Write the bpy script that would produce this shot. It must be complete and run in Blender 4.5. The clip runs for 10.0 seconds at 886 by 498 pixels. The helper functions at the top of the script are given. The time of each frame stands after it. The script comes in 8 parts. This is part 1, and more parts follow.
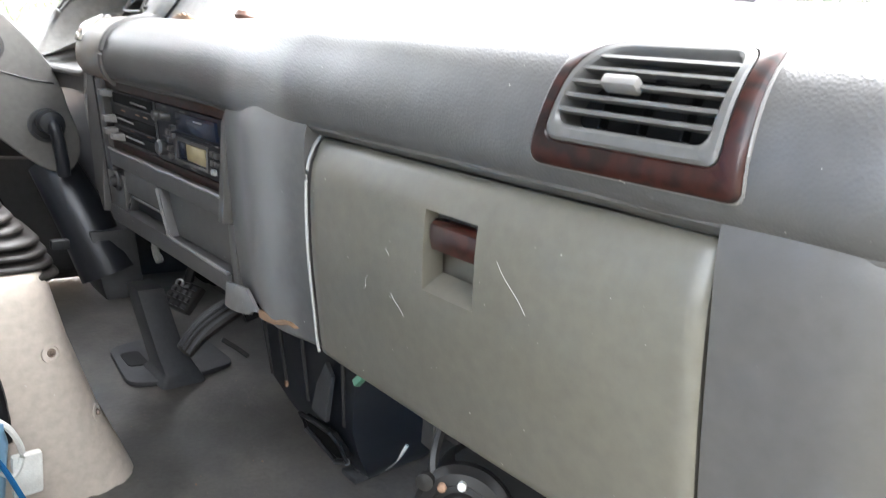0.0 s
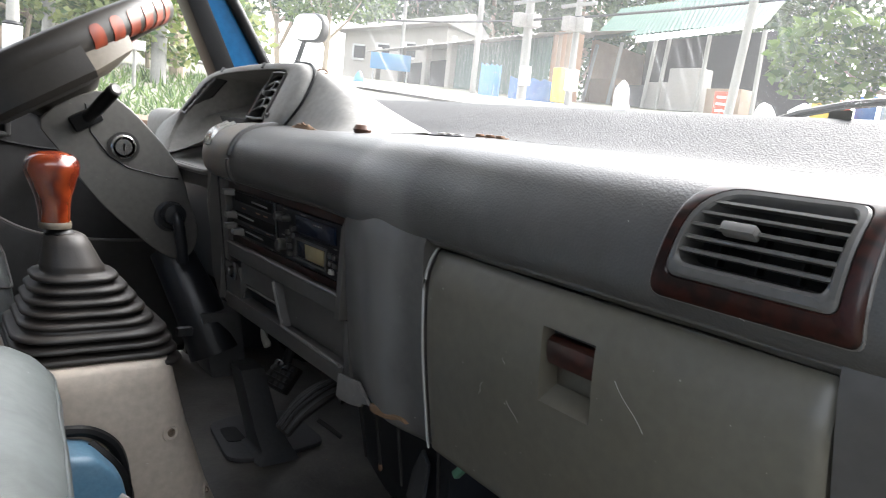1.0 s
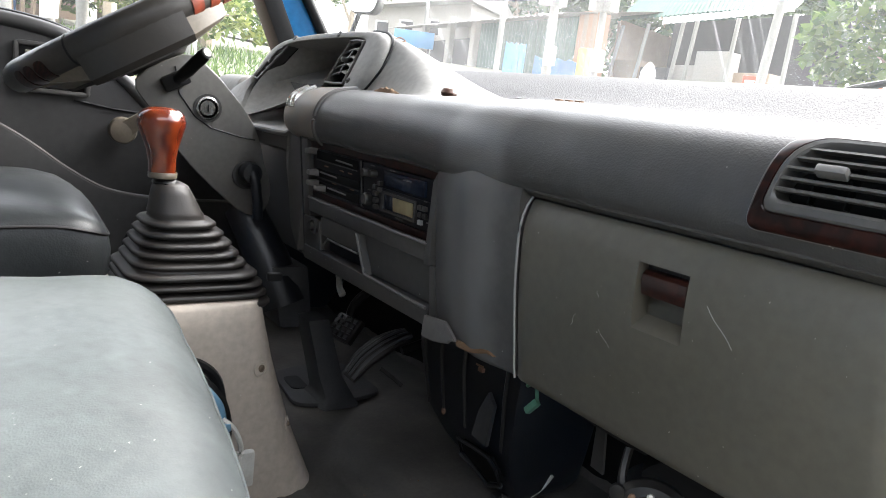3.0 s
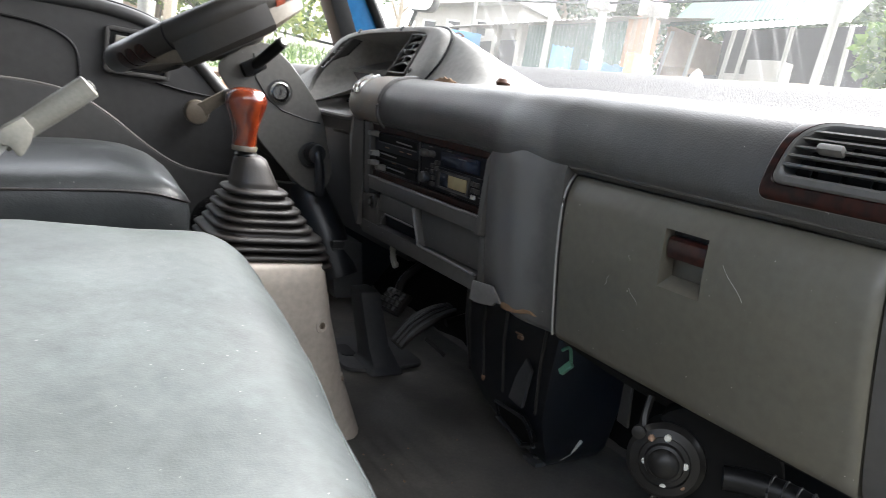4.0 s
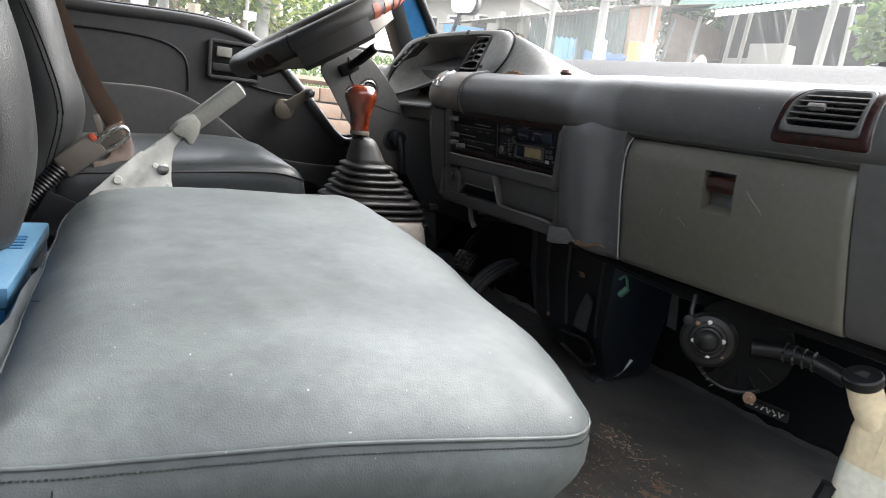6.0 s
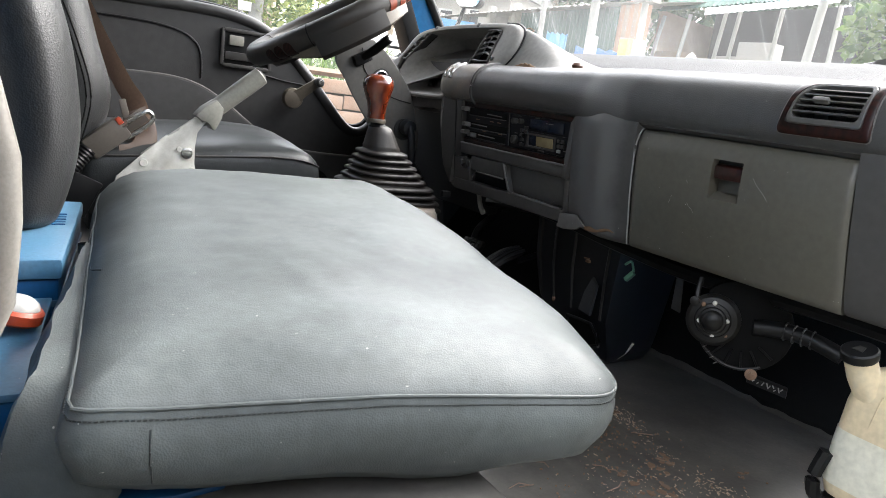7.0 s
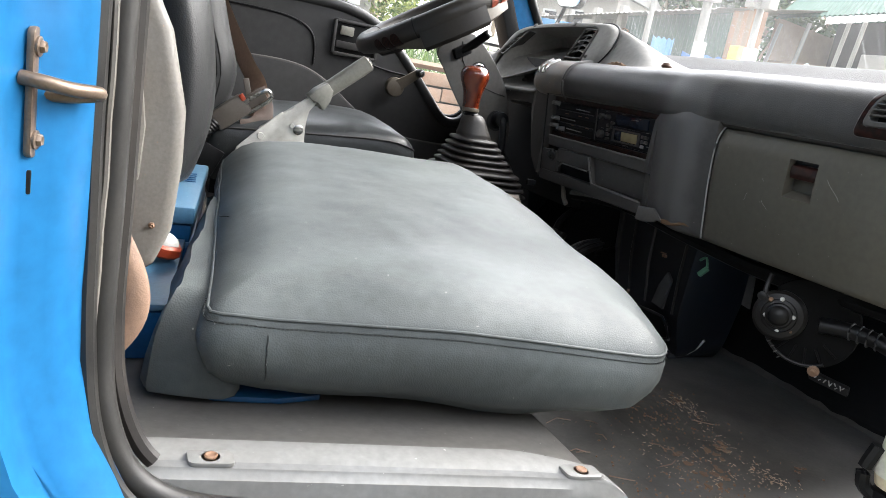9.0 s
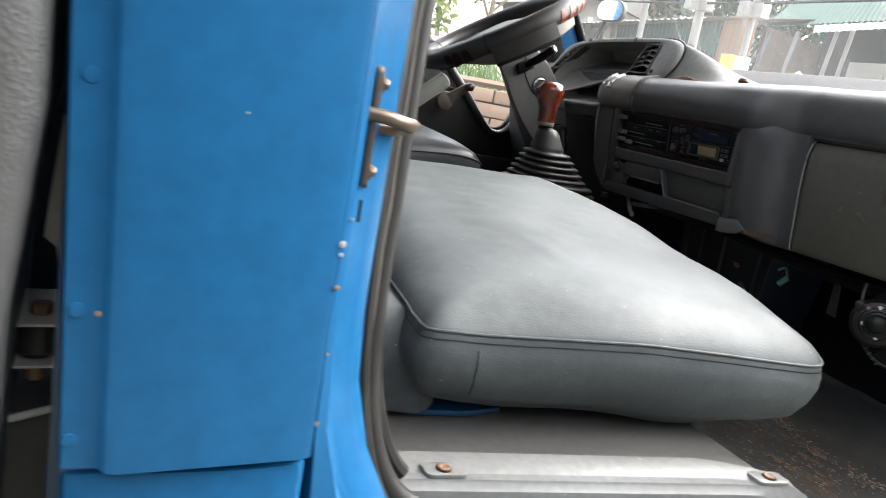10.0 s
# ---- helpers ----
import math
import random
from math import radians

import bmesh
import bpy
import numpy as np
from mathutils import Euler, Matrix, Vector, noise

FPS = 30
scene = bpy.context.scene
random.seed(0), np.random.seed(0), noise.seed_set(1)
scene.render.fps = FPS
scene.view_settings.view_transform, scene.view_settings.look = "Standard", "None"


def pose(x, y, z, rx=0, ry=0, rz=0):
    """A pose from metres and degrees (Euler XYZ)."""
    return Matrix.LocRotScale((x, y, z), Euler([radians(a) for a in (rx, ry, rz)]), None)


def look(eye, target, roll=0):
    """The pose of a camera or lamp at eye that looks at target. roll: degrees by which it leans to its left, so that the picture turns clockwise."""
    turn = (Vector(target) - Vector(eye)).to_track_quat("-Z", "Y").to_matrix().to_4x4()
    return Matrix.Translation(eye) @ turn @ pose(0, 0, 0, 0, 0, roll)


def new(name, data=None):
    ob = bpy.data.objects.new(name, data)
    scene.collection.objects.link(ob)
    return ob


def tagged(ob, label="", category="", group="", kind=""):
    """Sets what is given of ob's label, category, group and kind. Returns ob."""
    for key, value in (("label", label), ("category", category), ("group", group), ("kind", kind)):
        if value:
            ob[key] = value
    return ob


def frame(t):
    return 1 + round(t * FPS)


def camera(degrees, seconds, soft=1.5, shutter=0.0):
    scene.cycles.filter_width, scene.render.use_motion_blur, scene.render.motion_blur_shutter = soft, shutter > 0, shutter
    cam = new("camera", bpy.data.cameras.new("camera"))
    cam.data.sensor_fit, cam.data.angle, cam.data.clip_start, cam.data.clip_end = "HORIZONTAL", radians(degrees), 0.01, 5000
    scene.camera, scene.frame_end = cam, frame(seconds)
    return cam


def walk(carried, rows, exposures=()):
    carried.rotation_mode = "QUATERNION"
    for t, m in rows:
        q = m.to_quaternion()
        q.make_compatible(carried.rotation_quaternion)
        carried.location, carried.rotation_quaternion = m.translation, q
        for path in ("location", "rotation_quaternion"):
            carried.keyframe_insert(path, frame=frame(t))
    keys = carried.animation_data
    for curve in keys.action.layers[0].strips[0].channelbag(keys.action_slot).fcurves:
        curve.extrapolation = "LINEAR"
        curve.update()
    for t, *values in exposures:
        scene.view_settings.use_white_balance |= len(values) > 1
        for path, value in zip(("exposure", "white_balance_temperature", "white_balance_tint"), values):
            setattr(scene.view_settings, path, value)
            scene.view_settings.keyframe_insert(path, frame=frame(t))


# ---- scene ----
cam = camera(65.0, 10.0, soft=0.85, shutter=0.3)
PATH = [
    (0, (-0.006, 0.01, 1.368), (1.347, 1.397, 0.872), 6.3),
    (0.5, (-0.03, 0.007, 1.393), (1.266, 1.483, 1.014), 5.5),
    (1, (-0.058, 0.01, 1.405), (1.156, 1.565, 1.08), 5.9),
    (1.5, (-0.084, 0.007, 1.415), (1.07, 1.618, 1.147), 5.2),
    (2, (-0.104, 0.004, 1.4), (1.021, 1.627, 1.084), 5.9),
    (2.5, (-0.128, 0.007, 1.388), (1.022, 1.605, 1.034), 6.1),
    (2.7, (-0.14, 0.002, 1.386), (1.031, 1.581, 1.016), 6.5),
    (3.8, (-0.221, -0.06, 1.355), (0.91, 1.54, 0.953), 9.4),
    (4, (-0.233, -0.086, 1.358), (0.856, 1.543, 0.957), 9.2),
    (4.5, (-0.31, -0.171, 1.361), (0.603, 1.574, 1.014), 7.1),
    (5, (-0.367, -0.222, 1.34), (0.503, 1.533, 0.934), 6.6),
    (5.5, (-0.434, -0.235, 1.344), (0.505, 1.486, 0.952), 5.7),
    (6, (-0.494, -0.26, 1.327), (0.577, 1.378, 0.912), 7.0),
    (6.2, (-0.513, -0.269, 1.322), (0.589, 1.348, 0.909), 7.6),
    (7.3, (-0.57, -0.284, 1.312), (0.534, 1.326, 0.876), 8.1),
    (7.5, (-0.572, -0.289, 1.31), (0.553, 1.304, 0.868), 8.3),
    (8, (-0.588, -0.298, 1.3), (0.52, 1.304, 0.846), 8.4),
    (8.5, (-0.599, -0.328, 1.298), (0.373, 1.36, 0.844), 10.8),
    (9, (-0.602, -0.37, 1.301), (0.285, 1.36, 0.832), 10.6),
    (9.5, (-0.674, -0.342, 1.29), (0.266, 1.355, 0.804), 10.2),
    (10, (-0.78, -0.311, 1.282), (0.133, 1.413, 0.841), 10.3),
]

EXPOSURES = [(0.0, 5.3), (0.15, 4.75), (0.3, 4.1), (0.5, 3.7), (1.0, 3.3), (1.5, 3.1), (2.5, 3.4), (4.0, 3.6), (4.5, 3.35), (5.0, 3.3), (6.0, 3.3), (7.5, 3.45), (8.0, 3.5), (8.5, 3.35), (9.0, 3.25), (9.5, 3.15), (10.0, 3.0)]
walk(cam, [(t, look(eye, target, roll)) for t, eye, target, roll in PATH], EXPOSURES)
from mathutils.bvhtree import BVHTree


# ---- world and light ----
world = bpy.data.worlds.new("sky")
world.use_nodes = True
scene.world = world
wn, wl = world.node_tree.nodes, world.node_tree.links
sky = wn.new("ShaderNodeTexSky")
sky.sky_type, sky.sun_disc = "NISHITA", False
sky.sun_elevation, sky.sun_rotation = radians(39), radians(86)
sky.air_density, sky.dust_density = 1.0, 3.0
pale = wn.new("ShaderNodeHueSaturation")
pale.inputs["Saturation"].default_value = 0.22
wl.new(sky.outputs[0], pale.inputs["Color"])
wl.new(pale.outputs[0], wn["Background"].inputs["Color"])
wn["Background"].inputs["Strength"].default_value = 0.15
sun_data = bpy.data.lights.new("sun", "SUN")
sun_data.energy, sun_data.angle, sun_data.color = 0.62, radians(75), (1.0, 0.97, 0.93)
sun = new("sun", sun_data)
sun.matrix_world = look((8.0, 0.6, 6.5), (0, 0, 0))


# ---- materials ----
def nodes_of(name):
    m = bpy.data.materials.new(name)
    m.use_nodes = True
    return m, m.node_tree.nodes, m.node_tree.links, m.node_tree.nodes["Principled BSDF"]


def coords(n):
    return n.new("ShaderNodeTexCoord").outputs["Object"]


def surface(name, color, rough=0.5, metal=0.0, stain=0.25, stain_color=None, scale=6.0, grain="noise", grain_scale=400.0, bump=0.1,
            speck=0.0, speck_color=(0.6, 0.58, 0.54), coat=0.0, spec=0.5, rough_var=0.12, relief=0.0006):
    """Base colour with broad stains, fine grain relief and sparse pale specks."""
    m, n, l, b = nodes_of(name)
    co = coords(n)
    big = n.new("ShaderNodeTexNoise")
    big.inputs["Scale"].default_value, big.inputs["Detail"].default_value, big.inputs["Roughness"].default_value = scale, 4, 0.55
    l.new(co, big.inputs["Vector"])
    ramp = n.new("ShaderNodeMapRange")
    ramp.inputs["From Min"].default_value, ramp.inputs["From Max"].default_value = 0.2, 0.8
    ramp.inputs["To Max"].default_value = stain
    l.new(big.outputs["Fac"], ramp.inputs["Value"])
    mix = n.new("ShaderNodeMix")
    mix.data_type = "RGBA"
    sc = stain_color or tuple(min(1.0, c * 1.5 + 0.02) for c in color)
    mix.inputs["A"].default_value, mix.inputs["B"].default_value = (*color, 1), (*sc, 1)
    l.new(ramp.outputs[0], mix.inputs["Factor"])
    out = mix.outputs["Result"]
    fine = n.new("ShaderNodeTexNoise")
    fine.inputs["Scale"].default_value, fine.inputs["Detail"].default_value = scale * 14, 4
    l.new(co, fine.inputs["Vector"])
    tone = n.new("ShaderNodeMapRange")
    tone.inputs["To Min"].default_value, tone.inputs["To Max"].default_value = 0.76, 1.24
    l.new(fine.outputs["Fac"], tone.inputs["Value"])
    mul = n.new("ShaderNodeVectorMath")
    mul.operation = "SCALE"
    l.new(out, mul.inputs[0])
    l.new(tone.outputs[0], mul.inputs["Scale"])
    out = mul.outputs[0]
    if speck:
        dots = n.new("ShaderNodeTexNoise")
        dots.inputs["Scale"].default_value, dots.inputs["Detail"].default_value = 210, 2
        l.new(co, dots.inputs["Vector"])
        cut = n.new("ShaderNodeMapRange")
        cut.inputs["From Min"].default_value, cut.inputs["From Max"].default_value = 0.775 - 0.025 * speck, 0.8
        cut.inputs["To Max"].default_value = 0.75
        l.new(dots.outputs["Fac"], cut.inputs["Value"])
        mix2 = n.new("ShaderNodeMix")
        mix2.data_type = "RGBA"
        mix2.inputs["B"].default_value = (*speck_color, 1)
        l.new(out, mix2.inputs["A"])
        l.new(cut.outputs[0], mix2.inputs["Factor"])
        out = mix2.outputs["Result"]
    l.new(out, b.inputs["Base Color"])
    rr = n.new("ShaderNodeMapRange")
    rr.inputs["To Min"].default_value, rr.inputs["To Max"].default_value = max(0.03, rough - rough_var), min(1, rough + rough_var)
    l.new(big.outputs["Fac"], rr.inputs["Value"])
    l.new(rr.outputs[0], b.inputs["Roughness"])
    b.inputs["Metallic"].default_value = metal
    b.inputs["Coat Weight"].default_value = coat
    b.inputs["Coat Roughness"].default_value = 0.08
    b.inputs["Specular IOR Level"].default_value = spec
    if bump:
        bp = n.new("ShaderNodeBump")
        bp.inputs["Strength"].default_value, bp.inputs["Distance"].default_value = min(1.0, bump), relief
        if grain == "leather":
            g = n.new("ShaderNodeTexVoronoi")
            g.feature = "F1"
            g.inputs["Scale"].default_value = grain_scale
            l.new(co, g.inputs["Vector"])
            l.new(g.outputs["Distance"], bp.inputs["Height"])
        else:
            g = n.new("ShaderNodeTexNoise")
            g.inputs["Scale"].default_value, g.inputs["Detail"].default_value = grain_scale, 3
            l.new(co, g.inputs["Vector"])
            l.new(g.outputs["Fac"], bp.inputs["Height"])
        l.new(bp.outputs[0], b.inputs["Normal"])
    return m


def wood(name, dark, light, rough, scale, coat):
    m, n, l, b = nodes_of(name)
    co = coords(n)
    w = n.new("ShaderNodeTexWave")
    w.inputs["Scale"].default_value, w.inputs["Distortion"].default_value, w.inputs["Detail"].default_value = scale, 9, 4
    l.new(co, w.inputs["Vector"])
    r = n.new("ShaderNodeValToRGB")
    r.color_ramp.elements[0].color, r.color_ramp.elements[1].color = (*dark, 1), (*light, 1)
    l.new(w.outputs["Fac"], r.inputs["Fac"])
    l.new(r.outputs[0], b.inputs["Base Color"])
    b.inputs["Roughness"].default_value, b.inputs["Coat Weight"].default_value, b.inputs["Coat Roughness"].default_value = rough, coat, 0.05
    return m


def clear(name, film, tint=(1, 1, 1), streaks=True):
    """A pane: clear glass with a reflection and an uneven film of dust and dried drops."""
    m, n, l, b = nodes_of(name)
    out = n["Material Output"]
    n.remove(b)
    co = coords(n)
    tr = n.new("ShaderNodeBsdfTransparent")
    tr.inputs["Color"].default_value = (*tint, 1)
    gl = n.new("ShaderNodeBsdfGlossy")
    gl.inputs["Roughness"].default_value = 0.02
    fr = n.new("ShaderNodeFresnel")
    fr.inputs["IOR"].default_value = 1.35
    base = n.new("ShaderNodeMixShader")
    weak = n.new("ShaderNodeMath")
    weak.operation, weak.inputs[1].default_value = "MULTIPLY", 0.15
    l.new(fr.outputs[0], weak.inputs[0])
    l.new(weak.outputs[0], base.inputs[0])
    l.new(tr.outputs[0], base.inputs[1])
    l.new(gl.outputs[0], base.inputs[2])
    dust = n.new("ShaderNodeBsdfTranslucent")
    dust.inputs["Color"].default_value = (0.85, 0.87, 0.88, 1)
    broad = n.new("ShaderNodeTexNoise")
    broad.inputs["Scale"].default_value, broad.inputs["Detail"].default_value = 3.2, 6
    l.new(co, broad.inputs["Vector"])
    drops = n.new("ShaderNodeTexNoise")
    drops.inputs["Scale"].default_value, drops.inputs["Detail"].default_value = 420, 1
    l.new(co, drops.inputs["Vector"])
    where = n.new("ShaderNodeTexNoise")
    where.inputs["Scale"].default_value = 2.4
    l.new(co, where.inputs["Vector"])
    cut = n.new("ShaderNodeMapRange")
    cut.inputs["From Min"].default_value, cut.inputs["From Max"].default_value, cut.inputs["To Max"].default_value = 0.65, 0.71, 0.3 if streaks else 0.05
    l.new(drops.outputs["Fac"], cut.inputs["Value"])
    area = n.new("ShaderNodeMapRange")
    area.inputs["From Min"].default_value, area.inputs["From Max"].default_value = 0.47, 0.65
    l.new(where.outputs["Fac"], area.inputs["Value"])
    spots = n.new("ShaderNodeMath")
    spots.operation = "MULTIPLY"
    l.new(cut.outputs[0], spots.inputs[0])
    l.new(area.outputs[0], spots.inputs[1])
    lay = n.new("ShaderNodeMapRange")
    lay.inputs["From Min"].default_value, lay.inputs["From Max"].default_value = 0.3, 0.75
    lay.inputs["To Min"].default_value, lay.inputs["To Max"].default_value = film * 0.75, film * 1.3
    l.new(broad.outputs["Fac"], lay.inputs["Value"])
    add = n.new("ShaderNodeMath")
    add.operation = "ADD"
    l.new(lay.outputs[0], add.inputs[0])
    l.new(spots.outputs[0], add.inputs[1])
    turn = n.new("ShaderNodeMapping")
    turn.inputs["Rotation"].default_value = (radians(35), 0, radians(-8))
    turn.inputs["Scale"].default_value = (3.0, 130.0, 1.2)
    l.new(co, turn.inputs["Vector"])
    wiped = n.new("ShaderNodeTexNoise")
    wiped.inputs["Scale"].default_value, wiped.inputs["Detail"].default_value = 1.0, 2
    l.new(turn.outputs[0], wiped.inputs["Vector"])
    lines = n.new("ShaderNodeMapRange")
    lines.inputs["From Min"].default_value, lines.inputs["From Max"].default_value, lines.inputs["To Max"].default_value = 0.62, 0.8, 0.14 if streaks else 0.02
    l.new(wiped.outputs["Fac"], lines.inputs["Value"])
    both = n.new("ShaderNodeMath")
    both.operation = "ADD"
    l.new(add.outputs[0], both.inputs[0])
    l.new(lines.outputs[0], both.inputs[1])
    mix = n.new("ShaderNodeMixShader")
    l.new(both.outputs[0], mix.inputs[0])
    l.new(base.outputs[0], mix.inputs[1])
    l.new(dust.outputs[0], mix.inputs[2])
    l.new(mix.outputs[0], out.inputs[0])
    return m


def leafy(name, dark, light):
    m, n, l, b = nodes_of(name)
    geo = n.new("ShaderNodeNewGeometry")
    r = n.new("ShaderNodeValToRGB")
    r.color_ramp.elements[0].color, r.color_ramp.elements[1].color = (*dark, 1), (*light, 1)
    l.new(geo.outputs["Random Per Island"], r.inputs["Fac"])
    l.new(r.outputs[0], b.inputs["Base Color"])
    b.inputs["Roughness"].default_value = 0.55
    tl = n.new("ShaderNodeBsdfTranslucent")
    l.new(r.outputs[0], tl.inputs["Color"])
    mix = n.new("ShaderNodeMixShader")
    mix.inputs[0].default_value = 0.35
    l.new(b.outputs[0], mix.inputs[1])
    l.new(tl.outputs[0], mix.inputs[2])
    l.new(mix.outputs[0], n["Material Output"].inputs[0])
    return m


M_PAD = surface("dash_vinyl", (0.04, 0.0385, 0.0375), 0.4, grain="leather", grain_scale=560, bump=0.34, stain=0.4, scale=5, speck=0.5, spec=0.6, relief=0.0005)


def worn_or_lit_band(m, y, width, color, most):
    """A stretch of y made pale, with ragged limits: rubbed vinyl, or daylight painted on the floor."""
    n, l = m.node_tree.nodes, m.node_tree.links
    b = n["Principled BSDF"]
    src = b.inputs["Base Color"].links[0].from_socket
    co = coords(n)
    sep = n.new("ShaderNodeSeparateXYZ")
    l.new(co, sep.inputs[0])
    nz = n.new("ShaderNodeTexNoise")
    nz.inputs["Scale"].default_value, nz.inputs["Detail"].default_value = 16, 5
    l.new(co, nz.inputs["Vector"])
    wob = n.new("ShaderNodeMath")
    wob.operation, wob.inputs[1].default_value, wob.inputs[2].default_value = "MULTIPLY_ADD", 0.05, -y - 0.025
    l.new(nz.outputs["Fac"], wob.inputs[0])
    off = n.new("ShaderNodeMath")
    off.operation = "ADD"
    l.new(sep.outputs["Y"], off.inputs[0])
    l.new(wob.outputs[0], off.inputs[1])
    ab = n.new("ShaderNodeMath")
    ab.operation = "ABSOLUTE"
    l.new(off.outputs[0], ab.inputs[0])
    mr = n.new("ShaderNodeMapRange")
    mr.interpolation_type = "SMOOTHSTEP"
    mr.inputs["From Min"].default_value, mr.inputs["From Max"].default_value = width * 1.25, width * 0.6
    mr.inputs["To Max"].default_value = most
    l.new(ab.outputs[0], mr.inputs["Value"])
    mix = n.new("ShaderNodeMix")
    mix.data_type = "RGBA"
    mix.inputs["B"].default_value = (*color, 1)
    l.new(src, mix.inputs["A"])
    l.new(mr.outputs[0], mix.inputs["Factor"])
    l.new(mix.outputs["Result"], b.inputs["Base Color"])


def later_bands():
    worn_or_lit_band(M_CENTRE, 0.562, 0.05, (0.129, 0.125, 0.122), 0.8)


worn_or_lit_band(M_PAD, 0.56, 0.055, (0.129, 0.125, 0.122), 0.8)
M_TOP = surface("dash_top_vinyl", (0.075, 0.075, 0.077), 0.7, grain="leather", grain_scale=430, bump=0.9, stain=0.35, scale=7, spec=0.12, relief=0.001)
M_HOOD = surface("hood_plastic", (0.195, 0.19, 0.18), 0.6, spec=0.3, stain=0.35, scale=8, bump=0.15, speck=0.7)
M_COLUMN = surface("column_plastic", (0.092, 0.088, 0.081), 0.5, stain=0.3, scale=8, bump=0.15, speck=0.4)
M_CENTRE = surface("centre_plastic", (0.054, 0.052, 0.05), 0.45, stain=0.45, scale=9, bump=0.12, speck=0.5)
later_bands()
M_FASCIA = surface("fascia_plastic", (0.045, 0.0425, 0.04), 0.5, stain=0.4, scale=6, bump=0.12, speck=0.6)
M_WORN_LIT = surface("worn_lit_fascia", (0.105, 0.1, 0.095), 0.52, stain=0.5, scale=9, bump=0.12, speck=0.7)
M_GLOVE = surface("glovebox_plastic", (0.075, 0.069, 0.055), 0.44, spec=0.65, stain=0.4, stain_color=(0.115, 0.105, 0.082), scale=7, bump=0.12, speck=1.0)
# darker than the fascia: the shade of recesses is put into the colour
M_RECESS = surface("shaded_recess_plastic", (0.02, 0.0205, 0.022), 0.55, stain=0.3)
M_DOOR = surface("door_trim_vinyl", (0.032, 0.032, 0.0325), 0.34, spec=0.36, grain="leather", grain_scale=420, bump=0.2, stain=0.3, scale=4)
M_DOOR2 = surface("door_pocket_plastic", (0.046, 0.046, 0.0465), 0.45, stain=0.35, scale=5, bump=0.1, speck=0.4)
M_SEAT = surface("seat_vinyl", (0.09, 0.099, 0.098), 0.52, spec=0.32, grain="leather", grain_scale=650, bump=0.27, stain=0.6, stain_color=(0.072, 0.086, 0.088), scale=6, speck=0.9, rough_var=0.12)


def mottle(m, scale, low, high, cut0=0.4, cut1=0.62):
    """Broad grimy patches over a base colour."""
    n, l = m.node_tree.nodes, m.node_tree.links
    b = n["Principled BSDF"]
    src = b.inputs["Base Color"].links[0].from_socket
    nz = n.new("ShaderNodeTexNoise")
    nz.inputs["Scale"].default_value, nz.inputs["Detail"].default_value, nz.inputs["Roughness"].default_value = scale, 7, 0.62
    l.new(coords(n), nz.inputs["Vector"])
    mr = n.new("ShaderNodeMapRange")
    mr.inputs["From Min"].default_value, mr.inputs["From Max"].default_value = cut0, cut1
    mr.inputs["To Min"].default_value, mr.inputs["To Max"].default_value = low, high
    l.new(nz.outputs["Fac"], mr.inputs["Value"])
    mul = n.new("ShaderNodeVectorMath")
    mul.operation = "SCALE"
    l.new(src, mul.inputs[0])
    l.new(mr.outputs[0], mul.inputs["Scale"])
    l.new(mul.outputs[0], b.inputs["Base Color"])


mottle(M_SEAT, 5.0, 0.74, 1.14)
M_SEATDK = surface("driver_seat_vinyl", (0.024, 0.027, 0.0285), 0.38, spec=0.4, grain="leather", grain_scale=360, bump=0.34, stain=0.4, scale=6, speck=0.4)
M_BINBLUE = surface("deep_blue_metal", (0.002, 0.06, 0.17), 0.35, stain=0.5, stain_color=(0.02, 0.1, 0.24), scale=12, bump=0.1)
M_BINLID = surface("scuffed_blue_metal", (0.035, 0.12, 0.21), 0.36, stain=0.6, stain_color=(0.12, 0.2, 0.27), scale=16, bump=0.15, speck=1.5)
M_BACK = surface("backrest_vinyl", (0.0165, 0.017, 0.0175), 0.44, spec=0.32, grain="leather", grain_scale=420, bump=0.5, stain=0.35, scale=5)
M_PALE = surface("pale_thread", (0.4, 0.39, 0.37), 0.8, bump=0)
M_BEIGE = surface("beige_plastic", (0.47, 0.41, 0.345), 0.5, stain=0.4, stain_color=(0.36, 0.3, 0.245), scale=7, bump=0.1, speck=0.4)
M_TRIM = surface("grey_trim", (0.3, 0.3, 0.29), 0.5, stain=0.5, stain_color=(0.2, 0.19, 0.175), scale=10, bump=0.1, speck=0.8)
M_BLUE = surface("blue_paint", (0.012, 0.108, 0.255), 0.36, stain=0.25, stain_color=(0.0, 0.092, 0.24), scale=5, bump=0.02, coat=0.1, spec=0.22)
M_BLUE_DK = surface("dark_blue_paint", (0.004, 0.06, 0.16), 0.35, stain=0.3, bump=0.03, coat=0.4)
M_BLUE_BOX = surface("chalky_blue_metal", (0.07, 0.2, 0.32), 0.4, stain=0.7, stain_color=(0.26, 0.34, 0.4), scale=14, bump=0.1)
M_RUBBER = surface("black_rubber", (0.008, 0.008, 0.0082), 0.5, stain=0.5, stain_color=(0.05, 0.038, 0.03), scale=16, bump=0.15)
M_SEAL = surface("door_seal_rubber", (0.011, 0.011, 0.011), 0.5, stain=0.5, stain_color=(0.04, 0.036, 0.031), scale=18, bump=0.2)
M_BLACK = surface("black_plastic", (0.006, 0.0062, 0.007), 0.42, stain=0.35, stain_color=(0.016, 0.016, 0.016), scale=12, bump=0.1, spec=0.25)
# black for the backs of openings, where their shade is coloured in
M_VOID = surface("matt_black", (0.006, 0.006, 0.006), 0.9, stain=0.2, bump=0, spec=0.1)
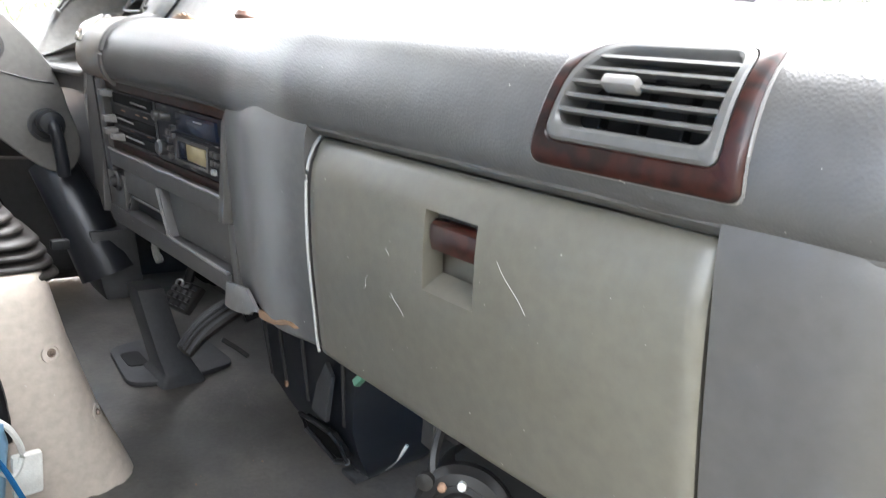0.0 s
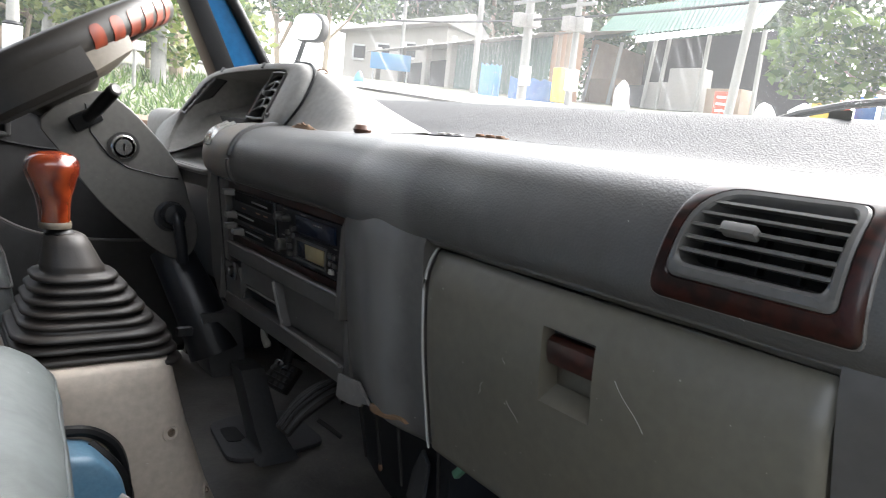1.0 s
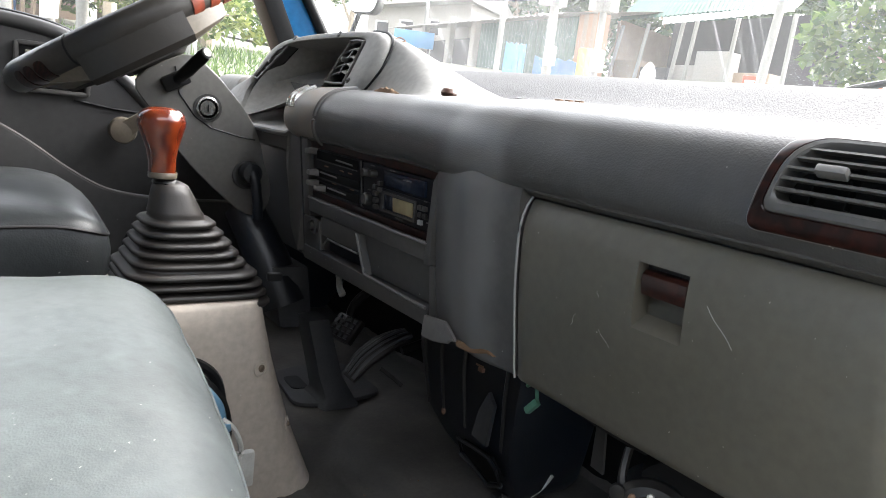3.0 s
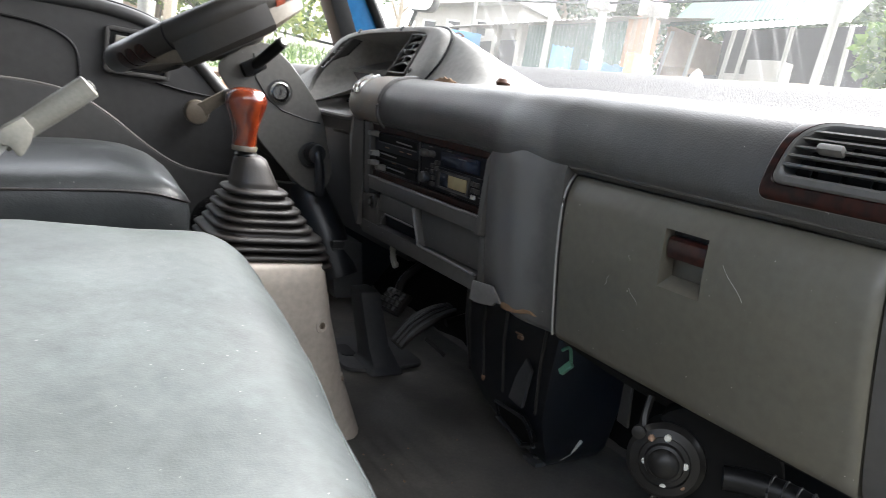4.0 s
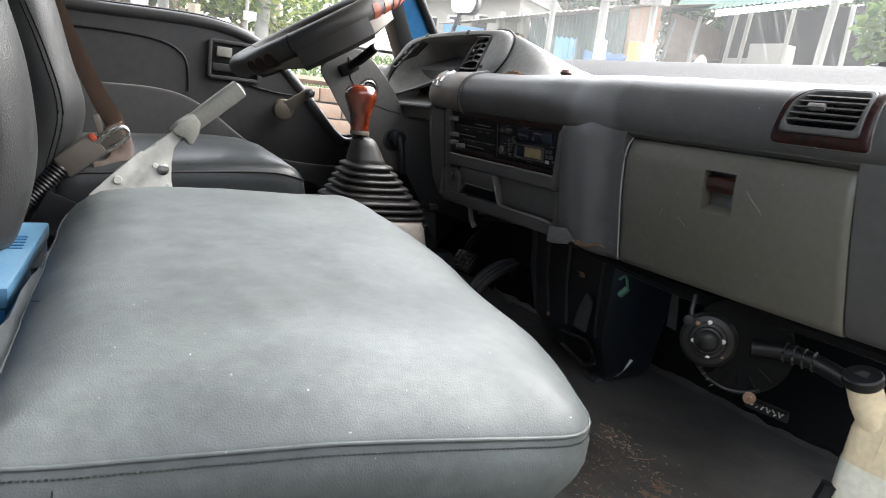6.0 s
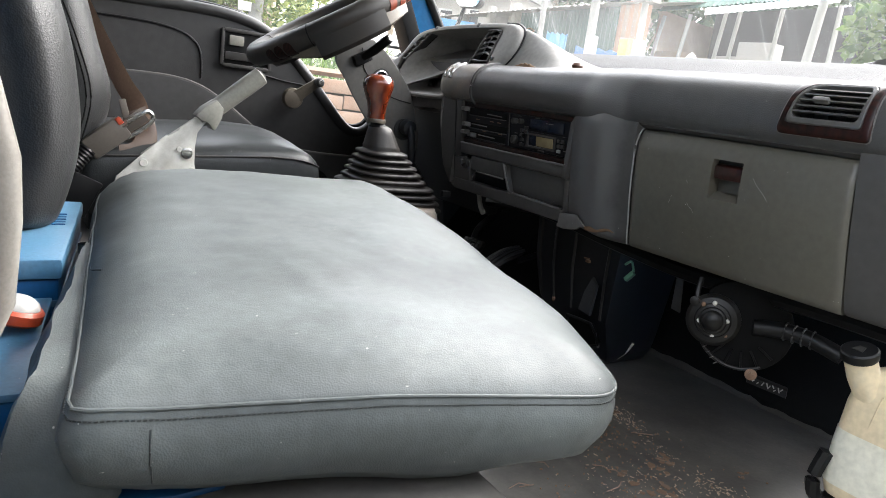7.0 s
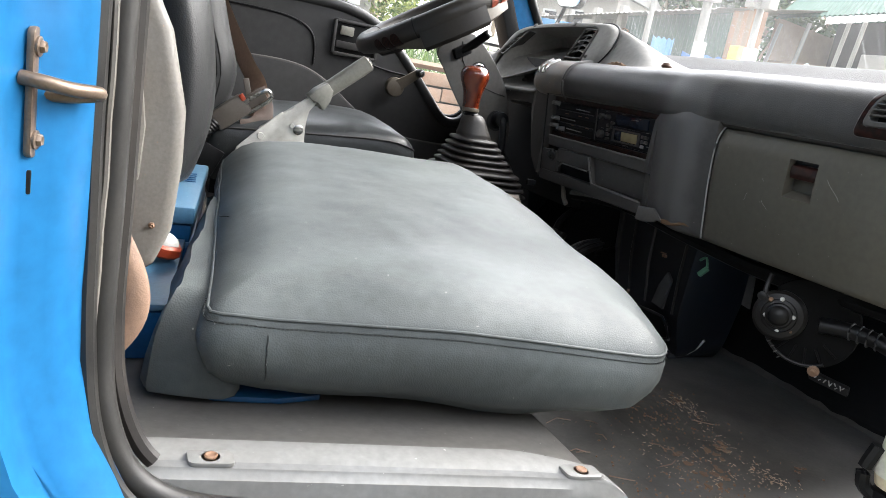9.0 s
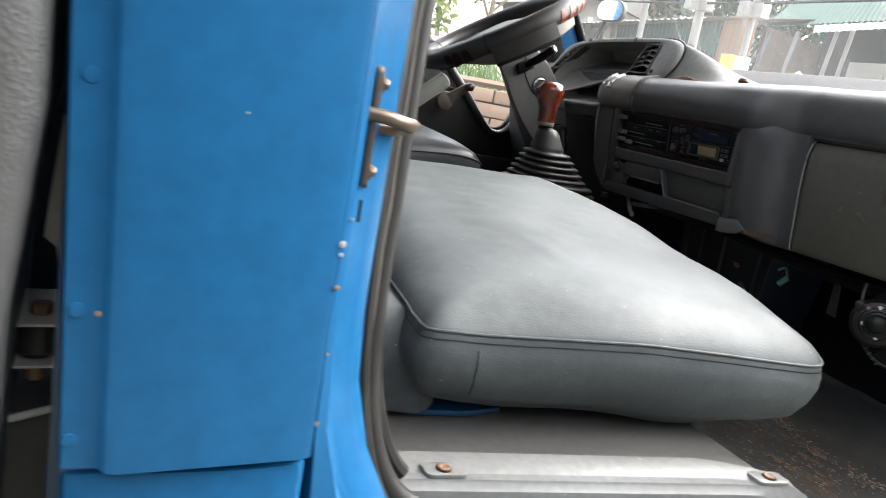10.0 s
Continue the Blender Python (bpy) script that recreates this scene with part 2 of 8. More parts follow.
M_DARK = surface("dark_plastic", (0.028, 0.027, 0.026), 0.42, stain=0.3, bump=0.1)
M_NAVY = surface("dark_navy_plastic", (0.007, 0.0085, 0.012), 0.4, stain=0.4, stain_color=(0.02, 0.024, 0.03), scale=12, bump=0.1)
M_WHEEL = surface("wheel_wrap", (0.019, 0.0165, 0.014), 0.42, stain=0.35, scale=10, grain="leather", grain_scale=500, bump=0.15)
M_SLATE = surface("dusty_slate_metal", (0.034, 0.037, 0.042), 0.5, stain=0.5, stain_color=(0.075, 0.072, 0.068), scale=12, bump=0.15)
M_BUCKLE = surface("buckle_plastic", (0.09, 0.077, 0.064), 0.5, stain=0.4, scale=20)
M_TAN = surface("worn_brown_plastic", (0.105, 0.088, 0.066), 0.45, stain=0.3, scale=12)
M_REDWOOD = wood("lacquered_red_wood", (0.075, 0.01, 0.0035), (0.16, 0.026, 0.007), 0.22, 12, 0.8)
M_INLAY = wood("rim_inlay_wood", (0.14, 0.022, 0.008), (0.22, 0.038, 0.014), 0.45, 14, 0.1)
M_LATCH = wood("latch_lacquer", (0.014, 0.004, 0.003), (0.034, 0.009, 0.006), 0.3, 60, 0.25)
M_STOPPER = surface("brown_rubber", (0.09, 0.045, 0.03), 0.4)
M_BURL = wood("burl_trim", (0.007, 0.0032, 0.0028), (0.024, 0.0065, 0.0045), 0.36, 60, 0.12)
M_BURL.node_tree.nodes["Principled BSDF"].inputs["Specular IOR Level"].default_value = 0.2
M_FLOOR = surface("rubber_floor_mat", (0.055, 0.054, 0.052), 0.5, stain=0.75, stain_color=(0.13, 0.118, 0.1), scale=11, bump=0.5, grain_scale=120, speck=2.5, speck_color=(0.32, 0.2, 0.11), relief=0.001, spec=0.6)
mottle(M_FLOOR, 4.0, 0.65, 1.35)
# daylight from the open door, painted as a pale band along the mat
worn_or_lit_band(M_FLOOR, 0.02, 0.18, (0.34, 0.33, 0.31), 0.8)
M_CARPET = surface("grey_seat_base_mat", (0.09, 0.087, 0.082), 0.5, stain=0.7, stain_color=(0.15, 0.138, 0.12), scale=7, bump=0.3, grain_scale=220, speck=1.2)
M_HINGE = surface("chipped_hinge_plastic", (0.17, 0.163, 0.148), 0.5, stain=0.7, stain_color=(0.13, 0.11, 0.09), scale=24, bump=0.2, speck=2.0, speck_color=(0.3, 0.17, 0.1))
M_WORNSTEEL = surface("worn_striker_steel", (0.13, 0.085, 0.055), 0.42, metal=0.6, stain=0.8, stain_color=(0.26, 0.21, 0.17), scale=40, bump=0.2)
M_STEEL = surface("zinc_plated_steel", (0.68, 0.68, 0.64), 0.42, metal=0.0, stain=0.75, stain_color=(0.34, 0.32, 0.28), scale=45, bump=0.1)
M_RUST = surface("rusty_steel", (0.19, 0.105, 0.062), 0.65, metal=0.2, stain=0.6, stain_color=(0.36, 0.24, 0.16), scale=60, bump=0.4)
M_CHROME = surface("dull_chrome", (0.5, 0.5, 0.49), 0.25, metal=0.9, stain=0.4, stain_color=(0.3, 0.26, 0.2), scale=30, bump=0.05)
M_OLIVEGREY = surface("worn_grip_plastic", (0.2, 0.195, 0.17), 0.42, stain=0.4, scale=16, bump=0.1)
M_WEB = surface("brown_webbing", (0.2, 0.125, 0.085), 0.6, stain=0.4, scale=14, bump=0.4, grain_scale=700)
M_WEBDK = surface("stained_webbing", (0.07, 0.043, 0.031), 0.6, stain=0.5, scale=20, bump=0.4, grain_scale=700)
M_SILL = surface("grey_sill_plastic", (0.22, 0.22, 0.213), 0.42, stain=0.55, stain_color=(0.14, 0.133, 0.12), scale=9, bump=0.12, speck=1.0)
M_SCUFF = surface("scuffed_roll_end", (0.105, 0.102, 0.097), 0.45, stain=0.7, stain_color=(0.21, 0.165, 0.125), scale=38, bump=0.25, speck=1.5)
M_ORANGE = surface("orange_red_plastic", (0.36, 0.045, 0.014), 0.4, bump=0.05)
M_BOTTLE = surface("yellowed_polythene", (0.7, 0.6, 0.42), 0.42, stain=0.5, stain_color=(0.5, 0.38, 0.22), scale=9, bump=0.05)
M_FLUID = surface("fluid_level", (0.58, 0.56, 0.47), 0.4, stain=0.3, scale=9, bump=0.05)
M_GREENP = surface("pale_green_connector", (0.12, 0.3, 0.2), 0.4, bump=0.05)
M_RADIO = surface("black_radio_plastic", (0.005, 0.006, 0.0085), 0.38, stain=0.3, stain_color=(0.012, 0.013, 0.016), scale=14, bump=0.06, spec=0.16)
M_NAVYGLOSS = surface("glossy_navy_plastic", (0.004, 0.008, 0.018), 0.15, stain=0.2, bump=0.02, spec=0.3)
M_SLAT = surface("vent_plastic", (0.062, 0.06, 0.057), 0.4, stain=0.35, scale=12, bump=0.08, spec=0.5)
M_MOTOR = surface("satin_black_motor", (0.008, 0.008, 0.0082), 0.4, stain=0.5, stain_color=(0.026, 0.023, 0.02), scale=22, bump=0.15, spec=0.3)
M_LCD = surface("amber_display", (0.2, 0.16, 0.085), 0.2, stain=0.2, bump=0)
M_RUSTMUD = surface("rust_and_mud", (0.2, 0.11, 0.06), 0.7, stain=0.8, stain_color=(0.17, 0.14, 0.115), scale=50, bump=0.8)
M_STRAW = surface("pale_straw_crumbs", (0.55, 0.45, 0.34), 0.8, stain=0.7, stain_color=(0.3, 0.18, 0.1), scale=90, bump=0.2)
M_FOAM = surface("torn_foam", (0.13, 0.075, 0.038), 0.9, stain=0.5, scale=60, bump=0.5)
M_GLASS = clear("windscreen_glass", 0.033)
M_SIDEGLASS = clear("side_glass", 0.05, streaks=False)
M_MIRROR = surface("mirror_glass", (0.4, 0.42, 0.4), 0.1, metal=1.0, stain=0, bump=0, rough_var=0.01)
M_DUCT = surface("grained_duct_plastic", (0.062, 0.062, 0.062), 0.6, grain="leather", grain_scale=420, bump=0.6, stain=0.3, scale=7, relief=0.0005)
M_LINER = surface("headliner", (0.55, 0.54, 0.51), 0.85, stain=0.3, bump=0.2)


# ---- mesh helpers ----
def finish(name, bm, mat, angle=38):
    bmesh.ops.recalc_face_normals(bm, faces=bm.faces)
    me = bpy.data.meshes.new(name)
    bm.to_mesh(me)
    bm.free()
    for p in me.polygons:
        p.use_smooth = True
    me.set_sharp_from_angle(angle=radians(angle))
    if mat:
        me.materials.append(mat)
    return me


def part(name, bm, mat, parent, label="", angle=38):
    ob = new(name, finish(name, bm, mat, angle))
    ob.parent = parent
    if label:
        ob["label"] = label
    return ob


def group_of(name, label, category, group="", kind="", at=(0, 0, 0)):
    ob = new(name)
    ob.location = at
    ob.empty_display_size = 0.05
    return tagged(ob, label, category, group, kind)


def single(name, bm, mat, label, category, group="", kind="", angle=38):
    return tagged(new(name, finish(name, bm, mat, angle)), label, category, group, kind)


def spline(pts, n=6, closed=False):
    """Catmull-Rom through the points."""
    p = [Vector(q) for q in pts]
    k = len(p)
    out = []
    for i in range(k if closed else k - 1):
        if closed:
            a, b, c, d = p[i - 1], p[i], p[(i + 1) % k], p[(i + 2) % k]
        else:
            a, b, c, d = p[max(i - 1, 0)], p[i], p[i + 1], p[min(i + 2, k - 1)]
        for j in range(n):
            t = j / n
            out.append(0.5 * ((2 * b) + (c - a) * t + (2 * a - 5 * b + 4 * c - d) * t * t + (3 * b - a - 3 * c + d) * t ** 3))
    if not closed:
        out.append(p[-1])
    return out


def loft(rings, closed=True, cap=True):
    bm = bmesh.new()
    vs = [[bm.verts.new(p) for p in r] for r in rings]
    k = len(rings[0])
    for a, b in zip(vs, vs[1:]):
        for i in range(k if closed else k - 1):
            j = (i + 1) % k
            bm.faces.new((a[i], a[j], b[j], b[i]))
    if cap and closed:
        bm.faces.new(vs[0][::-1])
        bm.faces.new(vs[-1])
    return bm


def put(axis, u, v, w):
    """(u, v) in the plane across axis, w along it: y -> (x, z), x -> (y, z), z -> (x, y)."""
    return (u, w, v) if axis == "y" else (w, u, v) if axis == "x" else (u, v, w)


def soften(bm, width, segments=2, angle=25):
    if width > 0:
        bm.normal_update()
        edges = [e for e in bm.edges if len(e.link_faces) == 2 and e.calc_face_angle(0) > radians(angle)]
        bmesh.ops.bevel(bm, geom=edges, offset=width, segments=segments, profile=0.6, affect="EDGES", clamp_overlap=True)
    return bm


def prism(outline, axis, a, b, bevel=0.0, segments=2):
    bm = loft([[put(axis, p[0], p[1], a) for p in outline], [put(axis, p[0], p[1], b) for p in outline]])
    bmesh.ops.recalc_face_normals(bm, faces=bm.faces)
    return soften(bm, bevel, segments)


def box(cx, cy, cz, sx, sy, sz, bevel=0.0, m=None, segments=2):
    bm = bmesh.new()
    bmesh.ops.create_cube(bm, size=1.0)
    bmesh.ops.scale(bm, vec=(sx, sy, sz), verts=bm.verts)
    soften(bm, min(bevel, 0.45 * min(sx, sy, sz)), segments)
    if m is not None:
        bmesh.ops.transform(bm, matrix=m, verts=bm.verts)
    bmesh.ops.translate(bm, vec=(cx, cy, cz), verts=bm.verts)
    return bm


def span(x0, x1, y0, y1, z0, z1, bevel=0.0):
    return box((x0 + x1) / 2, (y0 + y1) / 2, (z0 + z1) / 2, abs(x1 - x0), abs(y1 - y0), abs(z1 - z0), bevel)


def tube(pts, r, n=10, closed=False, flat=1.0, up=(0, 0, 1)):
    """A tube of radius r (a number or a list) along the points; flat squeezes it along up."""
    p = [Vector(q) for q in pts]
    k = len(p)
    rings = []
    for i, q in enumerate(p):
        a, b = (p[i - 1], p[(i + 1) % k]) if closed else (p[max(i - 1, 0)], p[min(i + 1, k - 1)])
        d = (b - a).normalized()
        s = d.cross(Vector(up))
        if s.length < 0.05:
            s = d.cross(Vector((1, 0, 0)))
        s.normalize()
        u = s.cross(d)
        rr = r[i] if isinstance(r, (list, tuple)) else r
        rings.append([q + s * math.cos(2 * math.pi * j / n) * rr + u * math.sin(2 * math.pi * j / n) * rr * flat for j in range(n)])
    if closed:
        rings.append(rings[0])
        bm = loft(rings, cap=False)
        bmesh.ops.remove_doubles(bm, verts=bm.verts, dist=1e-6)
        return bm
    return loft(rings)


def turned(profile, n=24, m=None):
    """Turn (radius, height) pairs about z."""
    bm = loft([[(max(r, 1e-4) * math.cos(2 * math.pi * j / n), max(r, 1e-4) * math.sin(2 * math.pi * j / n), h) for j in range(n)] for r, h in profile])
    if m is not None:
        bmesh.ops.transform(bm, matrix=m, verts=bm.verts)
    return bm


def aim(at, way, up=(0, 0, 1)):
    """A pose whose z points along way."""
    return Matrix.Translation(at) @ Vector(way).to_track_quat("Z", "Y").to_matrix().to_4x4()


def moved(bm, m):
    bmesh.ops.transform(bm, matrix=m, verts=bm.verts)
    return bm


def joined(*bms):
    """Several loose shells of one part in one mesh."""
    out = bmesh.new()
    for b in bms:
        me = bpy.data.meshes.new("tmp")
        b.to_mesh(me)
        b.free()
        out.from_mesh(me)
        bpy.data.meshes.remove(me)
    return out


def rough_up(bm, amount, scale, seed=0.0):
    bm.normal_update()
    for v in bm.verts:
        v.co += v.normal * noise.noise(v.co * scale + Vector((seed, seed, seed))) * amount
    return bm


def rounded(x0, x1, y0, y1, r, n=5):
    pts = []
    for cx, cy, a in ((x1 - r, y1 - r, 0), (x0 + r, y1 - r, 90), (x0 + r, y0 + r, 180), (x1 - r, y0 + r, 270)):
        for i in range(n + 1):
            t = radians(a + 90 * i / n)
            pts.append((cx + r * math.cos(t), cy + r * math.sin(t)))
    return pts


def screw(at, way, mat, parent, r=0.007, name="screw"):
    return part(name, joined(turned([(r * 1.5, 0), (r * 1.5, 0.0012), (r * 1.2, 0.0016)], 16, aim(at, way)),
                             turned([(r, 0.001), (r, 0.003), (r * 0.8, 0.004), (0.2 * r, 0.003)], 6, aim(at, way))), mat, parent)


# ---- cab structure ----
def slab_grid(x0, x1, y0, y1, nx, ny, height, thick):
    bm = bmesh.new()
    top = [[bm.verts.new((x0 + (x1 - x0) * i / nx, y0 + (y1 - y0) * j / ny, height(x0 + (x1 - x0) * i / nx, y0 + (y1 - y0) * j / ny))) for j in range(ny + 1)] for i in range(nx + 1)]
    for i in range(nx):
        for j in range(ny):
            bm.faces.new((top[i][j], top[i + 1][j], top[i + 1][j + 1], top[i][j + 1]))
    low = bmesh.ops.extrude_face_region(bm, geom=list(bm.faces))
    vs = [g for g in low["geom"] if isinstance(g, bmesh.types.BMVert)]
    bmesh.ops.translate(bm, vec=(0, 0, -thick), verts=vs)
    return bm


def floor_height(x, y):
    """The mat lies in shallow waves, ribbed in front of the console and rising to the firewall."""
    z = 0.8 + 0.004 * noise.noise(Vector((x * 5, y * 5, 0))) + 0.0012 * noise.noise(Vector((x * 30, y * 30, 2)))
    if 0.14 < x < 0.36 and 0.3 < y < 0.86:
        z += 0.0022 * (math.sin(x * 2 * math.pi / 0.032) > 0.3)
    return z + max(0.0, x - 0.72) * 0.9


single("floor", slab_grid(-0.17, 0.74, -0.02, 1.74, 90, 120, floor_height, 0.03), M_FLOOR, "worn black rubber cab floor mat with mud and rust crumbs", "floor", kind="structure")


def base_height(x, y):
    if y < 0.142 - 0.19 * (x + 0.575):
        return 0.952
    return 0.979 + 0.0025 * noise.noise(Vector((x * 7, y * 7, 5))) - 0.02 * max(0.0, (x + 0.19) / 0.03) ** 2 * (x > -0.19)


single("seat_base", slab_grid(-0.8, -0.165, 0.075, 1.7, 40, 60, base_height, 0.19), M_CARPET, "raised grey seat base step with dusty matting", "cab floor", kind="structure")

# sill of the passenger door: blue body below, grey kick plate on top
sill = group_of("door_sill", "grey plastic door sill plate on blue body with rusty bolts", "door sill", kind="structure")
part("blue_sill", prism([(-0.66, 0.1), (-0.56, 0.085), (-0.42, 0.062), (-0.22, 0.034), (-0.15, 0.026), (-0.15, 0.085), (-0.66, 0.14)], "z", 0.55, 0.958, 0.012), M_BLUE, sill)
part("front_sill", prism([(-0.15, 0.026), (0.05, 0.005), (0.5, -0.01), (0.5, 0.03), (-0.15, 0.07)], "z", 0.55, 0.79, 0.006), M_BLUE, sill)
plate = bmesh.new()
rows = []
for i in range(31):
    x = -0.575 + 0.41 * i / 30
    yo, yi = 0.112 - 0.2 * (x + 0.575), 0.166 - 0.19 * (x + 0.575)
    if x > -0.26:
        yi -= 0.5 * (x + 0.26) ** 1.4 * 2.2
    drop = 0.02 * max(0, (x + 0.2) / 0.04) ** 2 if x > -0.2 else 0
    r = []
    for k, (f, z) in enumerate(((0, 0.966), (0.06, 0.981), (0.16, 0.985), (0.18, 0.9875), (0.22, 0.985), (0.26, 0.9875), (0.3, 0.985), (0.34, 0.9875), (0.38, 0.985), (0.46, 0.988), (0.9, 0.989), (1.0, 0.976))):
        r.append(plate.verts.new((x, yo + (yi - yo) * f, z - drop)))
    rows.append(r)
for a, b in zip(rows, rows[1:]):
    for k in range(len(a) - 1):
        plate.faces.new((a[k], b[k], b[k + 1], a[k + 1]))
part("kick_plate", plate, M_SILL, sill)
for bx, by in ((-0.515, 0.121), (-0.207, 0.057)):
    part("bolt_recess", prism([(bx + u * 0.9, by + v * 0.62 - u * 0.15) for u, v in rounded(-0.019, 0.019, -0.016, 0.016, 0.007)], "z", 0.9865, 0.9905, 0.001), M_SILL, sill)
    part("bolt", joined(turned([(0.0085, -0.002), (0.0085, -0.0006), (0.007, 0)], 20, Matrix.Translation((bx, by, 0.9905))),
                        turned([(0.0052, -0.002), (0.0052, 0.0005), (0.004, 0.001), (0.002, 0.0)], 18, Matrix.Translation((bx, by, 0.9915)))), M_RUST, sill, "rusty sunken bolt")

# door pillar behind the passenger door opening
pillar = group_of("door_pillar", "glossy blue painted door pillar with chipped edges", "car body", kind="structure")
skin = [(-0.792, 0.038), (-0.7905, 0.03), (-0.775, 0.0285), (-0.7715, 0.0225), (-0.766, 0.0205), (-0.668, 0.0205), (-0.6625, 0.0225), (-0.6605, 0.028)]
flange_lean = lambda z: 0.026 * (1.29 - z)
part("pillar_skin", loft([[(a + (flange_lean(z) if k < 5 else 0.0), b, z) for k, (a, b) in enumerate(skin)] + [(-0.664, 0.06, z), (-0.7, 0.09, z), (-0.78 + flange_lean(z), 0.09, z)] for z in (1.0725, 1.29, 2.12)]), M_BLUE, pillar)
part("lower_skin", prism([(-0.785, 0.041), (-0.783, 0.0345), (-0.7, 0.0245), (-0.6665, 0.0245), (-0.6625, 0.03), (-0.664, 0.1), (-0.78, 0.1)], "z", 0.45, 1.0665, 0.003), M_BLUE, pillar)
part("panel_gap", prism([(-0.785, 0.0375), (-0.6665, 0.0285), (-0.669, 0.08), (-0.78, 0.08)], "z", 1.066, 1.073), M_BLUE_DK, pillar)
jamb = [(-0.668, 0.07), (-0.659, 0.031), (-0.654, 0.0345), (-0.6475, 0.058), (-0.642, 0.0655), (-0.629, 0.0745), (-0.62, 0.083), (-0.6095, 0.106), (-0.606, 0.118), (-0.625, 0.14), (-0.66, 0.14)]
rings = []
for i in range(26):
    z = 2.12 - (2.12 - 0.94) * i / 25
    bend = 0.0 if z > 1.12 else (1.12 - z) ** 2 * 2.2
    rings.append([(x + bend * (1.0 if k > 1 else 0.25), y - 0.25 * bend * (k > 3), z) for k, (x, y) in enumerate(jamb)])
part("door_jamb", loft(rings), M_BLUE, pillar)
for z in (1.262, 1.297, 1.155, 1.088, 1.052):
    part("weld_mark", turned([(0.004, 0), (0.0035, 0.0008), (0.001, 0.0012)], 12, aim((-0.782, 0.0293, z), (0.05, -1, 0))), M_BLUE, pillar)
for x, y, z, r in ((-0.6612, 0.0215, 1.172, 0.0032), (-0.662, 0.0208, 1.196, 0.0042), (-0.661, 0.0222, 1.134, 0.002), (-0.6608, 0.0235, 1.092, 0.0035), (-0.662, 0.0215, 1.19, 0.003),
                   (-0.7735, 0.0238, 1.312, 0.003), (-0.773, 0.0239, 1.155, 0.003), (-0.717, 0.0203, 1.256, 0.0018), (-0.655, 0.033, 1.207, 0.0016)):
    part("paint_chip", rough_up(turned([(r * 0.5, -0.0004), (r * 0.42, 0.0002), (r * 0.1, 0.0003)], 9, aim((x, y, z), (0.5 if x > -0.67 else 0, -1, 0))), 0.0006, 300, x), M_RUST if z < 1.19 else M_TRIM, pillar, "chip of bare primer")
# striker with its plate, bolted to the jamb
striker = group_of("door_striker", "worn steel door striker on a plate with two screws", "door striker")
sm = aim((-0.6405, 0.069, 1.259), (0.97, -0.24, 0))
part("striker_plate", moved(prism(rounded(-0.0058, 0.0058, -0.04, 0.03, 0.005), "z", 0, 0.004, 0.0012), sm), M_WORNSTEEL, striker)
part("striker_loop", tube(spline([(-0.644, 0.064, 1.262), (-0.632, 0.062, 1.261), (-0.62, 0.067, 1.259), (-0.608, 0.081, 1.2575), (-0.607, 0.087, 1.256), (-0.614, 0.086, 1.2545), (-0.624, 0.077, 1.254), (-0.637, 0.0755, 1.254)], 5), 0.0042, 10), M_WORNSTEEL, striker, "bent steel striker loop with rust")
for dz in (0.02, -0.03):
    screw(sm @ Vector((0.0, dz, 0.004)), sm.to_3x3() @ Vector((0, 0, 1)), M_WORNSTEEL, striker, 0.0036)
part("slot", box(-0.6405, 0.069, 1.205, 0.006, 0.004, 0.014, 0.001), M_BLACK, pillar, "dark slot in the jamb")

# the rubber seal round the door opening
seal_path = spline([(-0.6, 0.122, 2.1), (-0.5985, 0.124, 1.7), (-0.597, 0.125, 1.4), (-0.597, 0.125, 1.2), (-0.598, 0.118, 1.1), (-0.592, 0.107, 1.04), (-0.573, 0.1, 0.995), (-0.54, 0.094, 0.972), (-0.49, 0.085, 0.964), (-0.42, 0.069, 0.962), (-0.32, 0.052, 0.962), (-0.22, 0.034, 0.961), (-0.13, 0.022, 0.955), (-0.05, 0.014, 0.93), (0.0, 0.01, 0.88), (0.04, 0.008, 0.83), (0.15, 0.004, 0.8), (0.4, 0.0, 0.8)], 8)
seal = group_of("door_seal", "dusty black rubber seal round the door opening", "door seal", kind="structure")
part("bulb", tube(seal_path, 0.0095, 10, up=(0, 1, 0)), M_SEAL, seal)
turn_in = lambda z: (lambda u: u * u * (3 - 2 * u))(min(1.0, max(0.0, (1.25 - z) / 0.28)))
part("lip", tube([(p.x - 0.012 + 0.008 * turn_in(p.z), p.y - 0.011, p.z - 0.011 * turn_in(p.z)) for p in seal_path], 0.0062, 8, up=(0, 1, 0)), M_SEAL, seal)
part("inner_lip", tube([(p.x + 0.009, p.y + 0.012, p.z + 0.01 * turn_in(p.z)) for p in seal_path if p.z > 0.985], 0.0065, 8, up=(0, 1, 0)), M_RUBBER, seal)
part("worn_strip", tube([(p.x - 0.0035 + 0.0004 * math.sin(p.z * 90), p.y - 0.0092, p.z) for p in seal_path if 1.02 < p.z < 2.0], 0.002, 6, up=(0, 1, 0)), M_HINGE, seal, "worn pale metal edge of the seal")

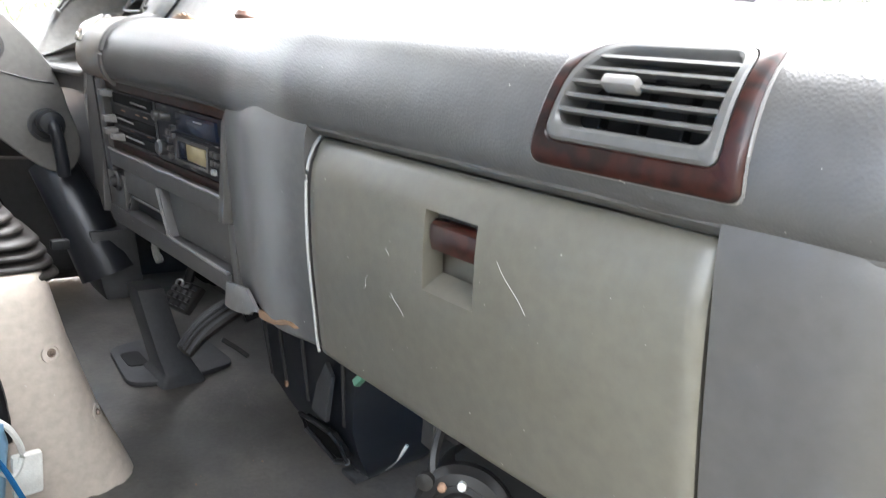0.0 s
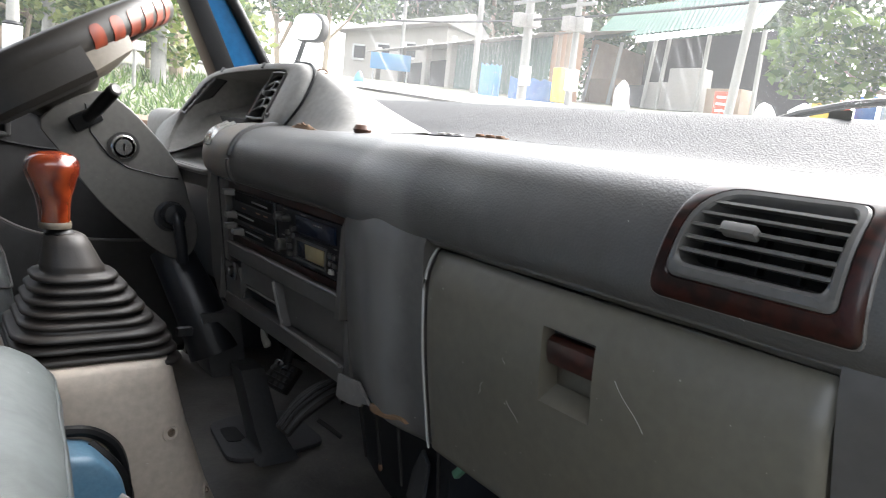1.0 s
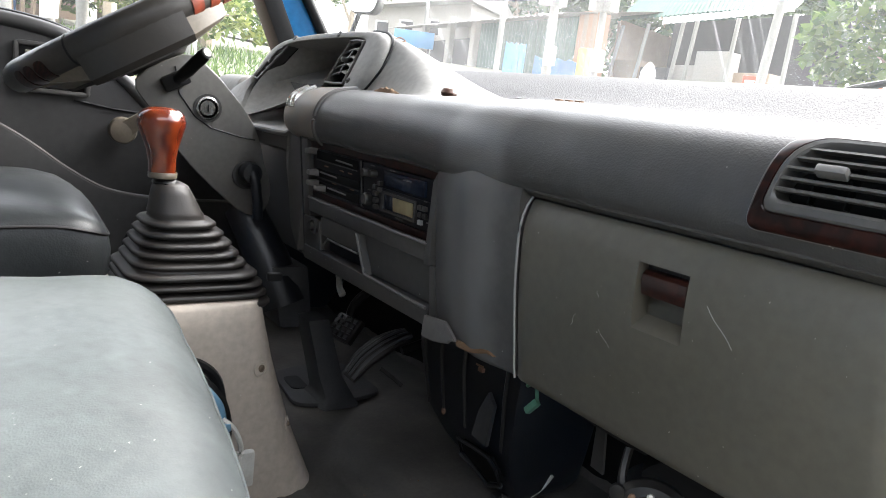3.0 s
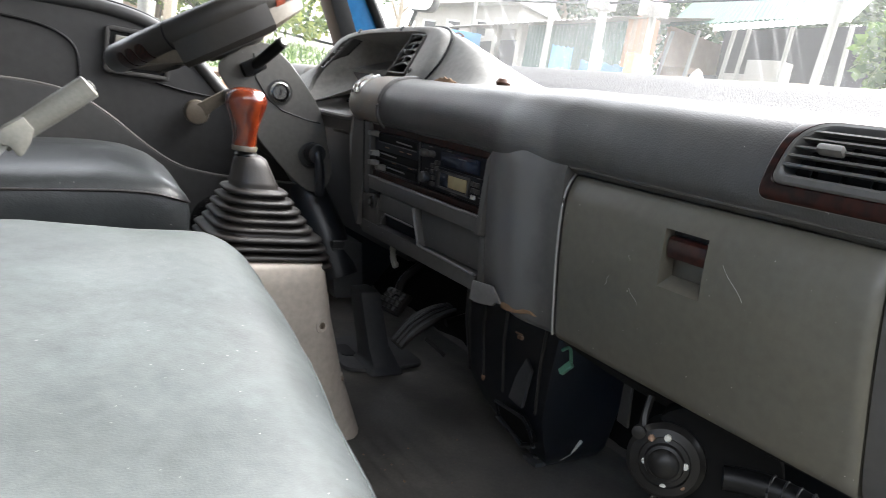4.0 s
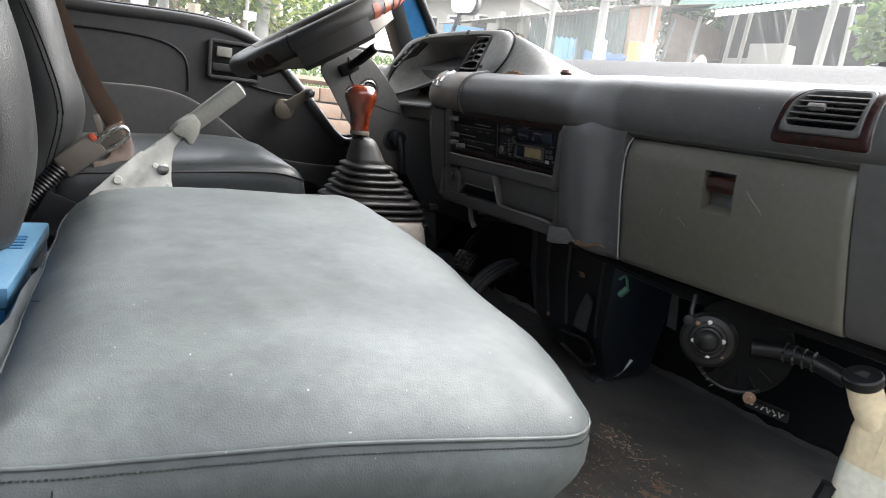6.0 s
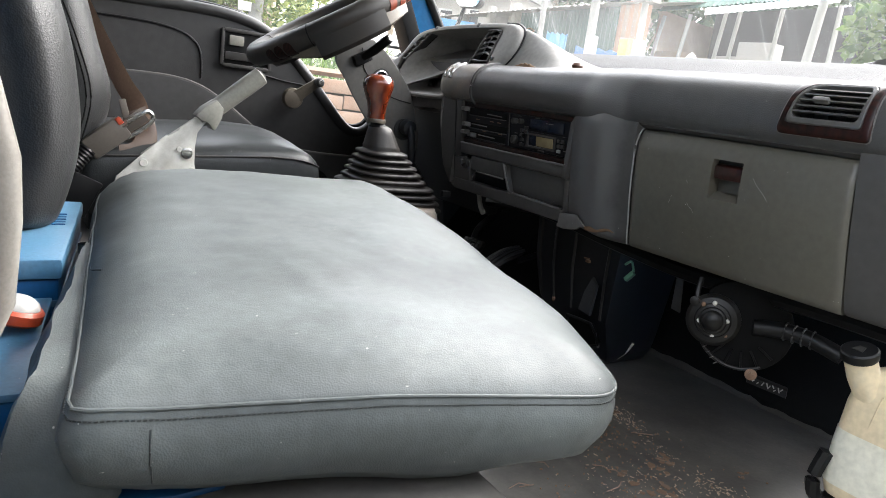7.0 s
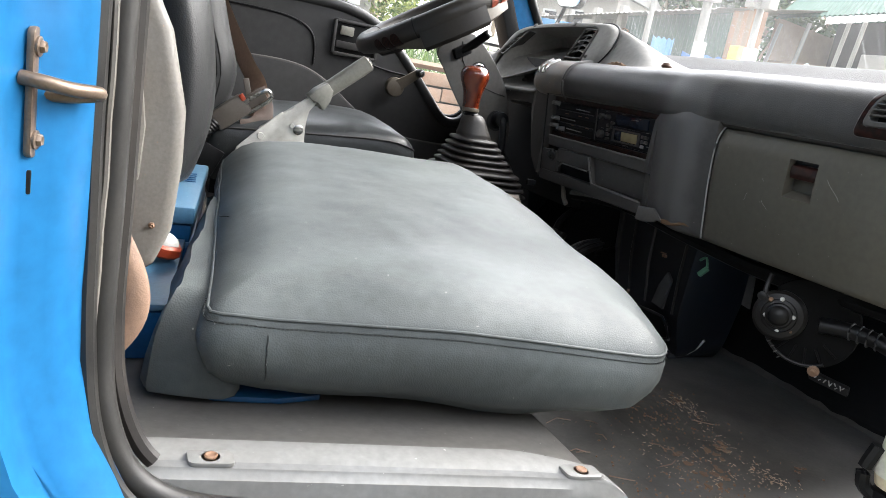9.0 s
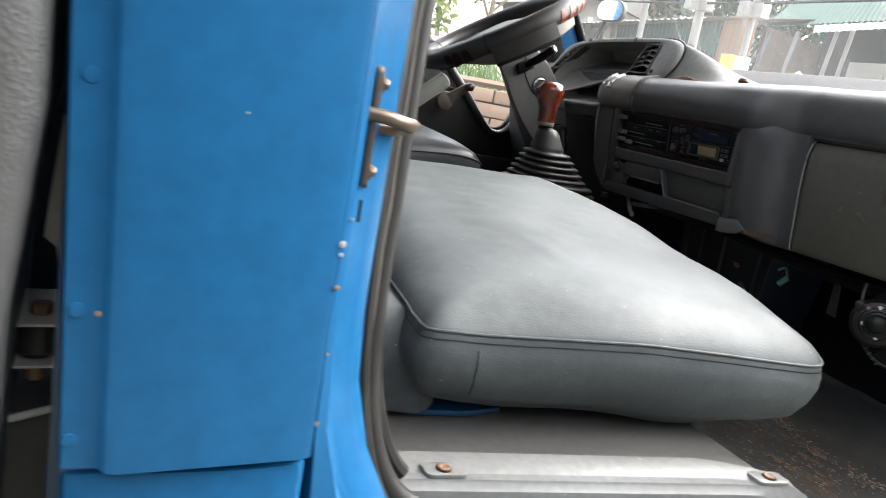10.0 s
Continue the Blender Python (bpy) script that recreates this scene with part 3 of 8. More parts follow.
# rear wall, roof, far pillars and firewall close the cab
single("wall_rear", span(-0.792, -0.767, 0.085, 1.74, 0.55, 2.14), M_BLUE_DK, "dark blue painted rear wall of the cab", "cab wall", kind="structure")
single("ceiling", span(-0.84, 0.36, 0.02, 1.74, 2.13, 2.17), M_LINER, "pale grey cab headliner", "ceiling", kind="structure")
single("firewall", span(0.87, 0.9, -0.02, 1.74, 0.75, 1.42), M_BLACK, "black painted firewall below the dashboard", "cab wall", kind="structure")
single("toe_board", prism([(0.7, 0.775), (0.715, 0.79), (0.735, 0.815), (0.88, 1.02), (0.88, 0.98)], "y", -0.02, 1.74, 0.004), M_VOID, "black toe board behind the pedals", "cab wall", kind="structure")
single("kick_panel", span(0.48, 0.88, 1.69, 1.74, 0.78, 1.3, 0.004), M_DARK, "dark side kick panel beside the pedals", "cab wall", kind="structure")

a_pillar = group_of("windscreen_pillar", "blue windscreen pillar between black rubber edges", "car body", kind="structure")
part("blue_core", prism([(0.585, 1.42), (0.235, 2.13), (0.262, 2.13), (0.655, 1.46), (0.69, 1.42)], "y", 1.665, 1.72, 0.004), M_BLUE, a_pillar)
part("door_edge", prism([(0.545, 1.42), (0.195, 2.13), (0.243, 2.13), (0.6, 1.42)], "y", 1.655, 1.73, 0.008), M_BLACK, a_pillar, "black door frame rubber")
part("glass_edge", tube([(0.69, 1.665, 1.44), (0.655, 1.663, 1.49), (0.5, 1.66, 1.72), (0.26, 1.655, 2.12)], 0.014, 10), M_BLACK, a_pillar, "black windscreen rubber")
near_pillar = group_of("near_windscreen_pillar", "blue windscreen pillar of the passenger side", "car body", kind="structure")
part("pillar_core", prism([(0.585, 1.3), (0.2, 2.13), (0.28, 2.13), (0.72, 1.3)], "y", -0.03, 0.03, 0.006), M_BLUE, near_pillar)
far_post = group_of("driver_door_post", "dark blue post behind the driver door window", "car body", kind="structure")
part("post_core", span(-0.66, -0.405, 1.66, 1.74, 0.9, 2.14, 0.012), M_BLUE_DK, far_post)
part("post_seal", tube([(-0.4, 1.675, 1.44), (-0.4, 1.675, 2.12)], 0.012, 8), M_BLACK, far_post)

# windscreen, in the sloping plane behind the dash
screen = group_of("windscreen", "dusty windscreen glass with dried rain drops", "windscreen", kind="structure")
g = bmesh.new()
glass_rows = []
for k in range(25):
    y = 0.0 + 1.69 * k / 24
    e = abs((y - 0.845) / 0.845) ** 5
    low, high = Vector((0.9 - 0.2 * e, y, 1.42)), Vector((0.36 - 0.09 * e, 0.02 + y * 0.976, 2.13))
    glass_rows.append([g.verts.new(low.lerp(high, m / 4)) for m in range(5)])
for a, b in zip(glass_rows, glass_rows[1:]):
    for m in range(4):
        g.faces.new((a[m], b[m], b[m + 1], a[m + 1]))
pane = part("pane", g, M_GLASS, screen)
pane.visible_shadow = False
part("header_rail", span(0.33, 0.39, 0.0, 1.7, 2.11, 2.17, 0.01), M_BLUE, screen)
wiper = group_of("windscreen_wiper", "black wiper arm resting on the wet windscreen", "wiper")
wz = lambda x: 1.42 + (0.9 - x) / 0.54 * 0.71
part("arm", tube([(0.876, 0.15, 1.5), (0.876, 0.3, 1.505), (0.878, 0.418, 1.492), (0.879, 0.477, 1.479), (0.88, 0.536, 1.458), (0.88, 0.57, 1.445)], 0.0055, 8), M_BLACK, wiper)
part("blade", tube([(0.885, 0.1, 1.472), (0.885, 0.25, 1.474), (0.885, 0.42, 1.467), (0.887, 0.52, 1.456)], 0.004, 6), M_BLACK, wiper)
part("hinge", box(0.882, 0.12, 1.49, 0.02, 0.05, 0.014, 0.004), M_STEEL, wiper)

# ---- driver door ----
door = group_of("driver_door", "dark grey vinyl trimmed driver door with window", "door", kind="structure")
belt = spline([(-0.64, 1.455), (-0.45, 1.457), (-0.3, 1.457), (-0.1, 1.462), (0.0, 1.456), (0.075, 1.437), (0.14, 1.398), (0.21, 1.335), (0.28, 1.262), (0.335, 1.205), (0.37, 1.183), (0.41, 1.185), (0.44, 1.21), (0.47, 1.27)], 5)
belt2 = [(p[0], p[1]) for p in [(v.x, v.y) for v in [Vector((a[0], a[1])) for a in belt]]]
part("trim_panel", prism(belt2 + [(0.47, 0.82), (-0.64, 0.82)], "y", 1.672, 1.735, 0.014, 3), M_DOOR, door)
# soft upper roll that follows the belt line
part("upper_roll", tube([(p[0], 1.678, p[1] - 0.012) for p in belt2[:-4]], 0.016, 10), M_DOOR, door, "padded top roll of the door trim")
part("window_rubber", tube([(p[0], 1.708, p[1] + 0.003) for p in belt2[:-2]], 0.0075, 8), M_BLACK, door, "black window rubber")
# lower pocket, standing proud below a sweeping edge
edge = spline([(-0.64, 1.262), (-0.45, 1.268), (-0.3, 1.271), (-0.17, 1.272), (-0.09, 1.258), (-0.02, 1.222), (0.06, 1.165), (0.13, 1.125), (0.2, 1.108), (0.3, 1.1), (0.46, 1.098)], 5)
edge2 = [(v[0], v[1]) for v in edge]
part("lower_pocket", prism(edge2 + [(0.46, 0.84), (-0.64, 0.84)], "y", 1.652, 1.69, 0.007, 3), M_DOOR2, door, "grey moulded door pocket")
part("pocket_piping", tube([(p[0], 1.655, p[1] - 0.002) for p in edge2], 0.0032, 8), M_WORN_LIT, door, "pale worn moulding edge")
inset = spline([(-0.62, 1.39), (-0.4, 1.394), (-0.24, 1.396), (-0.15, 1.388), (-0.102, 1.366), (-0.084, 1.332), (-0.08, 1.272)], 5)
part("inset_seam", tube([(p[0], 1.671, p[1]) for p in inset], 0.0032, 8), M_BLACK, door, "dark pressed seam of the inset panel")
part("pull_slot", prism(rounded(-0.29, -0.148, 1.262, 1.2705, 0.004), "y", 1.663, 1.68, 0.001), M_BLACK, door, "narrow dark pull slot")
bezel = part("handle_bezel", joined(*[prism(o, "y", 1.66, 1.676, 0.003) for o in (
    rounded(-0.03, 0.1, 1.403, 1.413, 0.0045), rounded(-0.03, 0.1, 1.311, 1.321, 0.0045), rounded(-0.036, -0.026, 1.316, 1.41, 0.0045), rounded(0.095, 0.105, 1.313, 1.412, 0.0045))]), M_DARK, door, "black door handle surround")
part("handle_well", span(-0.027, 0.096, 1.6685, 1.674, 1.32, 1.404, 0.001), M_BLACK, bezel)
part("latch_lever", box(0.005, 1.663, 1.382, 0.04, 0.01, 0.026, 0.004), M_OLIVEGREY, bezel, "grey inner door latch")
part("handle_bar", box(0.034, 1.665, 1.342, 0.115, 0.008, 0.02, 0.003), M_DARK, bezel)
part("lower_seam", tube([(0.075, 1.669, 1.304), (0.15, 1.669, 1.293), (0.235, 1.669, 1.288)], 0.0024, 6), M_BLACK, door)
part("glass_channel", box(-0.305, 1.69, 1.468, 0.02, 0.02, 0.035, 0.003), M_BLACK, door, "black rubber end of the window channel")
part("channel_foot", box(-0.305, 1.682, 1.438, 0.022, 0.02, 0.016, 0.004), M_DARK, door)
CRM = aim((0.168, 1.655, 1.25), (0, -1, 0))
crank = part("window_crank", joined(turned([(0.024, 0), (0.029, 0.003), (0.029, 0.016), (0.0265, 0.021), (0.015, 0.0235), (0.001, 0.024)], 28, CRM),
                                    soften(loft([[Vector((0.168 + (0.061 * f) + nx * w, 1.655 - 0.012 - d - 0.016 * f, 1.25 + 0.052 * f + nz * w)) for nx, nz, d in ((-0.65, 0.76, 0.0), (0.65, -0.76, 0.0), (0.65, -0.76, 0.009), (-0.65, 0.76, 0.009))] for f, w in ((0.0, 0.019), (0.35, 0.0155), (1.0, 0.0125), (1.12, 0.009))]), 0.002)), M_TAN, door, "faded brown window crank")
part("crank_knob", turned([(0.008, 0), (0.0125, 0.003), (0.0125, 0.022), (0.009, 0.026), (0.001, 0.027)], 18, aim((0.231, 1.628, 1.303), (0, -1, 0))), M_DARK, crank)
part("knob_cap", turned([(0.007, 0), (0.006, 0.002), (0.001, 0.0025)], 14, aim((0.231, 1.601, 1.303), (0, -1, 0))), M_CHROME, crank)
part("speaker_grille", joined(turned([(0.07, 0), (0.07, 0.004), (0.066, 0.006), (0.001, 0.006)], 28, aim((0.245, 1.652, 0.985), (0, -1, 0))),
                              *[box(0.245 + 0.012 * i, 1.6445, 0.985 + 0.012 * j, 0.006, 0.003, 0.006) for i in range(-5, 6) for j in range(-5, 6) if i * i + j * j < 29]), M_BLACK, door, "perforated black speaker grille")
g = bmesh.new()
g.faces.new([g.verts.new(p) for p in ((-0.39, 1.71, 1.4), (0.5, 1.71, 1.1), (0.56, 1.71, 1.45), (0.25, 1.71, 2.1), (-0.39, 1.71, 2.1))])
sidepane = part("window_pane", g, M_SIDEGLASS, door)
sidepane.visible_shadow = False
part("lower_rail", tube([(0.44, 1.7, 1.21), (0.475, 1.7, 1.27), (0.5, 1.7, 1.34), (0.53, 1.69, 1.42)], 0.013, 8), M_BLACK, door)

mirror = group_of("door_mirror", "dark door mirror outside the windscreen pillar", "mirror")
MM = Matrix.Translation((0.755, 1.705, 1.637)) @ pose(0, 0, 0, 0, 0, -68)
part("mirror_housing", moved(prism(rounded(-0.051, 0.051, -0.036, 0.036, 0.03), "y", 0.0, 0.03, 0.01, 3), MM), M_DARK, mirror)
part("mirror_arm", tube([(0.7, 1.73, 1.42), (0.72, 1.74, 1.47), (0.75, 1.735, 1.56), (0.762, 1.725, 1.615)], 0.007, 8), M_BLACK, mirror)
part("mirror_glass", moved(prism(rounded(-0.046, 0.046, -0.031, 0.031, 0.026), "y", -0.003, 0.002), MM), M_MIRROR, mirror)

grab = group_of("grab_handle", "grey moulded grab handle on the windscreen pillar", "handle")
part("grip", tube(spline([(0.335, 1.65, 1.8), (0.34, 1.63, 1.75), (0.365, 1.615, 1.7), (0.4, 1.615, 1.682), (0.43, 1.63, 1.695), (0.445, 1.655, 1.703)], 5), 0.0115, 10), M_TRIM, grab)
part("foot", box(0.446, 1.655, 1.703, 0.03, 0.016, 0.03, 0.006), M_TRIM, grab)

# passenger door, swung wide open on its front hinges; out of view, added to shade the doorway
wide = group_of("passenger_door", "unseen passenger door swung wide open to shade the doorway, blue outside and grey trim inside", "door", kind="structure")
WD = Matrix.Translation((0.6, -0.05, 0)) @ pose(0, 0, 0, 0, 0, -62)
part("door_skin", moved(span(0.0, 0.98, 0.03, 0.055, 0.62, 1.44, 0.008), WD), M_BLUE, wide)
part("inner_trim", moved(span(0.02, 0.96, 0.0, 0.029, 0.66, 1.43, 0.01), WD), M_DOOR, wide)
part("window_frame", moved(joined(span(0.0, 0.04, 0.01, 0.05, 1.441, 1.9), span(0.94, 0.98, 0.01, 0.05, 1.441, 2.06), prism([(0.0, 1.9), (0.3, 2.06), (0.94, 2.1), (0.94, 2.06), (0.3, 2.02), (0.04, 1.88)], "y", 0.01, 0.05)), WD), M_BLUE_DK, wide)

# ---- dashboard ----
dash = group_of("dashboard", "worn grey truck dashboard with padded vinyl top", "dashboard", kind="structure")
padline = [(0.36, 1.30), (0.325, 1.304), (0.304, 1.309), (0.292, 1.32), (0.2875, 1.336), (0.289, 1.354), (0.295, 1.3715), (0.3065, 1.386), (0.326, 1.3965), (0.357, 1.402), (0.4, 1.4045)]
topline = [(0.4, 1.4045), (0.43, 1.405), (0.458, 1.405), (0.49, 1.411), (0.53, 1.424), (0.58, 1.441), (0.625, 1.4535), (0.665, 1.458), (0.71, 1.456), (0.8, 1.447), (0.88, 1.435)]


def sweep_y(line, ys, shift, n=3):
    """A skin over y from a (x, z) line, pushed by shift(y, k)."""
    pts = [(v.x, v.y) for v in spline([Vector((a, b, 0)) for a, b in line], n)]
    rings = []
    for y in ys:
        dx, dz = shift(y)
        rings.append([(a + dx, y, b + dz) for a, b in pts])
    return rings


def pad_shift(y):
    near = max(0.0, 0.09 - y)
    dip = math.exp(-((y - 0.565) / 0.06) ** 2)
    return (near * near * 6.0 - 0.004 * dip, -near * near * 2.0 - 0.002 * math.exp(-((y - 0.62) / 0.05) ** 2))


ys = [-0.02 + 0.00625 * i for i in range(154)] + [0.943]
pad_rings = [r + [(0.4, r[0][1], 1.33), (0.36, r[0][1], 1.30)] for r in sweep_y(padline, ys, pad_shift)]


def bent(pts, radii, n=6):
    out = []
    for i in range(len(pts)):
        p, a, b = Vector(pts[i]), Vector(pts[i - 1]), Vector(pts[(i + 1) % len(pts)])
        s, e = p + (a - p).normalized() * radii[i], p + (b - p).normalized() * radii[i]
        out += [s * (1 - j / n) ** 2 + p * 2 * (j / n) * (1 - j / n) + e * (j / n) ** 2 for j in range(n + 1)]
    return out


def sink(x, y, z):
    """The top of the roll and the seam behind it sink a little towards the instrument hood."""
    f = min(1.0, max(0.0, (y - 0.58) / 0.25))
    return z - 0.0085 * f * f * (3 - 2 * f) * min(1.0, max(0.0, (z - 1.34) / 0.055)) * min(1.0, max(0.0, (0.52 - x) / 0.07))


def sunk(bm):
    for v in bm.verts:
        v.co.z = sink(*v.co)
    return bm


pad_fine = [Vector((v.x, v.y)) for v in spline([Vector((a, b, 0)) for a, b in padline], 16)]
pad_run = [0.0]
for a, b in zip(pad_fine, pad_fine[1:]):
    pad_run.append(pad_run[-1] + (b - a).length)


def pad_s(x, z):
    """How far round the roll the nearest place of its section lies."""
    k = min(range(len(pad_fine)), key=lambda i: (pad_fine[i] - Vector((x, z))).length_squared)
    return pad_run[k]


def on_pad(y, s, d):
    """A place on the roll, d outside its skin."""
    k = 0
    while k < len(pad_run) - 2 and pad_run[k + 1] < s:
        k += 1
    f = (s - pad_run[k]) / max(1e-9, pad_run[k + 1] - pad_run[k])
    a, b = pad_fine[max(0, k - 6)], pad_fine[min(len(pad_fine) - 1, k + 7)]
    t = (b - a).normalized()
    p = pad_fine[k].lerp(pad_fine[k + 1], f)
    return Vector((p.x - t.y * d, y, p.y + t.x * d))


def vent_outline(grow):
    """Round towards the driver, cut slantwise towards the passenger door; as (y, way round the roll)."""
    line = bent([(0.1495 - grow * 0.8, 1.3875 + grow * 0.4), (0.1505 - grow * 1.15, 1.344 - grow * 1.24), (0.239 + grow * 0.9, 1.344 - grow * 1.24), (0.232 + grow * 0.75, 1.3868 + grow * 0.5)], [0.004 if grow > 0.006 else 0.007, 0.006, 0.009, 0.022])
    line = [p for k, v in enumerate(line) for p in ([v] if k % 7 < 6 else [v.lerp(line[(k + 1) % len(line)], m / 8) for m in range(8)])]
    out = []
    for v in line:
        k = next(i for i in range(30, len(pad_fine)) if pad_fine[i].y >= v.y)
        f = (v.y - pad_fine[k - 1].y) / max(1e-9, pad_fine[k].y - pad_fine[k - 1].y)
        out.append((v.x, pad_run[k - 1] + (pad_run[k] - pad_run[k - 1]) * f))
    return out


def within(poly, a, b):
    hit = False
    for (a0, b0), (a1, b1) in zip(poly, poly[1:] + poly[:1]):
        if (b0 > b) != (b1 > b) and a < a0 + (a1 - a0) * (b - b0) / (b1 - b0):
            hit = not hit
    return hit


pad_bm = rough_up(loft(pad_rings), 0.0012, 14)
mouth = vent_outline(0.003)
gone = []
for f in pad_bm.faces:
    c = f.calc_center_median()
    if 0.09 < c.y < 0.3 and len(f.verts) == 4 and c.x < 0.395 and c.z > 1.315 and within(mouth, c.y, pad_s(c.x, c.z)):
        gone.append(f)
bmesh.ops.delete(pad_bm, geom=gone, context="FACES")
part("padded_roll", sunk(pad_bm), M_PAD, dash, "grained dark grey padded roll, shiny with wear")
tops = sweep_y(topline, [-0.02 + 0.03 * i for i in range(58)], lambda y: (0, 0))
top_rings = [r + [(0.88, r[0][1], 1.36), (0.4, r[0][1], 1.36)] for r in tops]
part("top_shelf", sunk(rough_up(loft(top_rings), 0.0015, 10)), M_TOP, dash, "pale grained dash top rising to the windscreen")
# end of the roll with a worn metal clip
part("roll_groove", sunk(tube([(v.x + 0.0015, 0.946, v.y) for v in spline([Vector((a - 0.001, b, 0)) for a, b in padline], 3)], 0.0048, 8)), M_FASCIA, dash)
cap_rings = []
for f, y in ((0.97, 0.944), (1.0, 0.952), (1.02, 0.99), (1.0, 1.03), (0.95, 1.06), (0.85, 1.078), (0.66, 1.088), (0.35, 1.092)):
    cap_rings.append([(0.34 + (a - 0.34) * f, y, 1.352 + (b - 1.352) * f) for a, b in [(v.x, v.y) for v in spline([Vector((a, b, 0)) for a, b in padline], 2)] + [(0.4, 1.33)]])
cap = part("roll_end", sunk(loft(cap_rings)), M_SCUFF, dash, "scuffed end of the padded roll")
for k, yy in enumerate((1.034, 1.06)):
    part("clip", sunk(tube(spline([(0.29 + 0.006 * k, yy, 1.357), (0.2955 + 0.005 * k, yy + 0.003, 1.3715), (0.307 + 0.004 * k, yy + 0.002, 1.385), (0.328, yy, 1.3955)], 4), 0.0062, 8)), M_CHROME, cap, "scratched metal clip")
# small finds on the top: a knob and two hinge clips in the seam
part("stopper", turned([(0.004, 0), (0.0095, 0.002), (0.011, 0.006), (0.008, 0.011), (0.002, 0.013)], 14, Matrix.Translation((0.355, 0.711, 1.3945))), M_STOPPER, dash, "small brown rubber stopper")
for yy in (0.6, 0.672):
    part("hinge_clip", joined(box(0.455, yy, sink(0.455, yy, 1.4065), 0.01, 0.046, 0.002, 0.0007), *[box(0.452, yy + d, sink(0.452, yy, 1.408), 0.006, 0.009, 0.0026, 0.0008) for d in (-0.017, 0.0, 0.017)]), M_CHROME if yy > 0.65 else M_RUST, dash, "small corroded hinge clip")
part("seam", tube([(0.456, 0.5 + 0.01 * i, sink(0.456, 0.5 + 0.01 * i, 1.4052) + 0.0006 * noise.noise(Vector((i * 0.9, 0, 0)))) for i in range(30)], 0.0011, 5), M_BLACK, dash)
flap = []
for k in range(13):
    f = k / 12
    lift = 0.0065 * math.sin(math.pi * f) ** 0.8 * (0.85 + 0.25 * math.sin(k * 2.3))
    yy = 0.894 - 0.06 * f
    flap.append([(0.35, yy, 1.3915), (0.353, yy, 1.3935 + lift), (0.3555, yy, 1.3945 + lift), (0.363, yy, 1.392)])
part("peeled_edge", loft(flap), M_FOAM, dash, "curled vinyl edge showing brown foam")
part("torn_tab", prism([(0.62, 0.3), (0.645, 0.312), (0.65, 0.335)], "z", 1.455, 1.464), M_BLACK, dash, "curled black scrap at the windscreen edge")

# fascia below the roll
faceline = [(0.302, 1.318), (0.3, 1.302), (0.303, 1.27), (0.309, 1.22), (0.318, 1.165), (0.327, 1.128), (0.336, 1.117), (0.35, 1.114)]


def fascia(name, y0, y1, mat, n, shift, label="", line=faceline):
    rings = sweep_y(line, [y0 + (y1 - y0) * i / n for i in range(n + 1)], shift, 4)
    full = [r + [(r[-1][0] + 0.03, r[0][1], r[-1][2] + 0.012), (r[0][0] + 0.05, r[0][1], r[0][2])] for r in rings]
    return part(name, soften(loft(full), 0.0) if n > 3 else soften(loft(full), 0.003), mat, dash, label)


def end_shift(y):
    near = max(0.0, 0.09 - y)
    return (near * near * 7.0 - 0.006, 0.0)


def lid_edge_y(z):
    """The lid's edge beside the end panel leans."""
    return 0.1465 - (1.309 - z) * 0.074


end_panel = fascia("end_panel", -0.02, 0.1355, M_FASCIA, 14, end_shift, "smooth grey end panel beside the glovebox")
for v in end_panel.data.vertices:
    v.co.y += (lid_edge_y(v.co.z) - 0.1385) * max(0.0, (v.co.y + 0.02) / 0.1555)


def column_shift(y):
    return (-0.0025 - 0.0105 * math.exp(-((y - 0.556) / 0.042) ** 2) - 0.0035 * min(1.0, max(0.0, (0.6 - y) / 0.05)), -0.002 * math.sin((y - 0.48) * 30))


fascia("centre_column", 0.4865, 0.632, M_CENTRE, 18, column_shift, "pale worn centre column of the fascia", [(0.3065, 1.337)] + faceline)
part("torn_lip", prism([(0.642, 1.137), (0.6435, 1.111), (0.63, 1.1105), (0.617, 1.112), (0.604, 1.1145), (0.592, 1.1175), (0.5875, 1.1225), (0.576, 1.1255), (0.6, 1.142)], "x", 0.3085, 0.3125, 0.001), M_WORN_LIT, dash, "cracked pale lower lip of the fascia")
part("torn_foam", rough_up(prism([(0.579, 1.1265), (0.576, 1.12), (0.565, 1.1205), (0.556, 1.1215), (0.546, 1.123), (0.536, 1.126), (0.524, 1.1305), (0.512, 1.1305), (0.522, 1.1345), (0.55, 1.1315)], "x", 0.3105, 0.317, 0.001), 0.0008, 120), M_FOAM, dash, "brown foam showing under the torn lip")
part("ledge", span(0.296, 0.34, -0.0, 0.4865, 1.3125, 1.3195, 0.002), M_FASCIA, dash)

# glovebox with its latch well
glove = group_of("glovebox", "olive grey glovebox lid, scratched, with brown latch", "glovebox")
G0, G1 = 0.1385, 0.4835
gl = [(v.x, v.y) for v in spline([Vector((a, b, 0)) for a, b in [(0.325, 1.3095), (0.314, 1.3085), (0.3065, 1.304), (0.301, 1.295), (0.2975, 1.28), (0.298, 1.255), (0.303, 1.21), (0.312, 1.16), (0.3205, 1.118), (0.33, 1.113)]], 4)]


def glove_x(z):
    for (xa, za), (xb, zb) in zip(gl[6:], gl[7:]):
        if za >= z >= zb:
            return xa + (xb - xa) * (za - z) / max(1e-6, za - zb)
    return 0.3


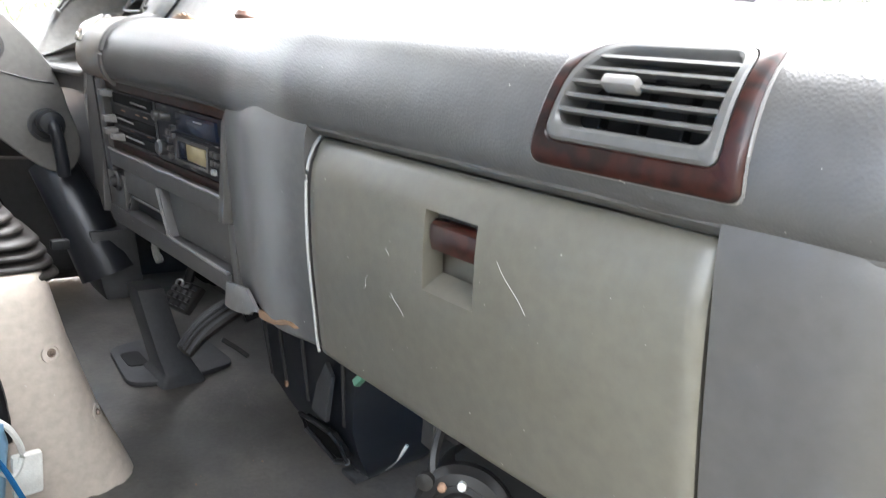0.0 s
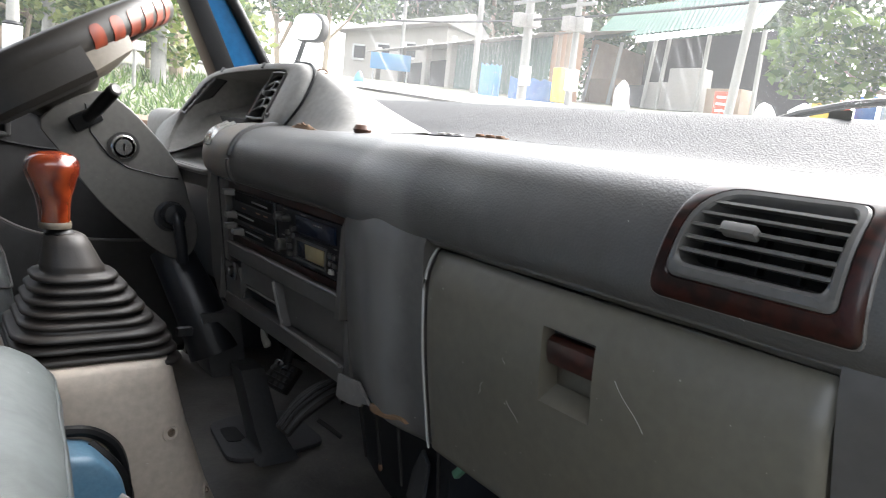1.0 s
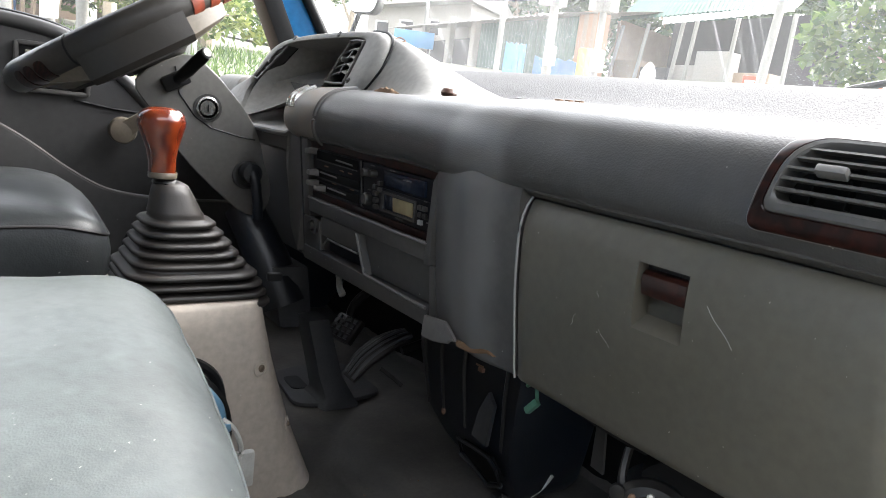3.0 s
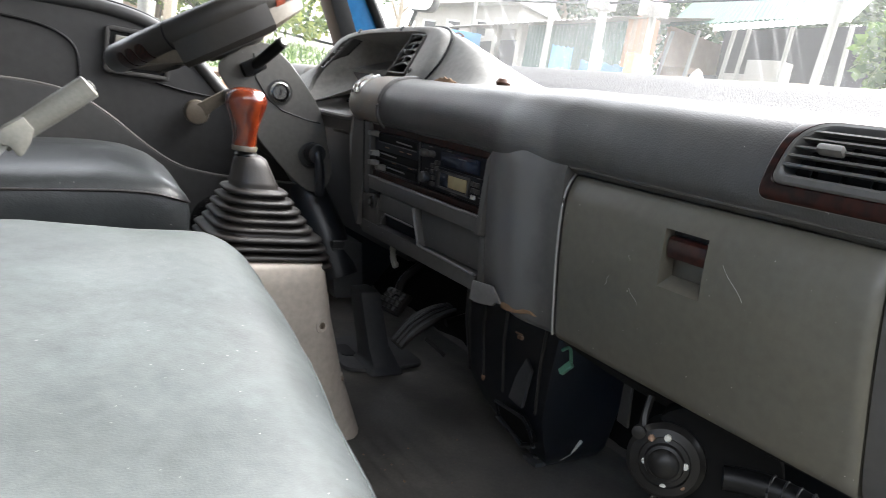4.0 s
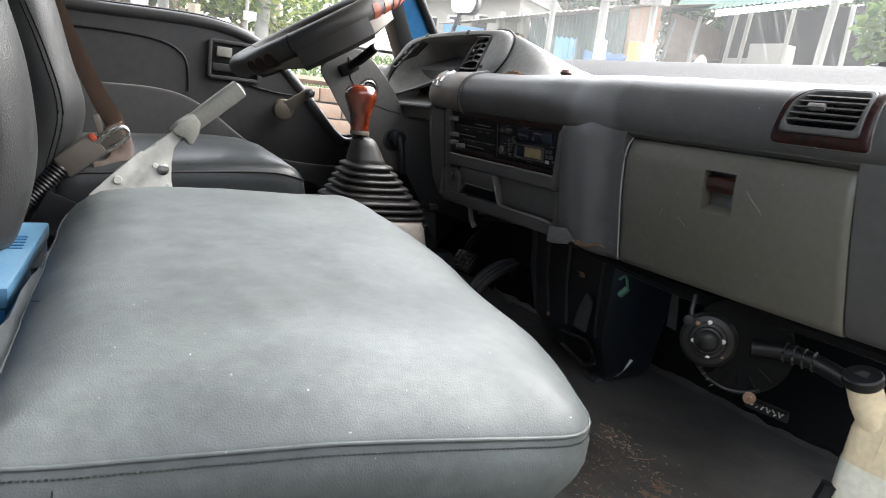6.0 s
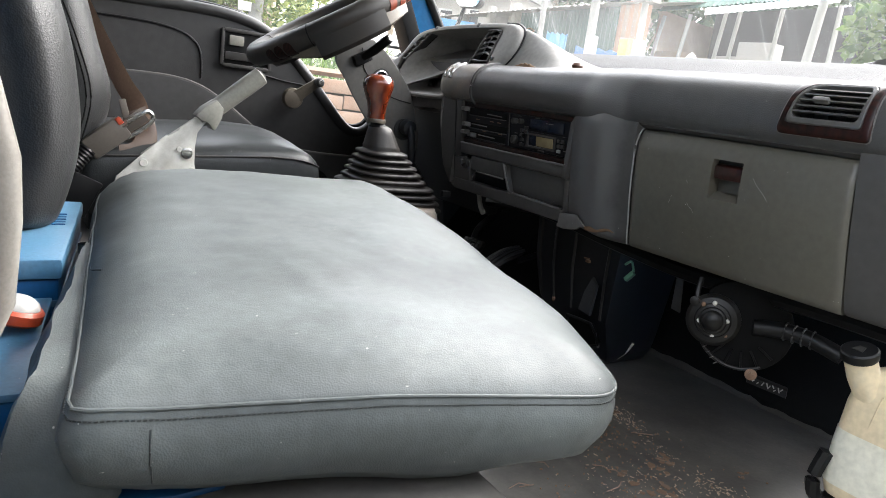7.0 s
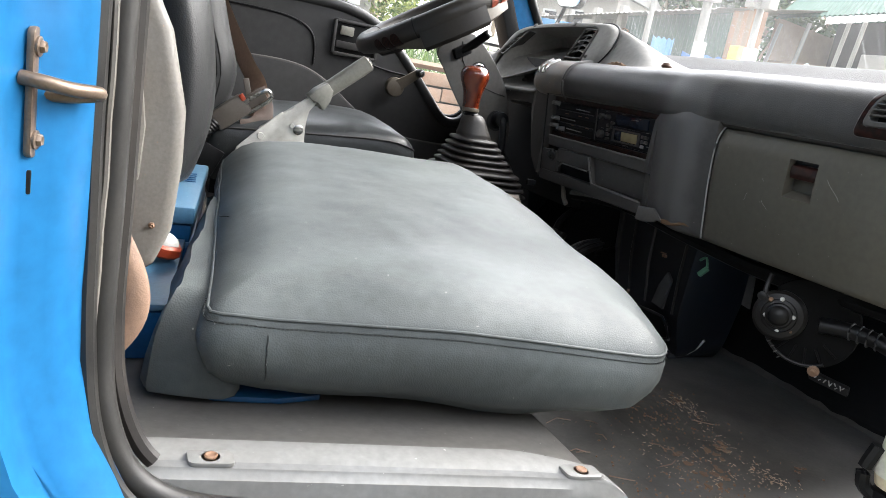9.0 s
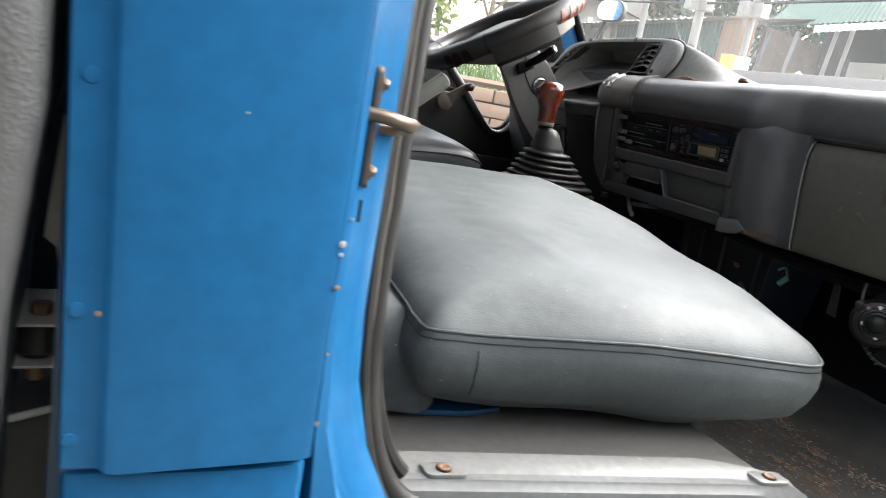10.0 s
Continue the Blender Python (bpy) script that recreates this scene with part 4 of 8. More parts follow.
LY0, LY1, LZ0, LZ1 = 0.2905, 0.3385, 1.2235, 1.2795
zs = [p[1] for p in gl if p[1] > 1.1]
lid = bmesh.new()
ycuts = sorted({G0, G0 + 0.004, LY0, LY1, G1 - 0.004, G1} | {G0 + 0.012 + (G1 - G0 - 0.024) * i / 18 for i in range(19)})
zcuts = sorted({LZ0, LZ1, 1.3025, 1.306, 1.116, 1.12} | {1.125 + 0.174 * i / 14 for i in range(15)}, reverse=True)
gv = {}
for i, y in enumerate(ycuts):
    for j, z in enumerate(zcuts):
        ez = 0.005 * max(0, (z - 1.3) / 0.006) ** 2 + 0.004 * max(0, (1.1205 - z) / 0.0045) ** 2
        ey = 0.003 if y in (G0, G1) else 0.0
        # the upper left corner is rounded
        bulge = -0.0025 * math.sin(math.pi * (y - G0) / (G1 - G0))
        gv[i, j] = lid.verts.new((glove_x(min(max(z, 1.118), 1.3)) + ez + ey + bulge, y + (lid_edge_y(z) - G0) * max(0.0, 1 - (y - G0) / 0.1), z))
for i in range(len(ycuts) - 1):
    for j in range(len(zcuts) - 1):
        cy, cz = (ycuts[i] + ycuts[i + 1]) / 2, (zcuts[j] + zcuts[j + 1]) / 2
        if LY0 < cy < LY1 and LZ0 < cz < LZ1:
            continue
        lid.faces.new((gv[i, j], gv[i + 1, j], gv[i + 1, j + 1], gv[i, j + 1]))
ex = bmesh.ops.extrude_edge_only(lid, edges=[e for e in lid.edges if e.is_boundary])
for v in [q for q in ex["geom"] if isinstance(q, bmesh.types.BMVert)]:
    hole = LY0 - 0.001 < v.co.y < LY1 + 0.001 and LZ0 - 0.001 < v.co.z < LZ1 + 0.001
    v.co.x += 0.016 if hole else 0.02
    if hole:
        v.co.y += 0.002 if v.co.y < 0.3 else -0.002
        v.co.z += 0.011 if v.co.z < 1.25 else 0.0
part("lid", lid, M_GLOVE, glove)
well = part("latch_well", span(0.3195, 0.323, LY0 - 0.004, LY1 + 0.004, LZ0, LZ1 + 0.004), M_GLOVE, glove)
part("latch", soften(loft([[(0.302, y, 1.2735), (0.2975, y, 1.27), (0.298, y, 1.261), (0.301, y, 1.2525), (0.313, y, 1.254), (0.313, y, 1.2735)] for y in (LY0 + 0.0025, LY1 - 0.0025)]), 0.0015), M_LATCH, glove, "dark red brown latch flap")
# black strip in place of the shade over the latch flap
part("latch_gap", span(0.305, 0.318, LY0 + 0.0025, LY1 - 0.0025, 1.2745, 1.2795), M_BLACK, glove)
part("lid_edge", tube([(glove_x(min(z, 1.3)) - 0.0008 + (0.006 if z > 1.304 else 0), 0.4848, z) for z in [1.118 + 0.0095 * i for i in range(21)]], 0.0014, 6), M_TRIM, glove, "pale worn edge of the lid")
# black strip in place of the shadow in the gap over the lid
part("gap_shadow", span(0.3135, 0.32, G0 - 0.002, G1, 1.307, 1.3122), M_BLACK, glove)
for (ya, za), (yb, zb) in (((0.272, 1.262), (0.248, 1.236)), ((0.4, 1.215), (0.406, 1.203)), ((0.372, 1.21), (0.36, 1.197)), ((0.377, 1.243), (0.376, 1.238))):
    part("scratch", tube([(glove_x(za + (zb - za) * k / 6) - 0.0024, ya + (yb - ya) * k / 6 + 0.0012 * math.sin(k), za + (zb - za) * k / 6) for k in range(7)], 0.00022, 4), M_TRIM, glove, "pale scratch")

# vent with burl bezel in the roll
vent = group_of("dash_vent", "grey slatted air vent in a dark burl surround", "air vent")


def ring_band(outer, inner, x0, x1, axis="x"):
    bm = bmesh.new()
    q = [[bm.verts.new(put(axis, a, b, w)) for a, b in line] for line, w in ((outer, x1), (outer, x0), (inner, x0), (inner, x1))]
    k = len(outer)
    for a, b in zip(q, q[1:]):
        for i in range(k):
            j = (i + 1) % k
            bm.faces.new((a[i], a[j], b[j], b[i]))
    return bm


def pad_ring(*levels):
    """A band round the vent: (grow, height over the roll) from outside in."""
    return loft([[on_pad(y, s, d) for y, s in vent_outline(g)] for g, d in levels], cap=False)


part("bezel_edge", tube([on_pad(y, s, 0.0006) for y, s in vent_outline(0.0145)], 0.0011, 6, closed=True), M_WORN_LIT, vent, "thin grey edge")
part("bezel", pad_ring((0.0145, -0.002), (0.0142, 0.0022), (0.012, 0.0036), (0.0045, 0.0036), (0.0038, 0.0028), (0.0036, -0.004)), M_BURL, vent, "dark burl bezel")
part("vent_frame", pad_ring((0.0037, -0.004), (0.0034, 0.0034), (0.002, 0.0046), (-0.0014, 0.0042), (-0.0028, 0.0025), (-0.0032, -0.016)), M_SLAT, vent, "smooth dark grey frame")
vent_in = vent_outline(-0.0026)
s_low, s_high = min(s for y, s in vent_in), max(s for y, s in vent_in)
# black sheet gives the vent its inner shade
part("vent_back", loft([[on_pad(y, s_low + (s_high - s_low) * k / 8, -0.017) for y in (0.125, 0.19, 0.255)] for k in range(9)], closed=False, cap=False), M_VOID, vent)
for k in range(5):
    sc = s_low + (s_high - s_low) * (k + 1.02) / 6.02
    cut = sorted(y0 + (y1 - y0) * (sc - s0) / (s1 - s0) for (y0, s0), (y1, s1) in zip(vent_in, vent_in[1:] + vent_in[:1]) if (s0 > sc) != (s1 > sc))
    ring = []
    for yy in [cut[0] - 0.002 + (cut[-1] - cut[0] + 0.004) * m / 4 for m in range(5)]:
        ring.append([on_pad(yy, sc + 0.0019, 0.0016), on_pad(yy, sc + 0.0011, 0.0034), on_pad(yy, sc - 0.0007, 0.0036), on_pad(yy, sc - 0.0013, 0.0022) + Vector((0.003, 0, -0.0006)), on_pad(yy, sc - 0.0004, 0.0015) + Vector((0.009, 0, -0.0012)), on_pad(yy, sc + 0.0004, 0.0015) + Vector((0.009, 0, -0.0008))])
    part("slat", loft(ring), M_SLAT, vent)
kn = on_pad(0.2035, s_low + (s_high - s_low) * 0.5, 0.004)
part("vent_knob", box(*kn, 0.009, 0.02, 0.0062, 0.002, pose(0, 0, 0, 0, 36, 0)), M_WORN_LIT, vent, "grey slider knob")
for yy in (0.15, 0.172, 0.195, 0.218, 0.238):
    part("vane", loft([[on_pad(yy + e, s_low + (s_high - s_low) * f, d) for e, d in ((-0.0006, -0.0085), (0.0006, -0.0085), (0.0006, -0.016), (-0.0006, -0.016))] for f in (0.05, 0.35, 0.65, 0.93)]), M_BLACK, vent)

# radio fascia
RM = M_FASCIA
flush = lambda z: 0.3 + (1.302 - z) * 0.13
def face_bar(name, y0, y1, z0, z1, mat, out=0.0, deep=0.02, bevel=0.003, label=""):
    o = [(flush(z1) + out, z1), (flush(z0) + out, z0), (flush(z0) + deep, z0), (flush(z1) + deep, z1)]
    return part(name, prism(o, "y", y0, y1, bevel), mat, dash, label)


face_bar("radio_top_bar", 0.632, 1.008, 1.311, 1.322, RM, -0.002)
part("radio_right_bar", prism([(0.632, 1.3105), (0.634, 1.3105), (0.6425, 1.297), (0.6425, 1.2), (0.632, 1.2)], "x", 0.2985, 0.318, 0.002), RM, dash)
face_bar("radio_left_bar", 0.985, 1.008, 1.19, 1.3105, RM, -0.002)
face_bar("middle_bar", 0.643, 0.9845, 1.199, 1.222, RM, -0.004, 0.02, 0.004)
# the highlight along the bar's edge is a paler tube
part("bar_edge", tube([(flush(1.2215) - 0.0035, 0.645 + 0.0337 * k, 1.2215 + 0.0005 * math.sin(k * 2.1)) for k in range(11)], 0.0022, 6), M_WORN_LIT, dash, "bar edge with its highlight coloured pale")
face_bar("cubby_right_wall", 0.6325, 0.646, 1.12, 1.1985, RM, -0.004)
part("cubby_divider", soften(loft([[(flush(z) + d, y + e, z) for d, e in ((-0.005, -0.004), (-0.005, 0.004), (0.03, 0.004), (0.03, -0.004))] for y, z in ((0.824, 1.1985), (0.808, 1.15), (0.803, 1.144))]), 0.002), RM, dash)
# paler tube in place of the highlight on the tray's ridge
part("cubby_edge", tube(spline([(flush(1.197) - 0.0045, 0.8255, 1.197), (flush(1.17) - 0.005, 0.8145, 1.17), (flush(1.15) - 0.005, 0.806, 1.15), (flush(1.144) - 0.006, 0.798, 1.1445), (flush(1.143) - 0.006, 0.75, 1.1435), (flush(1.142) - 0.006, 0.65, 1.142)], 5), 0.0024, 6), M_WORN_LIT, dash, "tray edge with its highlight coloured pale")
face_bar("cubby_left_wall", 0.948, 1.008, 1.13, 1.1895, RM, -0.003)
face_bar("lower_bar", 0.6465, 1.008, 1.118, 1.1425, RM, -0.006, 0.03, 0.005)
face_bar("ashtray", 0.828, 0.9475, 1.168, 1.1985, RM, -0.001, 0.02, 0.004, "closed grey ashtray drawer")
face_bar("ashtray_well", 0.812, 0.9475, 1.143, 1.1675, M_RADIO, 0.012, 0.04)
part("ashtray_lip", tube([(flush(1.168) - 0.001, 0.83, 1.1665), (flush(1.168) - 0.001, 0.925, 1.1665), (flush(1.155) - 0.001, 0.938, 1.156), (flush(1.147) - 0.003, 0.936, 1.147)], 0.0016, 6), M_WORN_LIT, dash)
face_bar("cubby_back", 0.6465, 0.8185, 1.144, 1.1985, M_FASCIA, 0.006, 0.03)
part("left_ridge", tube(spline([(0.312, 1.079, 1.318), (0.312, 1.077, 1.268), (0.316, 1.068, 1.225), (0.32, 1.05, 1.165), (0.326, 1.015, 1.126)], 5), 0.0062, 8), M_WORN_LIT, dash, "pale vertical ridge of the fascia")
part("left_cheek", prism([(1.0085, 1.322), (1.076, 1.322), (1.074, 1.268), (1.065, 1.225), (1.046, 1.165), (1.012, 1.13), (1.0085, 1.13)], "x", 0.308, 0.345, 0.004), RM, dash)
part("cheek_groove", tube([(flush(z) - 0.0015, 1.0085 - 0.0002 * (1.3 - z), z) for z in (1.312, 1.27, 1.22, 1.18, 1.14)], 0.002, 6), M_BLACK, dash)
part("lighter_socket", joined(turned([(0.013, 0), (0.013, 0.004), (0.009, 0.006), (0.009, 0.002), (0.001, 0.001)], 20, aim((0.314, 0.965, 1.18), (-1, 0, 0))),
                              turned([(0.006, 0), (0.007, 0.01), (0.005, 0.012), (0.001, 0.012)], 14, aim((0.313, 0.965, 1.18), (-1, 0, 0)))), M_DARK, dash, "cigarette lighter knob")


def face_box(z0, z1, out, deep):
    return [(flush(z1) + out, z1), (flush(z0) + out, z0), (flush(z0) + deep, z0), (flush(z1) + deep, z1)]


heater = group_of("heater_control", "black heater control panel with grey slide levers", "heater control")
radio = group_of("car_radio", "black cassette radio with amber display", "car radio")
part("back_plate", prism(face_box(1.223, 1.3105, 0.011, 0.02), "y", 0.6425, 0.9845), M_RADIO, heater)
for z in (1.3045, 1.2275):
    part("burl_strip", prism(face_box(z - 0.005, z + 0.005, 0.004, 0.012), "y", 0.643, 0.984, 0.001), M_BURL, heater, "burl strip")
part("control_face", prism(face_box(1.2335, 1.2985, 0.006, 0.012), "y", 0.8235, 0.98, 0.002), M_RADIO, heater)
for z, y0, y1 in ((1.29, 0.835, 0.965), (1.263, 0.832, 0.965), (1.243, 0.836, 0.96)):
    part("lever_slot", prism(face_box(z - 0.006, z + 0.006, 0.0045, 0.0065), "y", y0, y1, 0.0005), M_VOID, heater)
    part("slot_rim", tube([(flush(z) + 0.0045, y0, z - 0.0078), (flush(z) + 0.0045, y1, z - 0.0078)], 0.0009, 5), M_DARK, heater)
part("panel_edge", tube([(flush(1.298) + 0.0045, 0.826, 1.298), (flush(1.26) + 0.0045, 0.8255, 1.26), (flush(1.235) + 0.0045, 0.825, 1.235)], 0.0012, 6), M_DARK, heater)
for y, z in ((0.972, 1.294), (0.968, 1.262), (0.972, 1.2455), (0.945, 1.2415)):
    tab = part("lever_tab", soften(loft([[(flush(z) - 0.010, y - 0.006, z - 0.0035), (flush(z) - 0.010, y + 0.006, z - 0.0035), (flush(z) - 0.010, y + 0.006, z + 0.0035), (flush(z) - 0.010, y - 0.006, z + 0.0035)],
                                         [(flush(z) + 0.006, y - 0.008, z - 0.005), (flush(z) + 0.006, y + 0.008, z - 0.005), (flush(z) + 0.006, y + 0.008, z + 0.005), (flush(z) + 0.006, y - 0.008, z + 0.005)]]), 0.0015), M_WORN_LIT, heater, "grey slide lever tab")
for y0, y1, z in ((0.9, 0.955, 1.2635), (0.872, 0.93, 1.243), (0.85, 0.9, 1.288)):
    part("lever_arm", tube([(flush(z) + 0.004, y0, z), (flush(z) + 0.004, y1, z + 0.001)], 0.0013, 6), M_WORN_LIT, heater)
for y, z in ((0.86, 1.2755), (0.885, 1.2755), (0.91, 1.2535), (0.855, 1.2535), (0.935, 1.2755)):
    part("scale_mark", box(flush(z) + 0.0052, y, z, 0.001, 0.012, 0.0016), M_RUST, heater, "faded red scale mark")
part("radio_face", prism(face_box(1.2335, 1.2985, 0.003, 0.018), "y", 0.648, 0.818, 0.002), M_RADIO, radio)
part("face_step", prism(face_box(1.236, 1.271, 0.0005, 0.004), "y", 0.652, 0.772, 0.0015), M_RADIO, radio)
part("cassette_door", prism(face_box(1.2745, 1.2945, 0.0, 0.006), "y", 0.662, 0.758, 0.0015), M_NAVYGLOSS, radio, "glossy cassette door")
part("display", prism(face_box(1.2455, 1.2635, -0.0008, 0.004), "y", 0.688, 0.735, 0.0008), M_LCD, radio, "dim amber display")
part("display_frame", ring_band([(0.68, 1.2675), (0.762, 1.2675), (0.762, 1.2415), (0.68, 1.2415)], [(0.6845, 1.2645), (0.757, 1.2645), (0.757, 1.2445), (0.6845, 1.2445)], flush(1.255) - 0.0018, 0.312), M_DARK, radio)
part("display_blank", prism(face_box(1.2455, 1.2635, -0.0004, 0.004), "y", 0.7355, 0.7565, 0.0005), M_NAVYGLOSS, radio)
for y, z, r in ((0.802, 1.2855, 0.006), (0.8, 1.25, 0.0085), (0.782, 1.2865, 0.005)):
    part("dial", turned([(r, 0), (r, 0.008), (r * 0.75, 0.0105), (0.001, 0.0105)], 18, aim((flush(z) + 0.003, y, z), (-1, 0, 0))), M_DARK, radio)
for i, (y, z) in enumerate([(0.778, 1.27), (0.778, 1.2615), (0.778, 1.2525), (0.778, 1.2435), (0.67, 1.262), (0.67, 1.253), (0.67, 1.244), (0.66, 1.262), (0.66, 1.253), (0.766, 1.276), (0.766, 1.268)]):
    part("button", box(flush(z) - 0.0005, y, z, 0.006, 0.0075, 0.006, 0.001), M_TRIM if i == 6 else M_DARK, radio)
for y, z, w in ((0.7, 1.2895, 0.02), (0.79, 1.296, 0.01), (0.66, 1.271, 0.006), (0.72, 1.2385, 0.018), (0.8, 1.2625, 0.008), (0.655, 1.246, 0.006), (0.735, 1.2965, 0.012)):
    part("lettering_bar", box(flush(z) + (0.0025 if y > 0.775 else -0.0002), y, z, 0.001, w, 0.0013), M_WORN_LIT, radio, "small pale lettering bar")

# instrument hood over the driver's side
hood = group_of("instrument_hood", "grey instrument hood with side vents, cracked vinyl", "instrument hood")
hx = lambda z: 0.352 + (z - 1.394) * 0.55
outer = [(0.946, 1.386), (0.933, 1.411), (0.93, 1.434), (0.934, 1.451), (0.943, 1.468), (0.961, 1.4795), (0.995, 1.4868), (1.1, 1.4885), (1.22, 1.485), (1.3, 1.4785), (1.345, 1.469), (1.367, 1.455), (1.374, 1.435), (1.378, 1.413), (1.388, 1.397), (1.42, 1.386), (1.455, 1.371), (1.462, 1.354), (1.44, 1.336), (1.41, 1.322)]
inner = [(0.99, 1.394), (0.994, 1.41), (0.998, 1.43), (1.001, 1.448), (1.004, 1.462), (1.01, 1.4705), (1.03, 1.4752), (1.1, 1.476), (1.22, 1.473), (1.28, 1.469), (1.318, 1.462), (1.341, 1.451), (1.354, 1.433), (1.364, 1.413), (1.371, 1.397), (1.373, 1.384), (1.372, 1.37), (1.362, 1.353), (1.35, 1.336), (1.335, 1.322)]
sm3 = lambda line: [(v.x, v.y) for v in spline([Vector((a, b, 0)) for a, b in line], 3)]
outer, inner = sm3(outer), sm3(inner)
blend = lambda k: [(o[0] * k + i[0] * (1 - k), o[1] * k + i[1] * (1 - k)) for o, i in zip(outer, inner)]
sect = lambda line, d, dz=0.0: [(hx(b) + d, a, b + dz) for a, b in line]
part("rim", loft([sect(outer, 0.016), sect(outer, 0.006), sect(blend(0.93), -0.001), sect(blend(0.8), -0.0045), sect(blend(0.4), -0.0045), sect(blend(0.12), -0.003), sect(inner, 0.0), sect(inner, 0.008)], closed=False, cap=False), M_HOOD, hood, "smooth light grey rim", 60)
mouth_line = sm3([(1.062, 1.39), (1.06, 1.42), (1.058, 1.45), (1.057, 1.466), (1.07, 1.4735), (1.1, 1.475), (1.2, 1.4725), (1.27, 1.4685), (1.297, 1.464), (1.312, 1.45), (1.328, 1.424), (1.343, 1.394), (1.346, 1.37), (1.335, 1.345), (1.315, 1.322)])
mouth_line += [(1.315 - 0.253 * k / 8, 1.322 + 0.068 * (k / 8) ** 1.25) for k in range(1, 8)]
well = [(0.335 + max(0.0, b - 1.325) * 0.72 + max(0.0, b - 1.395) * 1.6, 1.19 + (a - 1.19) * 0.93, 1.385 + (b - 1.385) * 0.9) for a, b in mouth_line]
mid = Vector((sum(p[0] for p in well), sum(p[1] for p in well), sum(p[2] for p in well))) / len(well)
part("cavity", loft([sect(mouth_line, 0.0), well] + [[mid + (Vector(p) - mid) * f for p in well] for f in (0.6, 0.3, 0.02)], cap=False), M_HOOD, hood, "empty instrument recess", 50)
far_side = [p for p in outer if p[0] >= 0.994]
shell = []
for dz, dx in ((0.0, 0.014), (0.001, 0.03), (0.006, 0.055), (0.022, 0.09), (0.05, 0.125), (0.09, 0.16)):
    shell.append([(hx(b) + dx, a, b - dz * (1.0 if b > 1.4 else 0.3)) for a, b in far_side])
part("shell", loft(shell, closed=False, cap=False), M_HOOD, hood)
# the flank falls from the rim in one smooth sweep on to the dash top
foot = [p for p in outer if p[0] <= 0.996 and p[1] > 1.38][:19]
fl = []
for k in range(25):
    f = k / 24
    row = []
    for m, (a, b) in enumerate(foot):
        u = m / (len(foot) - 1)
        p0 = Vector((hx(b) + 0.013, a, b))
        p1 = Vector((0.364 + 0.1 * u, 0.71 + 0.03 * u, 1.396 + 0.008 * u))
        p = p0.lerp(p1, f)
        swell = 0.006 * math.sin(math.pi * min(1.0, f * 1.6)) * math.sin(math.pi * u) - 0.01 * math.sin(math.pi * f) * u * f
        row.append((p.x - swell * 0.4, p.y - swell * 0.5, p.z + swell))
    xe, ye, ze = row[-1]
    row += [(xe + dx, ye + 0.02 * dx, ze - dz) for dx, dz in ((0.017, 0.001), (0.042, 0.006), (0.077, 0.022), (0.112, 0.05), (0.147, 0.09))]
    fl.append(row)
part("flank", rough_up(loft(fl, closed=False, cap=False), 0.0006, 40), M_HOOD, hood, "scuffed grey flank with cracks", 70)
part("crack", joined(*[tube(spline(p, 4), 0.0011, 5) for p in (
    [(0.4135, 0.952, 1.476), (0.42, 0.947, 1.4795), (0.424, 0.937, 1.4745), (0.419, 0.944, 1.4735), (0.4135, 0.952, 1.476)], [(0.409, 0.93, 1.462), (0.412, 0.928, 1.455)], [(0.42, 0.925, 1.4655), (0.425, 0.918, 1.4645)])]), M_RUST, hood, "small brown crack in the vinyl")
part("rim_groove", tube([(hx(b) + 0.0125, a - 0.0006, b + 0.0012) for a, b in outer[1:20]], 0.0024, 6), M_BLACK, hood)
for y, z, s in ((1.108, 1.484, 1), (1.284, 1.478, 1)):
    part("rim_notch", moved(prism(rounded(-0.0045, 0.0045, -0.005, 0.005, 0.002), "z", -0.003, 0.003, 0.001), aim((hx(z) - 0.0035, y, z - 0.001), (-0.88, 0, 0.48))), M_RECESS, hood, "small notch in the rim")
screw((hx(1.405) - 0.005, 0.978, 1.405), (-0.88, 0, 0.48), M_DARK, hood, 0.0034)
